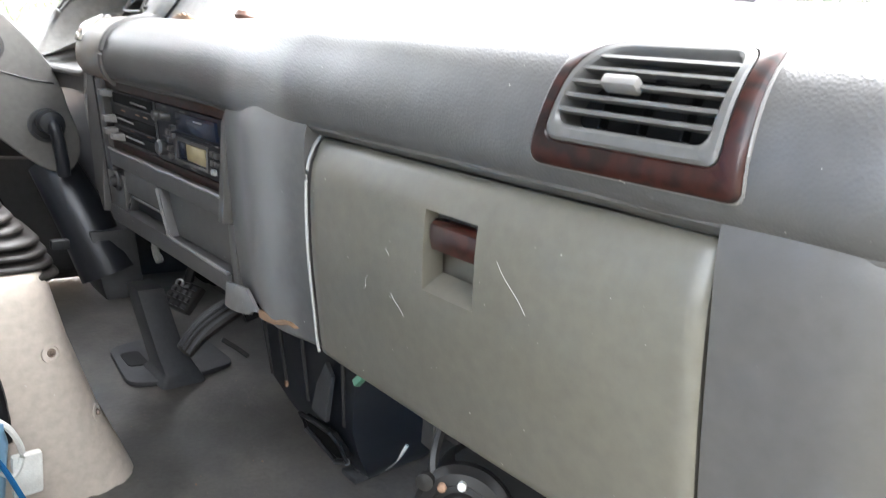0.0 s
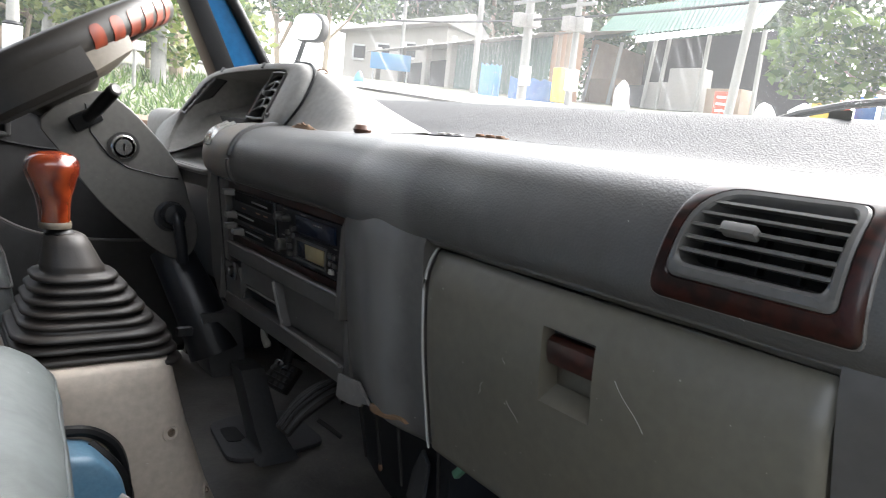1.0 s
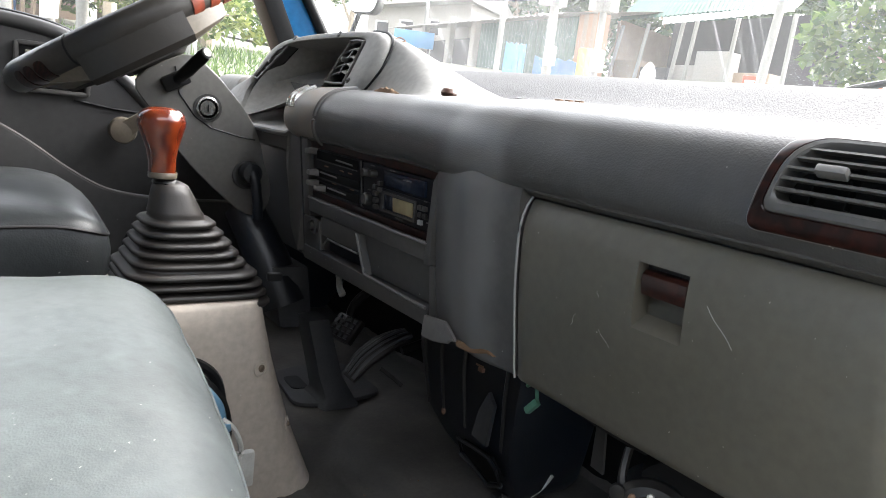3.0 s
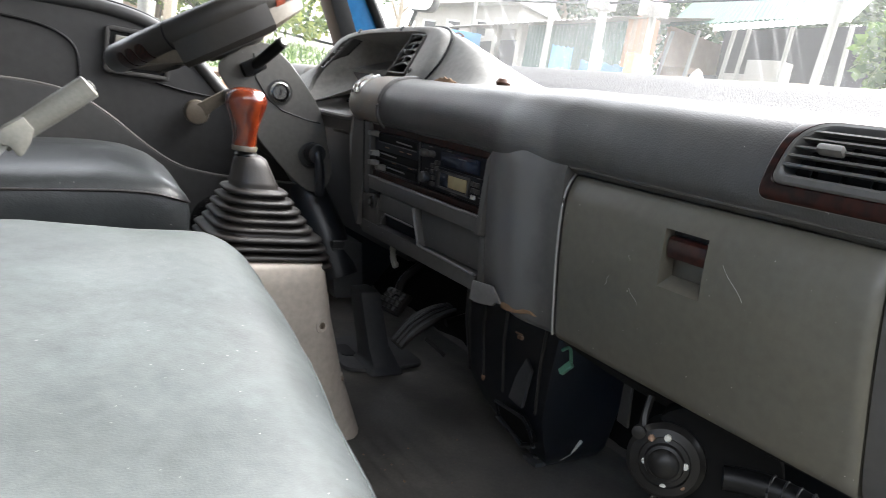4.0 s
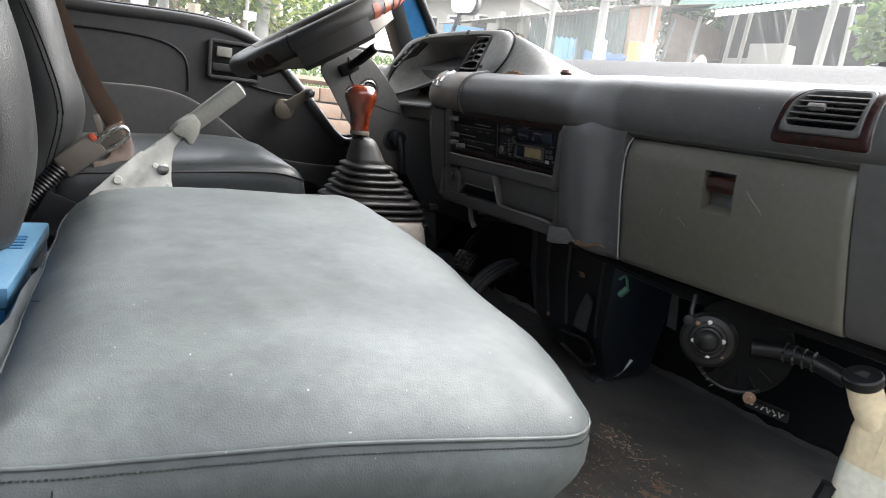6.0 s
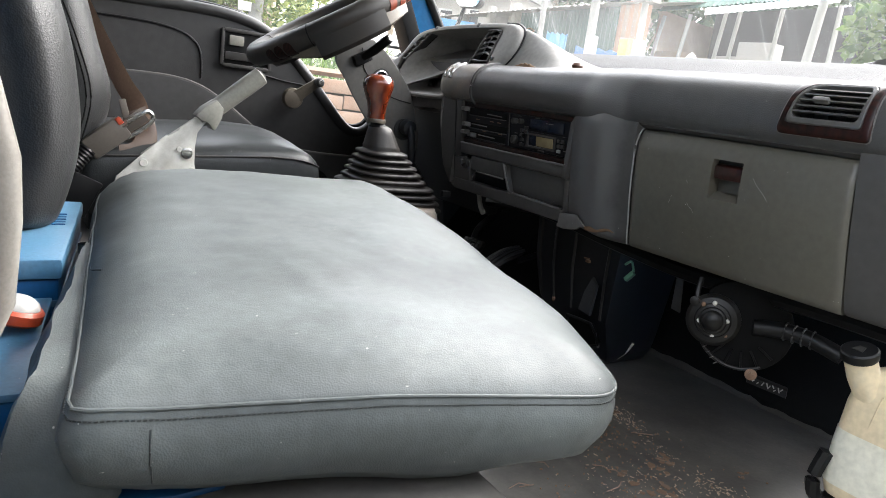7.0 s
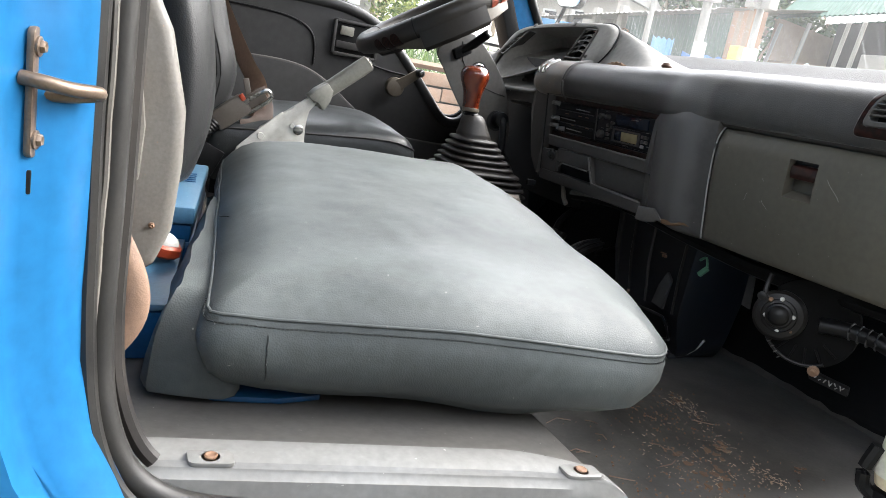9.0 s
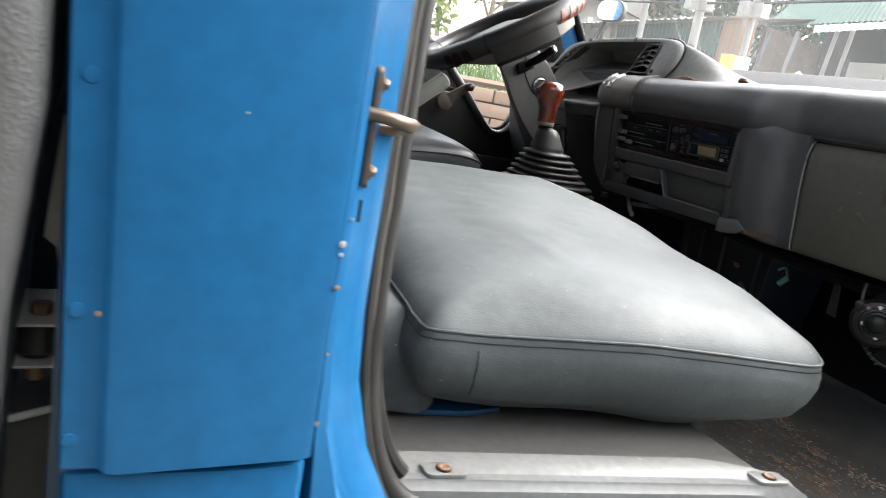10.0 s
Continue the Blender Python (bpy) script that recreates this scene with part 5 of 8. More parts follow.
# curved louvres in the two side vents
for corners, arch in ((((0.994, 1.4), (1.056, 1.4005), (1.053, 1.4705), (1.006, 1.469)), 0.008), (((1.369, 1.398), (1.346, 1.395), (1.299, 1.462), (1.336, 1.4535)), 0.004)):
    q = [Vector(c) for c in corners]

    def cheek(u, v, d):
        p = q[0].lerp(q[1], u).lerp(q[3].lerp(q[2], u), v)
        return Vector((hx(p.y) + d, p.x, p.y))
    # black back sheet in place of the shade behind the louvres
    vb = part("vent_recess", loft([[cheek(u, v, 0.017) for u, v in ((0, 0), (1, 0), (1, 1), (0, 1))], [cheek(u, v, 0.021) for u, v in ((0, 0), (1, 0), (1, 1), (0, 1))]]), M_VOID, hood, "side vent backed with black for its inner shade")
    edge_uv = [(0, 0), (0.5, -0.02), (1, 0), (1, 0.5), (1, 1), (0.5, 1.02), (0, 1), (0, 0.5)]
    part("vent_wall", loft([[cheek(u, v, d) for u, v in edge_uv] for d in (-0.001, 0.019)], cap=False), M_DARK, vb)
    part("vent_rim", tube([cheek(u, v, -0.0022) for u, v in edge_uv], 0.0027, 6, closed=True), M_FASCIA, vb)
    for k in range(5):
        v = 0.13 + 0.185 * k
        rows_l = []
        for m in range(9):
            u = m / 8
            up_ = arch * 4 * u * (1 - u) / max(0.03, (q[3] - q[0]).length)
            a, b = cheek(u, v + up_, 0.0005), cheek(u, v + up_ + 0.09, 0.0145)
            rows_l.append([a, a + Vector((0, 0, 0.0022)), b + Vector((0, 0, 0.0022)), b])
        part("louvre", loft(rows_l), M_WORN_LIT if k != 2 else M_FASCIA, vb)
    st = cheek(0.62, 0.55, -0.004)
    part("vane_stalk", joined(box(st.x, st.y, st.z, 0.01, 0.007, 0.008, 0.002), tube([cheek(0.62, 0.2, 0.002), cheek(0.6, 0.5, 0.0), cheek(0.58, 0.85, 0.002)], 0.0014, 6)), M_DARK, vb)
# tray under the instruments, with a loose bolt
part("tray", loft([[(0.309, y, 1.306), (0.312, y, 1.3125), (0.36, y, 1.3275), (0.45, y, 1.355), (0.56, y, 1.38), (0.56, y, 1.36), (0.32, y, 1.3)] for y in (1.066, 1.2, 1.3, 1.42)]), M_HOOD, hood, "grey tray below the instruments")
part("tray_lip", tube(spline([(0.314, 1.07, 1.326), (0.309, 1.082, 1.312), (0.307, 1.11, 1.309), (0.306, 1.2, 1.308), (0.305, 1.3, 1.309), (0.31, 1.41, 1.318)], 5), 0.005, 8), M_WORN_LIT, hood, "worn pale tray lip")
part("tray_front", prism([(1.075, 1.31), (1.42, 1.312), (1.42, 1.27), (1.12, 1.284), (1.08, 1.28)], "x", 0.3105, 0.322, 0.002), M_FASCIA, hood)
part("loose_bolt", joined(tube([(0.38, 1.262, 1.3355), (0.415, 1.322, 1.351)], 0.0032, 8), turned([(0.0065, 0), (0.0065, 0.004), (0.001, 0.005)], 6, aim((0.381, 1.263, 1.336), (-0.5, -0.83, -0.2)))), M_DARK, hood, "loose dark bolt lying in the tray")
part("shelf_bar", span(0.345, 0.355, 1.09, 1.25, 1.272, 1.279, 0.002), M_FASCIA, dash)
part("lower_dash", prism([(0.4, 1.295), (0.42, 1.2), (0.45, 1.12), (0.47, 1.04), (0.52, 1.04), (0.52, 1.32), (0.42, 1.31)], "y", 1.085, 1.66, 0.01), M_RECESS, dash, "lower dash behind the column, coloured dark for its shade")
part("fuse_cover", joined(box(0.385, 1.105, 1.2, 0.03, 0.035, 0.09, 0.004), box(0.375, 1.1, 1.255, 0.02, 0.02, 0.03, 0.004), box(0.372, 1.115, 1.165, 0.012, 0.012, 0.02, 0.002)), M_BLACK, dash, "black switch bodies behind the fascia")
part("left_end", rough_up(prism(rounded(0.345, 0.8, 1.3, 1.4, 0.03), "y", 1.45, 1.6, 0.02, 3), 0.002, 20), M_HOOD, dash, "rounded driver side end of the dash")
part("lobe_edge", tube([(hx(b) + 0.012, a + 0.002, b) for a, b in outer[44:]], 0.006, 8), M_TAN, hood, "brown peeled edge of the hood")

# ---- seats ----
def round_poly(pts, radii, n=8):
    """A polygon with rounded corners."""
    out = []
    k = len(pts)
    for i in range(k):
        p, a, b = Vector(pts[i]), Vector(pts[i - 1]), Vector(pts[(i + 1) % k])
        u, v = (a - p).normalized(), (b - p).normalized()
        s, e = p + u * radii[i], p + v * radii[i]
        for j in range(n + 1):
            t = j / n
            out.append(s * (1 - t) ** 2 + p * 2 * t * (1 - t) + e * t * t)
    return out


def resample(poly, n):
    k = len(poly)
    seg = [(poly[(i + 1) % k] - poly[i]).length for i in range(k)]
    total, out, i, acc = sum(seg), [], 0, 0.0
    for j in range(n):
        d = total * j / n
        while acc + seg[i] < d:
            acc += seg[i]
            i += 1
        out.append(poly[i].lerp(poly[(i + 1) % k], (d - acc) / max(seg[i], 1e-9)))
    return out


def inset_ring(poly, d):
    k = len(poly)
    c = sum(poly, Vector((0, 0))) / k
    out = []
    for i, p in enumerate(poly):
        t = (poly[(i + 1) % k] - poly[i - 1]).normalized()
        nrm = Vector((-t.y, t.x))
        if nrm.dot(c - p) < 0:
            nrm = -nrm
        reach = (c - p).length
        q = p + nrm * d
        w = min(1.0, max(0.0, d / 0.16))
        out.append(q.lerp(p + (c - p) * min(1.0, d / reach), w))
    return out


def cushion(poly, steps, lift, wrinkle=0.0, seed=0.0, crown=None, seam_z=1.0915):
    """Rings of (inset, height) over an outline; lift(x, y) bends the top."""
    rings = []
    c = sum(poly, Vector((0, 0))) / len(poly)
    for d, z, f in steps:
        turn = 0.015 if crown else 0.026
        ring = inset_ring(poly, min(d, turn))
        if d > turn:
            k = max(0.004, 1 - (d - turn) / (0.24 - turn))
            ring = [c + (p - c) * k for p in ring]
        table = [(a, b) for a, b, e in steps if b >= seam_z]

        def rise(p, d=d, z=z):
            if not crown or z <= seam_z:
                return z
            near = max(table[0][0], min((q - p).length for q in poly))
            h = table[-1][1]
            for (d0, z0), (d1, z1) in zip(table, table[1:]):
                if d0 <= near <= d1:
                    h = z0 + (z1 - z0) * (near - d0) / (d1 - d0)
                    break
            return seam_z + (max(h, seam_z) - seam_z) * crown(p.x, p.y)
        rings.append([Vector((p.x, p.y, rise(p) + f * lift(p.x, p.y))) for p in ring])
    bm = loft(rings)
    if wrinkle:
        rough_up(bm, wrinkle, 9, seed)
        rough_up(bm, wrinkle * 0.35, 32, seed + 4)
    return bm


SEAT_CORNERS = [Vector((-0.528, 0.182)), Vector((-0.068, 0.096)), Vector((0.0, 0.25)), Vector((0.036, 0.5)), Vector((0.06, 0.7)), Vector((0.076, 0.885)), Vector((-0.415, 0.955))]
SEAT_ROUND = [0.02, 0.05, 0.07, 0.09, 0.08, 0.09, 0.04]
outline = resample(round_poly(SEAT_CORNERS, SEAT_ROUND), 160)


def seat_lift(x, y):
    front = min(1, max(0, (x + 0.5) / 0.42)) * max(0.0, 1 - max(0, y - 0.1) / 0.4)
    rear = min(1, max(0, (-0.3 - x) / 0.16))
    pucker = 0.0
    for px, py, ux, uy, depth in ((-0.487, 0.203, 0.6, 0.8, 0.004), (-0.462, 0.206, 0.45, 0.9, 0.0035), (-0.5, 0.24, 0.9, 0.4, 0.003)):
        along, across = (x - px) * ux + (y - py) * uy, (x - px) * -uy + (y - py) * ux
        pucker -= depth * math.exp(-(along / 0.02) ** 2 - (across / 0.005) ** 2)
    return pucker - 0.02 * front - 0.009 * rear + 0.014 * min(1, max(0, (y - 0.4) / 0.35)) * min(1, max(0.3, (x + 0.5) / 0.3))


passenger = group_of("seat_cushion", "loose grey green vinyl passenger seat cushion, dusty and creased", "seat cushion")
cover_bm = cushion(outline, [(0.1, 0.99, 0.1), (0.06, 0.987, 0.1), (0.044, 0.99, 0.1), (0.027, 1.0, 0.2), (0.013, 1.02, 0.4), (0.004, 1.045, 0.7), (0.001, 1.062, 0.8), (0.003, 1.075, 0.9), (0.007, 1.086, 1), (0.009, 1.0915, 1), (0.012, 1.0975, 1), (0.02, 1.1065, 1), (0.03, 1.1155, 1), (0.04, 1.1225, 1), (0.052, 1.1295, 1), (0.066, 1.134, 1), (0.085, 1.1375, 1), (0.097, 1.1385, 1)] + [(0.108 + 0.0092 * k, 1.139, 1) for k in range(15)], seat_lift, 0.0026, 3.0, lambda x, y: min(1.0, max(0.6, 0.6 + 0.4 * (y - 0.18) / 0.5) + 0.12 * min(1, max(0, (x + 0.4) / 0.4))))
for v in cover_bm.verts:
    if v.co.z < 1.05:
        sag = min(1.0, max(0.0, (v.co.x + 0.54) / 0.3))
        v.co.z += (0.01 - 0.014 * sag * (1 - 0.5 * max(0.0, (v.co.x + 0.2) / 0.15))) * min(1.0, (1.05 - v.co.z) / 0.03) + 0.0025 * math.sin(v.co.x * 34)
    if v.co.z < 1.08:
        f = min(1.0, max(0.0, (v.co.x + 0.3) / 0.22))
        v.co.x -= 0.3 * (1.08 - v.co.z) * f * f * (3 - 2 * f)
skin = BVHTree.FromBMesh(cover_bm)


def on_cover(p):
    """The nearest place on the cushion's cover, a hair above it."""
    hit, normal, face, far = skin.find_nearest(p)
    return hit + normal * 0.0003


part("cover", cover_bm, M_SEAT, passenger, "", 60)
seam = [on_cover(Vector((p.x, p.y, 1.092 + seat_lift(p.x, p.y)))) for p in inset_ring(outline, 0.0072)]
part("seam_piping", tube(seam, 0.0016, 8, closed=True), M_SEAT, passenger, "raised welt seam")
near = [p for p in inset_ring(resample(round_poly(SEAT_CORNERS, SEAT_ROUND), 660), 0.0035)]
part("stitching", joined(*[box(*on_cover(Vector((p.x, p.y, 1.0845 + 0.9 * seat_lift(p.x, p.y)))), 0.0024, 0.0011, 0.0011, 0, pose(0, 0, 0, 0, 0, math.degrees(math.atan2(near[(i + 1) % 660].y - p.y, near[(i + 1) % 660].x - p.x)))) for i, p in enumerate(near) if (p.y < 0.2 or p.x < -0.38)]), M_SEATDK, passenger, "dark stitching along the welt")
part("loose_thread", tube(spline([on_cover(Vector(p)) + Vector((0, 0, 0.001)) for p in ((-0.482, 0.507, 1.095), (-0.481, 0.49, 1.1), (-0.478, 0.472, 1.105), (-0.474, 0.46, 1.11))], 4), 0.0006, 5), M_BLACK, passenger, "loose black thread end")
part("side_seam", tube([on_cover(Vector((-0.4755, 0.14, 1.083 - 0.0095 * k))) for k in range(10)], 0.0007, 6), M_SEATDK, passenger)
part("rear_flap", rough_up(cushion(resample(round_poly([Vector((-0.565, 0.232)), Vector((-0.48, 0.212)), Vector((-0.42, 0.66)), Vector((-0.475, 0.7))], [0.02, 0.02, 0.03, 0.03]), 60), [(0.012, 0.984, 0), (0.003, 0.986, 0), (0.0, 0.994, 0), (0.003, 1.015, 0), (0.009, 1.04, 0), (0.016, 1.06, 0), (0.024, 1.074, 0), (0.034, 1.08, 0)], lambda x, y: 0, 0.004, 8.0), 0.004, 20), M_SEAT, passenger, "sagging rear flap of the cover")
single("blue_bracket", prism([(-0.515, 0.245), (-0.5, 0.23), (-0.44, 0.219), (-0.4, 0.224), (-0.39, 0.26), (-0.5, 0.28)], "z", 0.979, 0.985, 0.002), M_BLUE_DK, "dark blue painted steel bracket under the loose cushion", "bracket")


def backrest(g, y0, y1, rows, thick, dip):
    """rows: (z, x of the front face)."""
    rings = []
    for k, (z, x) in enumerate(rows):
        e = 0.0
        o = [(x + thick, 0.03), (x + thick * 0.62, 0.004), (x + thick * 0.36, -0.004), (x + 0.028, 0.006), (x + 0.008, 0.032), (x, 0.075), (x + dip * 0.6, 0.13), (x + dip, 0.5)]
        half = [(a, y0 + b if b < 0.4 else (y0 + y1) / 2) for a, b in o]
        ring = half[:-1] + [(o[-1][0], (y0 + y1) / 2)] + [(a, y1 - b) for a, b in o[:-1]][::-1]
        rings.append([(x - 2 * 0 - (a - x) * 1.0, b, z) for a, b in ring])
    rings = [[(p[0], p[1], p[2]) for p in r] for r in rings]
    # close over top and bottom with shrunken rings
    def shrink(r, f, dz):
        cx, cy = sum(p[0] for p in r) / len(r), sum(p[1] for p in r) / len(r)
        return [(cx + (p[0] - cx) * f, cy + (p[1] - cy) * f, p[2] + dz) for p in r]
    rings = [shrink(rings[0], 0.8, -0.015)] + rings + [shrink(rings[-1], 0.85, 0.03), shrink(rings[-1], 0.5, 0.045)]
    smooth = []
    cols = [spline([Vector(r[i]) for r in rings], 4) for i in range(len(rings[0]))]
    for j in range(len(cols[0])):
        smooth.append([v for v in spline([c[j] for c in cols], 3, closed=True)])
    bm = rough_up(loft(smooth), 0.003, 9, y0)
    face = BVHTree.FromBMesh(bm)

    def at(y, z):
        hit = face.ray_cast(Vector((0.3, y, z)), Vector((-1, 0, 0)))[0]
        return hit if hit else Vector((rows[0][1], y, z))
    g = part("backrest", bm, M_BACK, g, "dark vinyl backrest", 70)
    return g, at, face


p_rows = [(1.09, -0.478), (1.15, -0.46), (1.22, -0.454), (1.31, -0.466), (1.4, -0.492), (1.5, -0.522), (1.6, -0.554), (1.68, -0.574)]
middle_seat = group_of("middle_seat", "black vinyl middle seat backrest with pale twin stitching", "seat")
pb, on_back = backrest(middle_seat, 0.71, 1.085, p_rows, 0.13, 0.03)[:2]
d_rows = [(1.08, -0.395), (1.14, -0.378), (1.23, -0.362), (1.32, -0.385), (1.41, -0.41), (1.5, -0.445), (1.6, -0.485), (1.68, -0.51)]
driver = group_of("driver_seat", "dark grey green vinyl driver seat with stitched bolsters", "seat")
db, skin_d = backrest(driver, 1.12, 1.6, d_rows, 0.15, 0.016)[::2]
for back_off in (0.041, 0.049):
    run = []
    for v in spline([Vector((x - back_off - 0.012 * max(0.0, (z - 1.32) / 0.1), 0.9, z)) for z, x in d_rows], 5):
        hit = skin_d.ray_cast(v, Vector((0, 1, 0)))[0]
        if hit:
            run.append(hit)
    part("seam", tube(run, 0.0015, 6), M_VOID, db, "dark sewn seam of the bolster")
stitch_mesh = finish("stitch", box(0, 0, 0, 0.0014, 0.0014, 0.006), M_PALE)
for yy in (0.935, 0.968):
    for k in range(16):
        st = new("stitch", stitch_mesh)
        st.location, st.parent = on_back(yy, 1.085 + 0.0085 * k), pb

d_out = resample(round_poly([Vector((-0.42, 1.125)), Vector((0.055, 1.125)), Vector((0.075, 1.61)), Vector((-0.42, 1.61))], [0.03, 0.05, 0.06, 0.03]), 90)
d_lift = lambda x, y: 0.02 * max(0.0, min(1, (x + 0.42) / 0.35)) - 0.026 * max(0.0, (x + 0.03) / 0.1) ** 2 * (x > -0.03) + 0.012 * max(0.0, 1 - abs(y - 1.37) / 0.2)
driver_cushion = part("cushion", cushion(d_out, [(0.03, 1.01, 0.2), (0.0, 1.015, 0.3), (-0.004, 1.06, 0.6), (-0.004, 1.1, 0.9), (0.0, 1.121, 1), (0.005, 1.13, 1), (0.018, 1.14, 1), (0.045, 1.148, 1), (0.08, 1.152, 1), (0.12, 1.153, 1), (0.17, 1.153, 1), (0.2, 1.153, 1)], d_lift, 0.003, 6.0), M_SEATDK, driver, "", 60)
dseam = [Vector((p.x, p.y, 1.1225 + d_lift(p.x, p.y))) for p in inset_ring(d_out, -0.0012)]
part("seam_piping", tube(dseam, 0.0022, 6, closed=True), M_RUBBER, driver_cushion)
part("seat_frame", span(-0.4, 0.02, 1.15, 1.58, 0.975, 1.02, 0.006), M_BLACK, driver)

# grey hinge side plate of the passenger backrest, seen in the doorway
hinge = group_of("backrest_hinge", "chipped grey hinge cover at the side of the backrest", "hinge cover")
part("cover", rough_up(prism([(-0.66, 1.5), (-0.612, 1.45), (-0.586, 1.36), (-0.556, 1.3), (-0.542, 1.235), (-0.54, 1.19), (-0.545, 1.13), (-0.558, 1.095), (-0.6, 1.085), (-0.66, 1.095)], "y", 0.258, 0.325, 0.012, 3), 0.0015, 30), M_HINGE, hinge)
part("inner_rib", prism([(-0.64, 1.42), (-0.6, 1.37), (-0.583, 1.3), (-0.573, 1.22), (-0.575, 1.175), (-0.59, 1.165), (-0.64, 1.17)], "y", 0.247, 0.26, 0.005), M_HINGE, hinge, "raised grey rib")
screw((-0.584, 0.247, 1.213), (0, -1, 0), M_RUST, hinge, 0.0026)
screw((-0.562, 0.2575, 1.135), (0, -1, 0), M_RUST, hinge, 0.0018)
strap = group_of("seat_strap", "frayed brown leather strap with pale torn end", "strap")
part("strap_loop", tube(spline([(-0.62, 0.2, 1.2), (-0.6, 0.2, 1.15), (-0.58, 0.2, 1.105), (-0.578, 0.2, 1.075), (-0.592, 0.2, 1.05), (-0.61, 0.2, 1.035)], 5), 0.015, 10, flat=0.5, up=(0, 1, 0)), M_WEB, strap)
part("torn_end", rough_up(box(-0.6, 0.19, 1.035, 0.03, 0.03, 0.025, 0.004), 0.006, 60), M_PALE, strap, "pale torn fibre end")

# blue storage bin behind the cushion
bin_ = group_of("storage_bin", "blue painted ribbed steel bin behind the cushion", "storage bin")
box_a = [(-0.63, 0.585), (-0.492, 0.585), (-0.436, 0.92), (-0.63, 0.92)]
box_b = [(-0.65, 0.32), (-0.54, 0.32), (-0.502, 0.565), (-0.65, 0.565)]
part("bin_body", prism(box_a, "z", 0.98, 1.052, 0.004), M_BINBLUE, bin_, "deep blue painted body")
part("bin_lid", prism([(a * 1.0 + (0.003 if a > -0.6 else 0), b + (0.004 if b > 0.7 else -0.004)) for a, b in box_a], "z", 1.053, 1.077, 0.005), M_BINLID, bin_, "scuffed blue lid")
part("bin_band", prism([(a + (0.002 if a > -0.6 else 0), b + (0.002 if b > 0.7 else -0.002)) for a, b in box_a], "z", 1.02, 1.028, 0.001), M_BINLID, bin_)
part("lower_bin", prism(box_b, "z", 0.98, 1.03, 0.004), M_BINBLUE, bin_, "deep blue lower compartment")
part("lower_rim", prism([(a + (0.002 if a > -0.6 else 0), b) for a, b in box_b], "z", 1.031, 1.038, 0.002), M_BINLID, bin_)
part("embossed_mark", joined(*[box(-0.48 + 0.002 * k, 0.76 + 0.016 * k, 1.0775, 0.016, 0.007, 0.001) for k in range(5)]), M_BLUE_DK, bin_, "dark printed marks")
lamp = group_of("loose_lamp", "loose marker lamp with clear cover and orange base", "lamp")
part("orange_base", turned([(0.022, 0), (0.025, 0.003), (0.025, 0.012), (0.022, 0.015)], 22, Matrix.Translation((-0.54, 0.47, 1.047)) @ pose(0, 0, 0, 0, 15, 0)), M_ORANGE, lamp)
part("clear_cover", turned([(0.02, 0.015), (0.018, 0.02), (0.012, 0.024), (0.001, 0.025)], 22, Matrix.Translation((-0.54, 0.47, 1.047)) @ pose(0, 0, 0, 0, 15, 0)), M_TRIM, lamp)

# ---- hand brake, buckle and belt ----
brake = group_of("hand_brake", "zinc plated hand brake lever with worn grip", "hand brake")
part("side_plate", prism([(-0.39, 0.985), (-0.2, 0.985), (-0.222, 1.07), (-0.228, 1.105), (-0.2325, 1.126), (-0.2335, 1.157), (-0.23, 1.186), (-0.216, 1.206), (-0.2, 1.22), (-0.212, 1.233), (-0.232, 1.216), (-0.262, 1.193), (-0.262, 1.189), (-0.282, 1.175), (-0.284, 1.178), (-0.325, 1.139), (-0.366, 1.097)], "y", 1.064, 1.068, 0.0012), M_STEEL, brake)
part("lever_channel", moved(box(0, 0, 0, 0.15, 0.022, 0.014, 0.004), Matrix.Translation((-0.262, 1.079, 1.179)) @ pose(0, 0, 0, 0, -39, 0)), M_STEEL, brake)
part("far_plate", prism([(-0.38, 0.985), (-0.23, 0.985), (-0.235, 1.13), (-0.225, 1.2), (-0.27, 1.17), (-0.34, 1.1)], "y", 1.094, 1.098, 0.001), M_STEEL, brake)
grip_pts = [Vector((-0.225, 1.075, 1.208)), Vector((-0.205, 1.074, 1.226)), Vector((-0.165, 1.07, 1.262)), Vector((-0.135, 1.066, 1.289)), Vector((-0.119, 1.064, 1.3035)), Vector((-0.1175, 1.064, 1.305))]
grip = part("grip", tube(grip_pts, [0.0145, 0.0165, 0.0175, 0.018, 0.0175, 0.013], 14, flat=0.8, up=(0, 1, 0)), M_OLIVEGREY, brake, "worn olive grey grip")
part("finger_stop", prism([(-0.2365, 1.217), (-0.223, 1.233), (-0.2, 1.25), (-0.186, 1.234), (-0.189, 1.216), (-0.198, 1.196), (-0.2035, 1.1925), (-0.214, 1.206), (-0.226, 1.209)], "y", 1.056, 1.092, 0.005), M_OLIVEGREY, grip, "pale grey moulded finger stop")
part("release_button", turned([(0.008, 0), (0.008, 0.003), (0.001, 0.004)], 12, aim((-0.1175, 1.064, 1.305), (0.74, 0, 0.67))), M_TRIM, grip)
for x, z, r in ((-0.248, 1.146, 0.0105), (-0.322, 1.124, 0.0075), (-0.2615, 1.1525, 0.005), (-0.238, 1.118, 0.003)):
    part("rivet", turned([(r, 0), (r, 0.002), (r * 0.85, 0.003), (0.001, 0.003)], 16, aim((x, 1.064, z), (0, -1, 0))), M_CHROME if r > 0.01 else M_STEEL, brake)
part("plate_hole", prism(rounded(-0.335, -0.305, 1.078, 1.104, 0.01), "y", 1.0628, 1.0645), M_BLACK, brake, "dark oval cutout")
part("plate_hole", prism(rounded(-0.285, -0.245, 1.074, 1.1, 0.01), "y", 1.0628, 1.0645), M_BLACK, brake, "dark oval cutout")

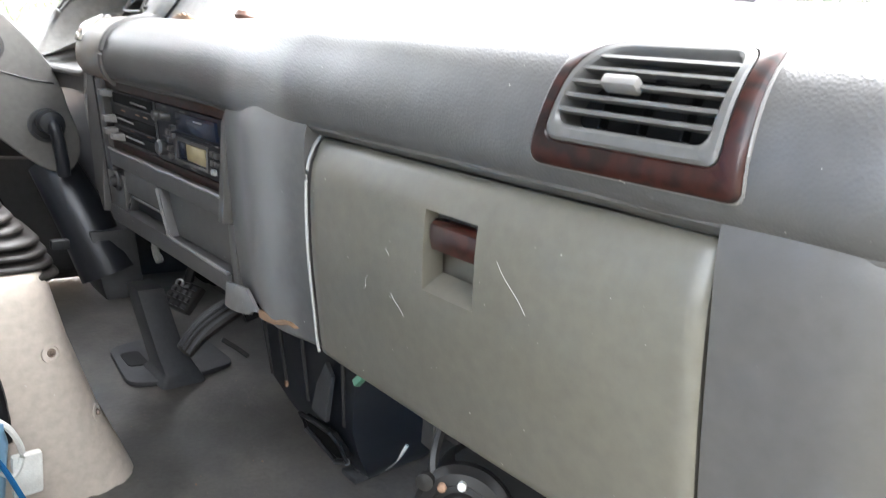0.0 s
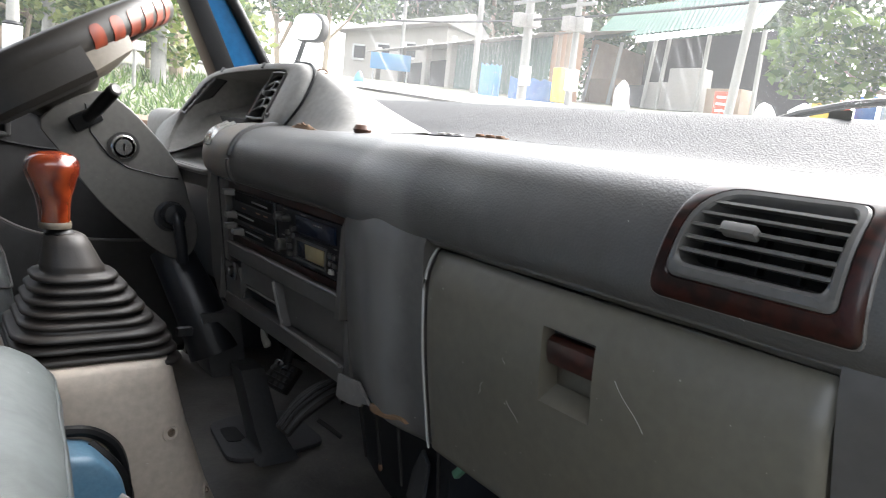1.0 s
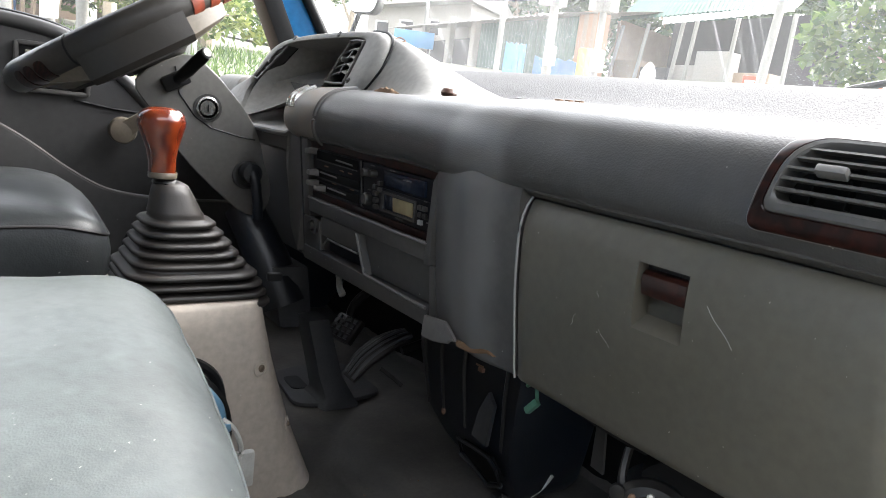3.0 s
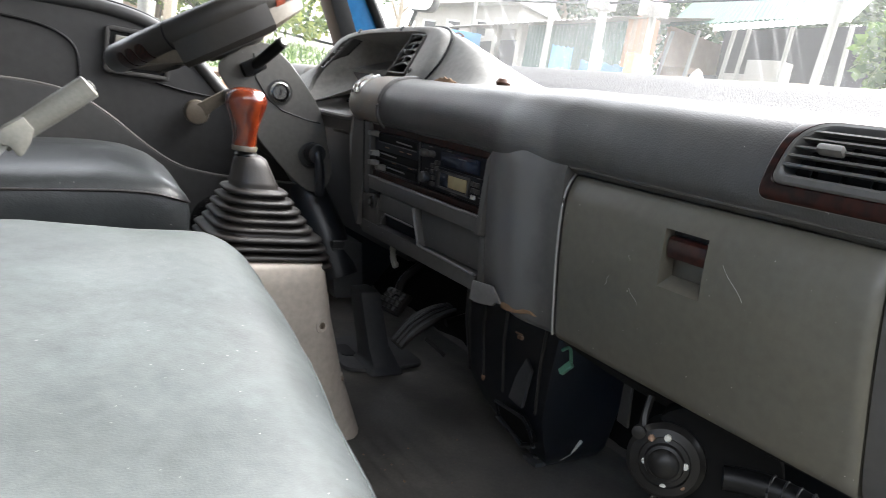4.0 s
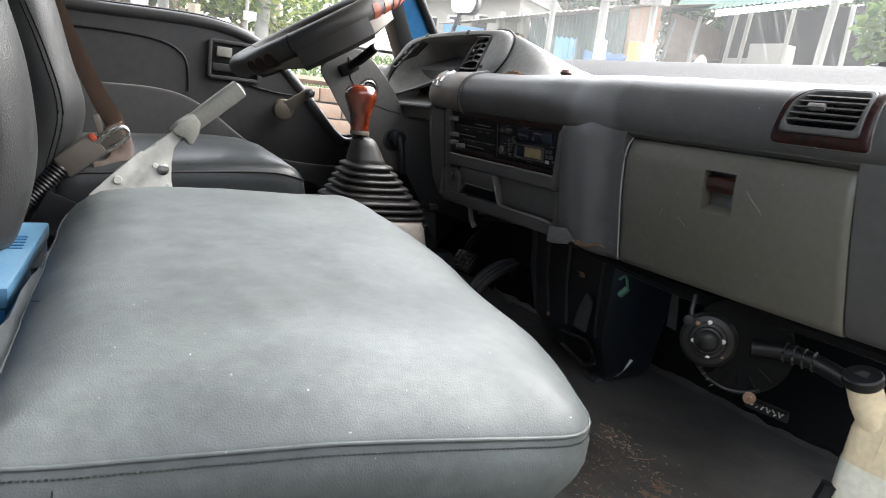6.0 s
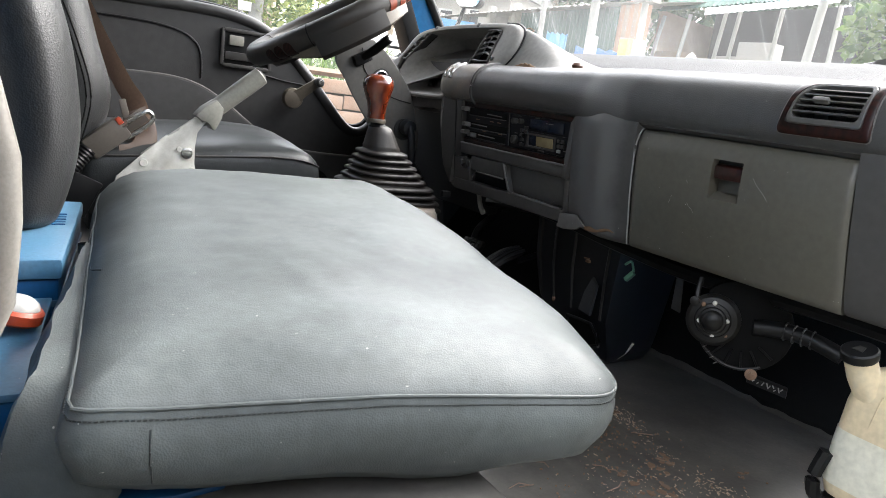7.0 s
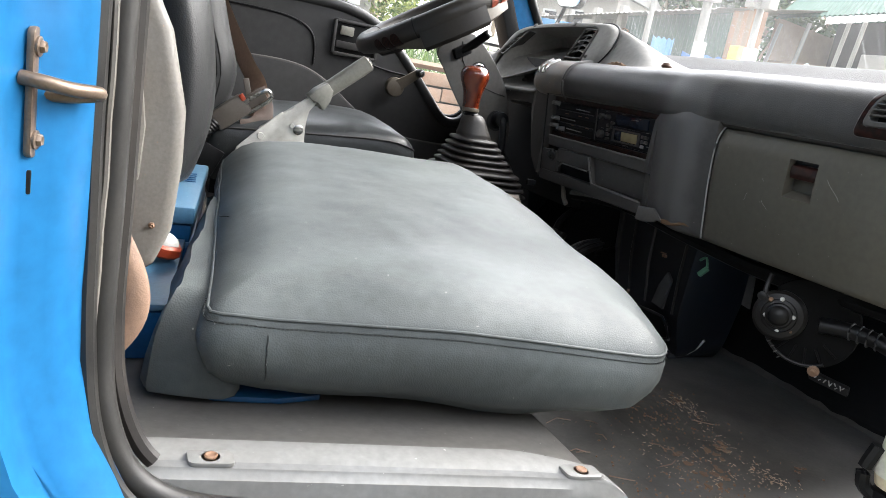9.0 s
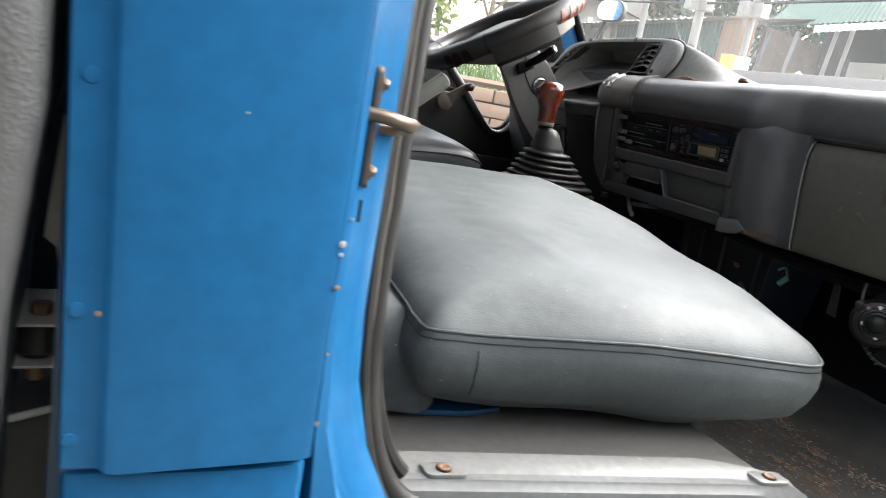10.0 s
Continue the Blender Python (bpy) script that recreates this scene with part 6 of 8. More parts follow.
buckle = group_of("seat_belt_buckle", "grey seat belt buckle on a ribbed sleeve", "seat belt buckle")
bd = Vector((0.145, 0, 0.085)).normalized()
sleeve = []
for k in range(61):
    f = k / 60
    sleeve.append(Vector((-0.53 + 0.125 * f, 1.09 + 0.03 * f, 1.02 + 0.115 * f - 0.012 * math.sin(math.pi * f))))
part("ribbed_sleeve", tube(sleeve, [0.0145 + 0.0016 * (k % 2) for k in range(61)], 12), M_BLACK, buckle, "black ribbed plastic sleeve")
part("buckle_body", moved(box(0, 0, 0, 0.078, 0.026, 0.043, 0.007), Matrix.Translation((-0.376, 1.125, 1.157)) @ pose(0, 0, 0, 0, -40, 0)), M_BUCKLE, buckle)
part("release_tab", moved(box(0.036, -0.012, 0.014, 0.01, 0.006, 0.014, 0.002), Matrix.Translation((-0.376, 1.125, 1.157)) @ pose(0, 0, 0, 0, -40, 0)), M_ORANGE, buckle, "orange red release tab")
tongue = group_of("seat_belt", "worn brown seat belt webbing with metal tongue", "seat belt")
part("webbing", tube(spline([(-0.6, 1.64, 1.95), (-0.46, 1.56, 1.6), (-0.415, 1.5, 1.475), (-0.375, 1.38, 1.36), (-0.335, 1.24, 1.255), (-0.315, 1.19, 1.215), (-0.318, 1.17, 1.175), (-0.34, 1.165, 1.135)], 6), 0.022, 10, flat=0.13, up=(0.5, 0.75, 0.2)), M_WEB, tongue)
part("tongue_frame", tube(spline([(-0.357, 1.118, 1.172), (-0.338, 1.113, 1.193), (-0.312, 1.11, 1.212), (-0.3, 1.111, 1.204), (-0.304, 1.113, 1.192), (-0.328, 1.117, 1.17), (-0.346, 1.12, 1.158), (-0.356, 1.12, 1.162)], 4, closed=True), 0.0042, 8, closed=True), M_CHROME, tongue, "dull metal tongue frame")
part("tongue_plate", joined(moved(box(0, 0, 0, 0.05, 0.004, 0.026, 0.001), Matrix.Translation((-0.332, 1.122, 1.19)) @ pose(0, 0, 0, 0, -40, 0)), moved(box(0, 0, 0, 0.012, 0.004, 0.05, 0.002), Matrix.Translation((-0.345, 1.13, 1.205)) @ pose(0, 0, 0, 0, -15, 0))), M_BUCKLE, tongue)
part("belt_loop", tube(spline([(-0.318, 1.175, 1.21), (-0.303, 1.165, 1.175), (-0.305, 1.15, 1.15), (-0.325, 1.14, 1.13), (-0.352, 1.135, 1.125)], 5), 0.02, 10, flat=0.2, up=(0, 1, 0)), M_WEBDK, tongue)
part("anchor", moved(box(0, 0, 0, 0.05, 0.01, 0.07, 0.004), Matrix.Translation((-0.42, 1.095, 1.055)) @ pose(0, 0, 0, 0, 25, 0)), M_BLACK, tongue, "dark anchor plate")

# ---- gear lever console ----
console = group_of("gear_console", "beige plastic gear lever console with screw heads", "gear console")


def rect_ring(x0, x1, y0, y1, r, z, n=5):
    return [(a, b, z) for a, b in rounded(x0, x1, y0, y1, r, n)]


part("console_body", loft([rect_ring(-0.02, 0.305, 0.842, 1.09, 0.06, 0.798), rect_ring(-0.01, 0.292, 0.846, 1.085, 0.06, 0.83), rect_ring(0.0, 0.262, 0.852, 1.08, 0.055, 0.9), rect_ring(0.015, 0.228, 0.857, 1.075, 0.045, 1.0), rect_ring(0.022, 0.212, 0.86, 1.072, 0.04, 1.06), rect_ring(0.025, 0.206, 0.862, 1.07, 0.038, 1.085), rect_ring(0.032, 0.2, 0.868, 1.064, 0.034, 1.092)]), M_BEIGE, console, "", 50)
for x, y, z, nx, ny in ((0.2, 0.8605, 0.997, 0.38, -0.93), (0.254, 0.8785, 0.896, 0.85, -0.52)):
    part("screw_cup", turned([(0.012, -0.004), (0.012, 0.0012), (0.0085, 0.002), (0.0078, 0.0004)], 20, aim((x, y, z), (nx, ny, 0.2))), M_BEIGE, console)
    screw((x, y, z), (nx, ny, 0.2), M_WORNSTEEL, console, 0.0036)
boot = group_of("gear_lever", "gear lever with lacquered red wooden knob and black rubber bellows", "gear lever")
prof = []
zs_b, widths = [], []
levels = [(1.078, 0.1)]
for k, wk in enumerate((0.106, 0.105, 0.103, 0.1, 0.088, 0.081, 0.074, 0.066, 0.058)):
    z0 = 1.081 + 0.0128 * k
    levels += [(z0, wk - 0.004), (z0 + 0.002, wk), (z0 + 0.0048, wk + 0.0005), (z0 + 0.0075, wk - 0.003), (z0 + 0.0085, wk - 0.014), (z0 + 0.0115, wk - 0.016)]
levels += [(1.199, 0.043), (1.203, 0.0405), (1.225, 0.033), (1.236, 0.028), (1.24, 0.02)]
rings = []
for z, w in levels:
    f = (z - 1.078) / 0.16
    cx, cy = 0.128 - 0.036 * f, 0.966 - 0.008 * f
    w *= 0.9 - 0.08 * f
    rr = w * (0.35 + 0.63 * f)
    rings.append([(cx + a, cy + b, z + 0.002 * noise.noise(Vector((a * 14, b * 14, z * 9)))) for a, b in rounded(-w * (1.0), w, -w * 0.98, w * 0.98, min(rr, w * 0.97), 6)])
part("bellows", loft(rings), M_RUBBER, boot, "ribbed black rubber bellows", 75)
part("bellows_split", box(0.219, 0.885, 1.122, 0.02, 0.012, 0.012, 0.003), M_BLACK, boot, "dark split in the bellows")
part("shaft", tube([(0.088, 0.958, 1.23), (0.082, 0.957, 1.26)], 0.0075, 10), M_CHROME, boot)
part("frayed_collar", rough_up(turned([(0.016, 0), (0.0175, 0.003), (0.013, 0.008), (0.009, 0.01)], 14, Matrix.Translation((0.086, 0.958, 1.236))), 0.003, 150), M_BLACK, boot, "frayed collar at the lever")
knob = part("knob", turned([(0.0155, 0), (0.016, 0.004), (0.0165, 0.02), (0.0185, 0.034), (0.0235, 0.05), (0.0275, 0.062), (0.0285, 0.07), (0.0265, 0.079), (0.021, 0.085), (0.012, 0.088), (0.001, 0.089)], 28, Matrix.Translation((0.081, 0.957, 1.249)) @ pose(0, 0, 0, 0, -3, 0) @ Matrix.Diagonal((1.07, 1.07, 1.0, 1))), M_REDWOOD, boot, "lacquered red brown wooden knob")
part("knob_collar", turned([(0.0165, 0), (0.0172, 0.002), (0.0172, 0.006), (0.0165, 0.008)], 24, Matrix.Translation((0.0815, 0.957, 1.245)) @ Matrix.Diagonal((1.07, 1.07, 1.0, 1))), M_TAN, knob, "brass coloured collar")

engine = group_of("engine_cover_bracket", "chalky blue metal bracket with clips and wires beside the console", "engine bracket")
part("metal_box", rough_up(prism([(-0.1, 0.82), (0.1, 0.82), (0.135, 0.86), (0.14, 0.93), (0.128, 0.985), (0.1, 1.015), (0.06, 1.022), (-0.1, 1.022)], "y", 0.79, 0.852, 0.01, 3), 0.002, 25), M_BLUE_BOX, engine)
part("metal_fold", box(0.05, 0.787, 0.955, 0.17, 0.01, 0.012, 0.004), M_BLUE_BOX, engine)
part("gasket", tube(spline([(0.06, 0.846, 1.028), (0.1, 0.845, 1.024), (0.13, 0.845, 1.0), (0.142, 0.845, 0.96), (0.146, 0.845, 0.91)], 5), 0.007, 8), M_BLACK, engine, "black rubber edging")
part("hose", tube(spline([(0.1, 0.84, 1.01), (0.125, 0.825, 0.985), (0.138, 0.82, 0.955), (0.14, 0.815, 0.92)], 5), 0.008, 8), M_BLACK, engine)
part("clip", tube(spline([(0.125, 0.79, 0.965), (0.14, 0.785, 0.95), (0.15, 0.785, 0.92), (0.142, 0.785, 0.895), (0.13, 0.79, 0.9)], 5), 0.0035, 6), M_STEEL, engine, "bent wire clip")
part("clip_plate", box(0.155, 0.79, 0.89, 0.03, 0.012, 0.05, 0.004), M_STEEL, engine)
part("wire", tube(spline([(0.08, 0.785, 0.95), (0.12, 0.78, 0.93), (0.15, 0.785, 0.86), (0.17, 0.79, 0.81)], 5), 0.003, 6), M_BLUE, engine, "blue wire")

# ---- steering ----
WC = Vector((0.108, 1.272, 1.452))
WA = Vector((0.536, 0, -0.844))          # down the column
WU = Vector((0.844, 0, 0.536))           # up the wheel plane, towards the windscreen
WY = Vector((0.045, 0.9958, -0.071)).normalized()
WY = (WY - WU.normalized() * WY.dot(WU.normalized())).normalized()
wheel = group_of("steering_wheel", "steering wheel with dark wrapped rim and red wood inlays", "steering wheel")
WN = WY.cross(WU).normalized()
if WN.dot(WA) < 0:
    WN = -WN
ring_pt = lambda a, r, s=0.0: WC + WU * (r * math.cos(a)) + WY * (r * math.sin(a)) + WN * s


def rim_arc(a0, a1, grow, n, squash=1.08):
    rings = []
    for k in range(n + 1):
        a = a0 + (a1 - a0) * k / n
        rings.append([ring_pt(a, 0.194 + (0.0225 + grow) * math.cos(t), (0.0225 + grow) * squash * math.sin(t)) for t in [2 * math.pi * j / 14 for j in range(14)]])
    return rings


r0 = rim_arc(0, 2 * math.pi, 0, 72)
rim = part("rim", loft(r0, cap=False), M_WHEEL, wheel, "dark brown grey wrapped rim")
def inlay(a0, a1, t0, t1):
    """A patch let into the outer side of the rim, its corners rounded at one end."""
    rings = []
    for k in range(9):
        f = k / 8
        a = a0 + (a1 - a0) * f
        top = t0 + (t1 - t0) * 0.16 * (2 * f - 1) ** 4
        ts = [top + (t1 - top) * j / 10 for j in range(11)]
        ring = [ring_pt(a, 0.194 + (0.0225 + g) * math.cos(t), (0.0225 + g) * 1.08 * math.sin(t)) for g, line in ((0.0008, ts), (-0.003, ts[::-1])) for t in line]
        rings.append(ring)
    return loft(rings)


for sgn in (1, -1):
    for a in (0.6, 0.745, 0.89, 1.035, 1.18, 1.33, 2.5, 2.62, 2.74):
        part("inlay", inlay(sgn * (a - (0.045 if a < 2 else 0.05)), sgn * (a + (0.045 if a < 2 else 0.05)), -0.3, 2.0), M_INLAY if a < 2 else M_BURL, rim, "red wood inlay segment")
for a in (2.25, -2.25):
    part("wrap_joint", loft(rim_arc(a - 0.006, a + 0.006, 0.0008, 2)), M_BLACK, rim)
hub = part("hub", loft([[WC + WU * a + WY * b + WA * s for a, b in rounded(-w, w, -h, h, min(w, h) * 0.5, 5)] for s, w, h in ((-0.005, 0.05, 0.07), (0.0, 0.062, 0.085), (0.03, 0.066, 0.088), (0.05, 0.06, 0.075), (0.068, 0.045, 0.05))]), M_WHEEL, wheel, "dark grey hub pad")
def rim_block(a0, a1, sect_at, n=10):
    """A block that hangs below the rim between two angles; sect_at(f) gives (radius, depth) pairs."""
    return loft([[ring_pt(a0 + (a1 - a0) * k / n, r, s) for r, s in sect_at(k / n)] for k in range(n + 1)])


for sgn in (1, -1):
    part("spoke_cover", soften(rim_block(sgn * 1.46, sgn * 2.22, lambda f: [(0.2145, 0.002), (0.2135, 0.045), (0.206, 0.054), (0.15, 0.058), (0.12, 0.05), (0.12, 0.01), (0.19, 0.0)]), 0.0), M_WHEEL, wheel, "dark cover below the rim")
    part("spoke", rim_block(sgn * 1.455, sgn * 1.1, lambda f: [(0.205, 0.012), (0.204 - 0.004 * f, 0.046 - 0.006 * f), (0.196 - 0.01 * f, 0.052 - 0.008 * f), (0.14 - 0.02 * f, 0.056), (0.115 - 0.03 * f, 0.045), (0.12 - 0.03 * f, 0.012)]), M_TAN, wheel, "worn brown spoke end")
    part("spoke", rim_block(sgn * 2.225, sgn * 2.6, lambda f: [(0.205, 0.012), (0.204 - 0.003 * f, 0.044 - 0.02 * f), (0.196 - 0.006 * f, 0.05 - 0.022 * f), (0.13, 0.05 - 0.01 * f), (0.1, 0.04), (0.11, 0.012)]), M_TAN, wheel, "worn brown spoke end")
    p0, p1 = ring_pt(sgn * 1.75, 0.05, 0.03), ring_pt(sgn * 1.75, 0.14, 0.03)
    part("spoke_arm", soften(loft([[p + WU * w + WN * h for w, h in ((-0.045, -0.014), (0.045, -0.014), (0.045, 0.02), (-0.045, 0.02))] for p in (p0, p1)]), 0.006), M_WHEEL, wheel)

column = group_of("steering_column", "grey steering column cover with ignition lock", "steering column")
ca = lambda s, u, y: WC + WA * s + WU * u + Vector((0, y - WC.y, 0))
side = [(0.066, -0.055), (0.064, 0.034), (0.1, 0.062), (0.16, 0.078), (0.215, 0.085), (0.258, 0.08), (0.285, 0.072), (0.335, 0.06), (0.364, 0.036), (0.368, 0.012), (0.34, -0.014), (0.25, -0.043), (0.19, -0.054), (0.12, -0.058)]
prof_c = [(v.x, v.y) for v in spline([Vector((a, b, 0)) for a, b in side], 3, closed=True)]
cover = part("cover", soften(loft([[ca(s, u if u > 0 else u * (1 - narrow), y) for s, u in prof_c] for y, narrow in ((1.213, 0.0), (1.25, 0.25), (1.332, 0.9))]), 0.01, 3), M_COLUMN, column, "", 50)
part("cover_joint", tube([ca(s, u, 1.2125) for s, u in ((0.075, 0.012), (0.115, -0.004), (0.16, 0.0), (0.19, 0.015), (0.225, 0.05), (0.245, 0.074))], 0.0014, 5), M_BLACK, cover)
lock = part("ignition_lock", joined(turned([(0.0195, 0), (0.0195, 0.003), (0.0165, 0.0045), (0.0165, 0.002)], 28, aim(ca(0.158, 0.026, 1.2125), (0, -1, 0))), turned([(0.013, 0), (0.013, 0.002), (0.0125, 0.0026), (0.001, 0.0026)], 24, aim(ca(0.158, 0.026, 1.2125), (0, -1, 0)))), M_CHROME, column, "round metal ignition lock")
part("key_slot", box(*ca(0.158, 0.026, 1.2095), 0.0025, 0.002, 0.011), M_BLACK, lock)
part("lock_ring", turned([(0.024, 0), (0.024, 0.0015), (0.0195, 0.002)], 28, aim(ca(0.158, 0.026, 1.2125), (0, -1, 0))), M_DARK, lock)
part("stalk_boot", moved(box(0, 0, 0, 0.045, 0.02, 0.026, 0.006), Matrix.Translation(ca(0.095, 0.0, 1.21)) @ pose(0, 0, 0, 0, -30, 0)), M_BLACK, column)
part("stalk", tube([ca(0.095, 0.0, 1.21), ca(0.083, 0.02, 1.17), ca(0.068, 0.045, 1.135)], [0.0085, 0.0105, 0.0105], 12), M_BLACK, column, "black indicator stalk")
part("stalk_end", turned([(0.0095, 0), (0.0095, 0.004), (0.007, 0.006), (0.001, 0.0055)], 16, aim(ca(0.068, 0.045, 1.135), (0.3, -0.8, 0.45))), M_DARK, column)
part("lever_socket", turned([(0.026, 0), (0.026, 0.003), (0.021, 0.004), (0.02, -0.004)], 24, aim(ca(0.292, 0.03, 1.211), (0, -1, 0))), M_RECESS, column, "dark round lever socket")
part("tilt_lever", tube(spline([ca(0.287, 0.034, 1.212), ca(0.283, 0.036, 1.19), ca(0.3, 0.03, 1.178), ca(0.335, 0.016, 1.178), ca(0.362, 0.004, 1.182)], 5), 0.0095, 10), M_NAVY, column, "dark tilt lever")
part("lever_head", moved(turned([(0.018, -0.01), (0.019, 0), (0.017, 0.012), (0.001, 0.016)], 18), aim(ca(0.287, 0.034, 1.192), (0, -1, 0))), M_NAVY, column)
low_end = Vector((0.43, 1.13, 0.83))
part("lower_tube", tube([ca(0.36, 0.01, 1.27), Vector((0.345, 1.215, 1.06)), Vector((0.37, 1.185, 0.98))], [0.036, 0.042, 0.044], 16), M_NAVY, column, "blue grey lower column tube")
part("lower_cover", soften(loft([[(cx + a, cy + b, z) for a, b in ((-h, -w), (h, -w), (h, w), (-h, w))] for cx, cy, z, h, w in ((0.37, 1.21, 1.06, 0.036, 0.045), (0.386, 1.205, 0.96, 0.034, 0.045), (0.388, 1.2, 0.94, 0.03, 0.04))]), 0.008), M_SLATE, column)
part("foot_bracket", soften(loft([[(cx + a, cy + b, z) for a, b in ((-h, -w), (h, -w), (h, w), (-h, w))] for cx, cy, z, h, w in ((0.41, 1.14, 0.97, 0.022, 0.03), (0.438, 1.125, 0.86, 0.024, 0.032), (0.455, 1.12, 0.82, 0.03, 0.04), (0.45, 1.115, 0.806, 0.04, 0.055))]), 0.006), M_SLATE, column)
part("base_plate", prism([(v.x, v.y) for v in round_poly([Vector((0.39, 1.26)), Vector((0.372, 1.105)), Vector((0.44, 1.08)), Vector((0.56, 1.1)), Vector((0.56, 1.26)), Vector((0.46, 1.28))], [0.025] * 6, 4)], "z", 0.803, 0.812, 0.003), M_SLATE, column, "dusty floor flange of the column")
part("base_slot", prism([(v.x, v.y) for v in round_poly([Vector((0.398, 1.225)), Vector((0.394, 1.165)), Vector((0.428, 1.16)), Vector((0.43, 1.225))], [0.012] * 4, 4)], "z", 0.812, 0.8135), M_BLACK, column)

# ---- below the dash ----
brake_pedal = group_of("brake_pedal", "worn ribbed rubber brake pedal", "pedal")
pm = Matrix.Translation((0.462, 1.1, 0.952)) @ pose(0, 0, 0, 0, -50, 12)
part("pedal_pad", moved(box(0, 0, 0, 0.052, 0.066, 0.014, 0.005), pm), M_RUBBER, brake_pedal)
for k in range(4):
    for j in range(4):
        part("tread", moved(box(-0.017 + 0.0115 * k, -0.022 + 0.015 * j, 0.009, 0.007, 0.009, 0.005), pm), M_SLATE if (k + j) % 3 == 0 else M_DARK, brake_pedal)
part("pedal_arm", tube(spline([(0.468, 1.1, 0.955), (0.476, 1.1, 1.0), (0.53, 1.095, 1.06), (0.58, 1.09, 1.2)], 5), 0.009, 8), M_BLACK, brake_pedal)
gas = group_of("accelerator_pedal", "curved worn rubber accelerator pedal", "pedal")
gp = spline([(0.42, 0.998, 0.9), (0.442, 0.995, 0.93), (0.47, 0.99, 0.953), (0.497, 0.986, 0.967), (0.522, 0.982, 0.975)], 5)
part("pedal_pad", tube(gp, [0.015 + 0.012 * math.sin(math.pi * (0.12 + 0.8 * k / 20)) for k in range(21)], 12, flat=0.6, up=(-0.55, 0, 0.83)), M_RUBBER, gas)
part("worn_edge", tube([(p.x - 0.003, p.y - 0.021, p.z + 0.006) for p in gp], 0.004, 6), M_SLATE, gas, "scuffed grey pedal edge")
for k in range(3):
    part("pedal_rib", tube([(p.x - 0.009, p.y - 0.016 + 0.009 * k, p.z + 0.0135 - 0.002 * abs(k - 1)) for p in gp], 0.0022, 5), M_SLATE, gas)
part("pedal_rod", tube([(0.475, 0.985, 0.915), (0.495, 0.975, 0.9), (0.512, 0.965, 0.885)], 0.004, 8), M_DARK, gas)
part("pedal_arm", tube([(0.5, 0.96, 0.955), (0.58, 0.95, 0.98), (0.66, 0.95, 1.1)], 0.008, 8), M_BLACK, gas)

duct = group_of("heater_duct", "black moulded heater duct standing on the floor", "heater duct")
part("duct_body", soften(loft([[(xf, y0, z), (xf, y1, z), (0.66, y1 + 0.01, z), (0.66, y0, z)] for xf, y0, y1, z in ((0.545, 0.672, 0.715, 0.806), (0.525, 0.655, 0.77, 0.832), (0.505, 0.648, 0.815, 0.866), (0.486, 0.642, 0.852, 0.91), (0.474, 0.63, 0.872, 1.0), (0.464, 0.612, 0.885, 1.2))]), 0.008), M_NAVY, duct)
# solid black plug in place of the outlet's dark inside
part("duct_outlet", soften(loft([[(0.482, 0.668, 0.902), (0.482, 0.735, 0.898), (0.5, 0.742, 0.87), (0.512, 0.69, 0.846), (0.508, 0.662, 0.86)], [(0.47, 0.668, 0.902), (0.47, 0.735, 0.898), (0.488, 0.742, 0.87), (0.5, 0.69, 0.846), (0.496, 0.662, 0.86)]]), 0.002), M_VOID, duct, "outlet filled with a black plug for its inner shade")
part("outlet_rim", tube([(0.469, 0.667, 0.904), (0.469, 0.7, 0.903), (0.469, 0.737, 0.9), (0.486, 0.745, 0.87), (0.498, 0.69, 0.843), (0.494, 0.66, 0.858), (0.482, 0.662, 0.885)], 0.0032, 6, closed=True), M_BLACK, duct)
part("outlet_lip", tube([(0.486, 0.748, 0.868), (0.497, 0.72, 0.853), (0.5, 0.69, 0.84), (0.496, 0.66, 0.856)], 0.0042, 6), M_SLATE, duct, "dusty lip of the outlet")
part("duct_flap", soften(prism([(0.668, 0.92), (0.702, 0.924), (0.694, 0.965), (0.678, 1.0), (0.662, 0.985)], "x", 0.462, 0.469, 0.002), 0), M_SLATE, duct, "flat dusty flap")
part("duct_foot", joined(moved(box(0, 0, 0, 0.045, 0.034, 0.008, 0.002), Matrix.Translation((0.545, 0.69, 0.809))), turned([(0.008, 0), (0.008, 0.004), (0.001, 0.006)], 8, Matrix.Translation((0.54, 0.69, 0.813)))), M_SLATE, duct, "small steel foot with bolt")
part("duct_rod", tube(spline([(0.56, 0.674, 0.812), (0.572, 0.664, 0.822), (0.582, 0.655, 0.838), (0.589, 0.648, 0.858)], 4), 0.003, 6), M_STEEL, duct)
for yy, y2 in ((0.66, 0.648), (0.745, 0.752), (0.8, 0.815), (0.842, 0.864)):
    part("duct_ridge", tube([(0.487, yy, 0.912), (0.473, (yy + y2) / 2, 1.0), (0.4655, y2, 1.17)], 0.0036, 6), M_DARK, duct)
part("rust_spot", rough_up(turned([(0.006, 0), (0.004, 0.0015), (0.001, 0.002)], 10, aim((0.484, 0.8, 0.914), (-1, 0, 0.1))), 0.001, 200), M_RUST, duct)
part("duct_clip", joined(tube([(0.452, 0.7, 1.035), (0.452, 0.685, 1.036)], 0.0016, 5), box(0.454, 0.69, 1.03, 0.006, 0.01, 0.006, 0.001)), M_RUST, duct)
plug = group_of("wire_connector", "pale green wire connector hanging from the loom", "connector")
part("connector_body", moved(box(0, 0, 0, 0.008, 0.009, 0.022, 0.002), Matrix.Translation((0.422, 0.552, 1.04)) @ pose(0, 0, 0, 35, 15, 0)), M_GREENP, plug)
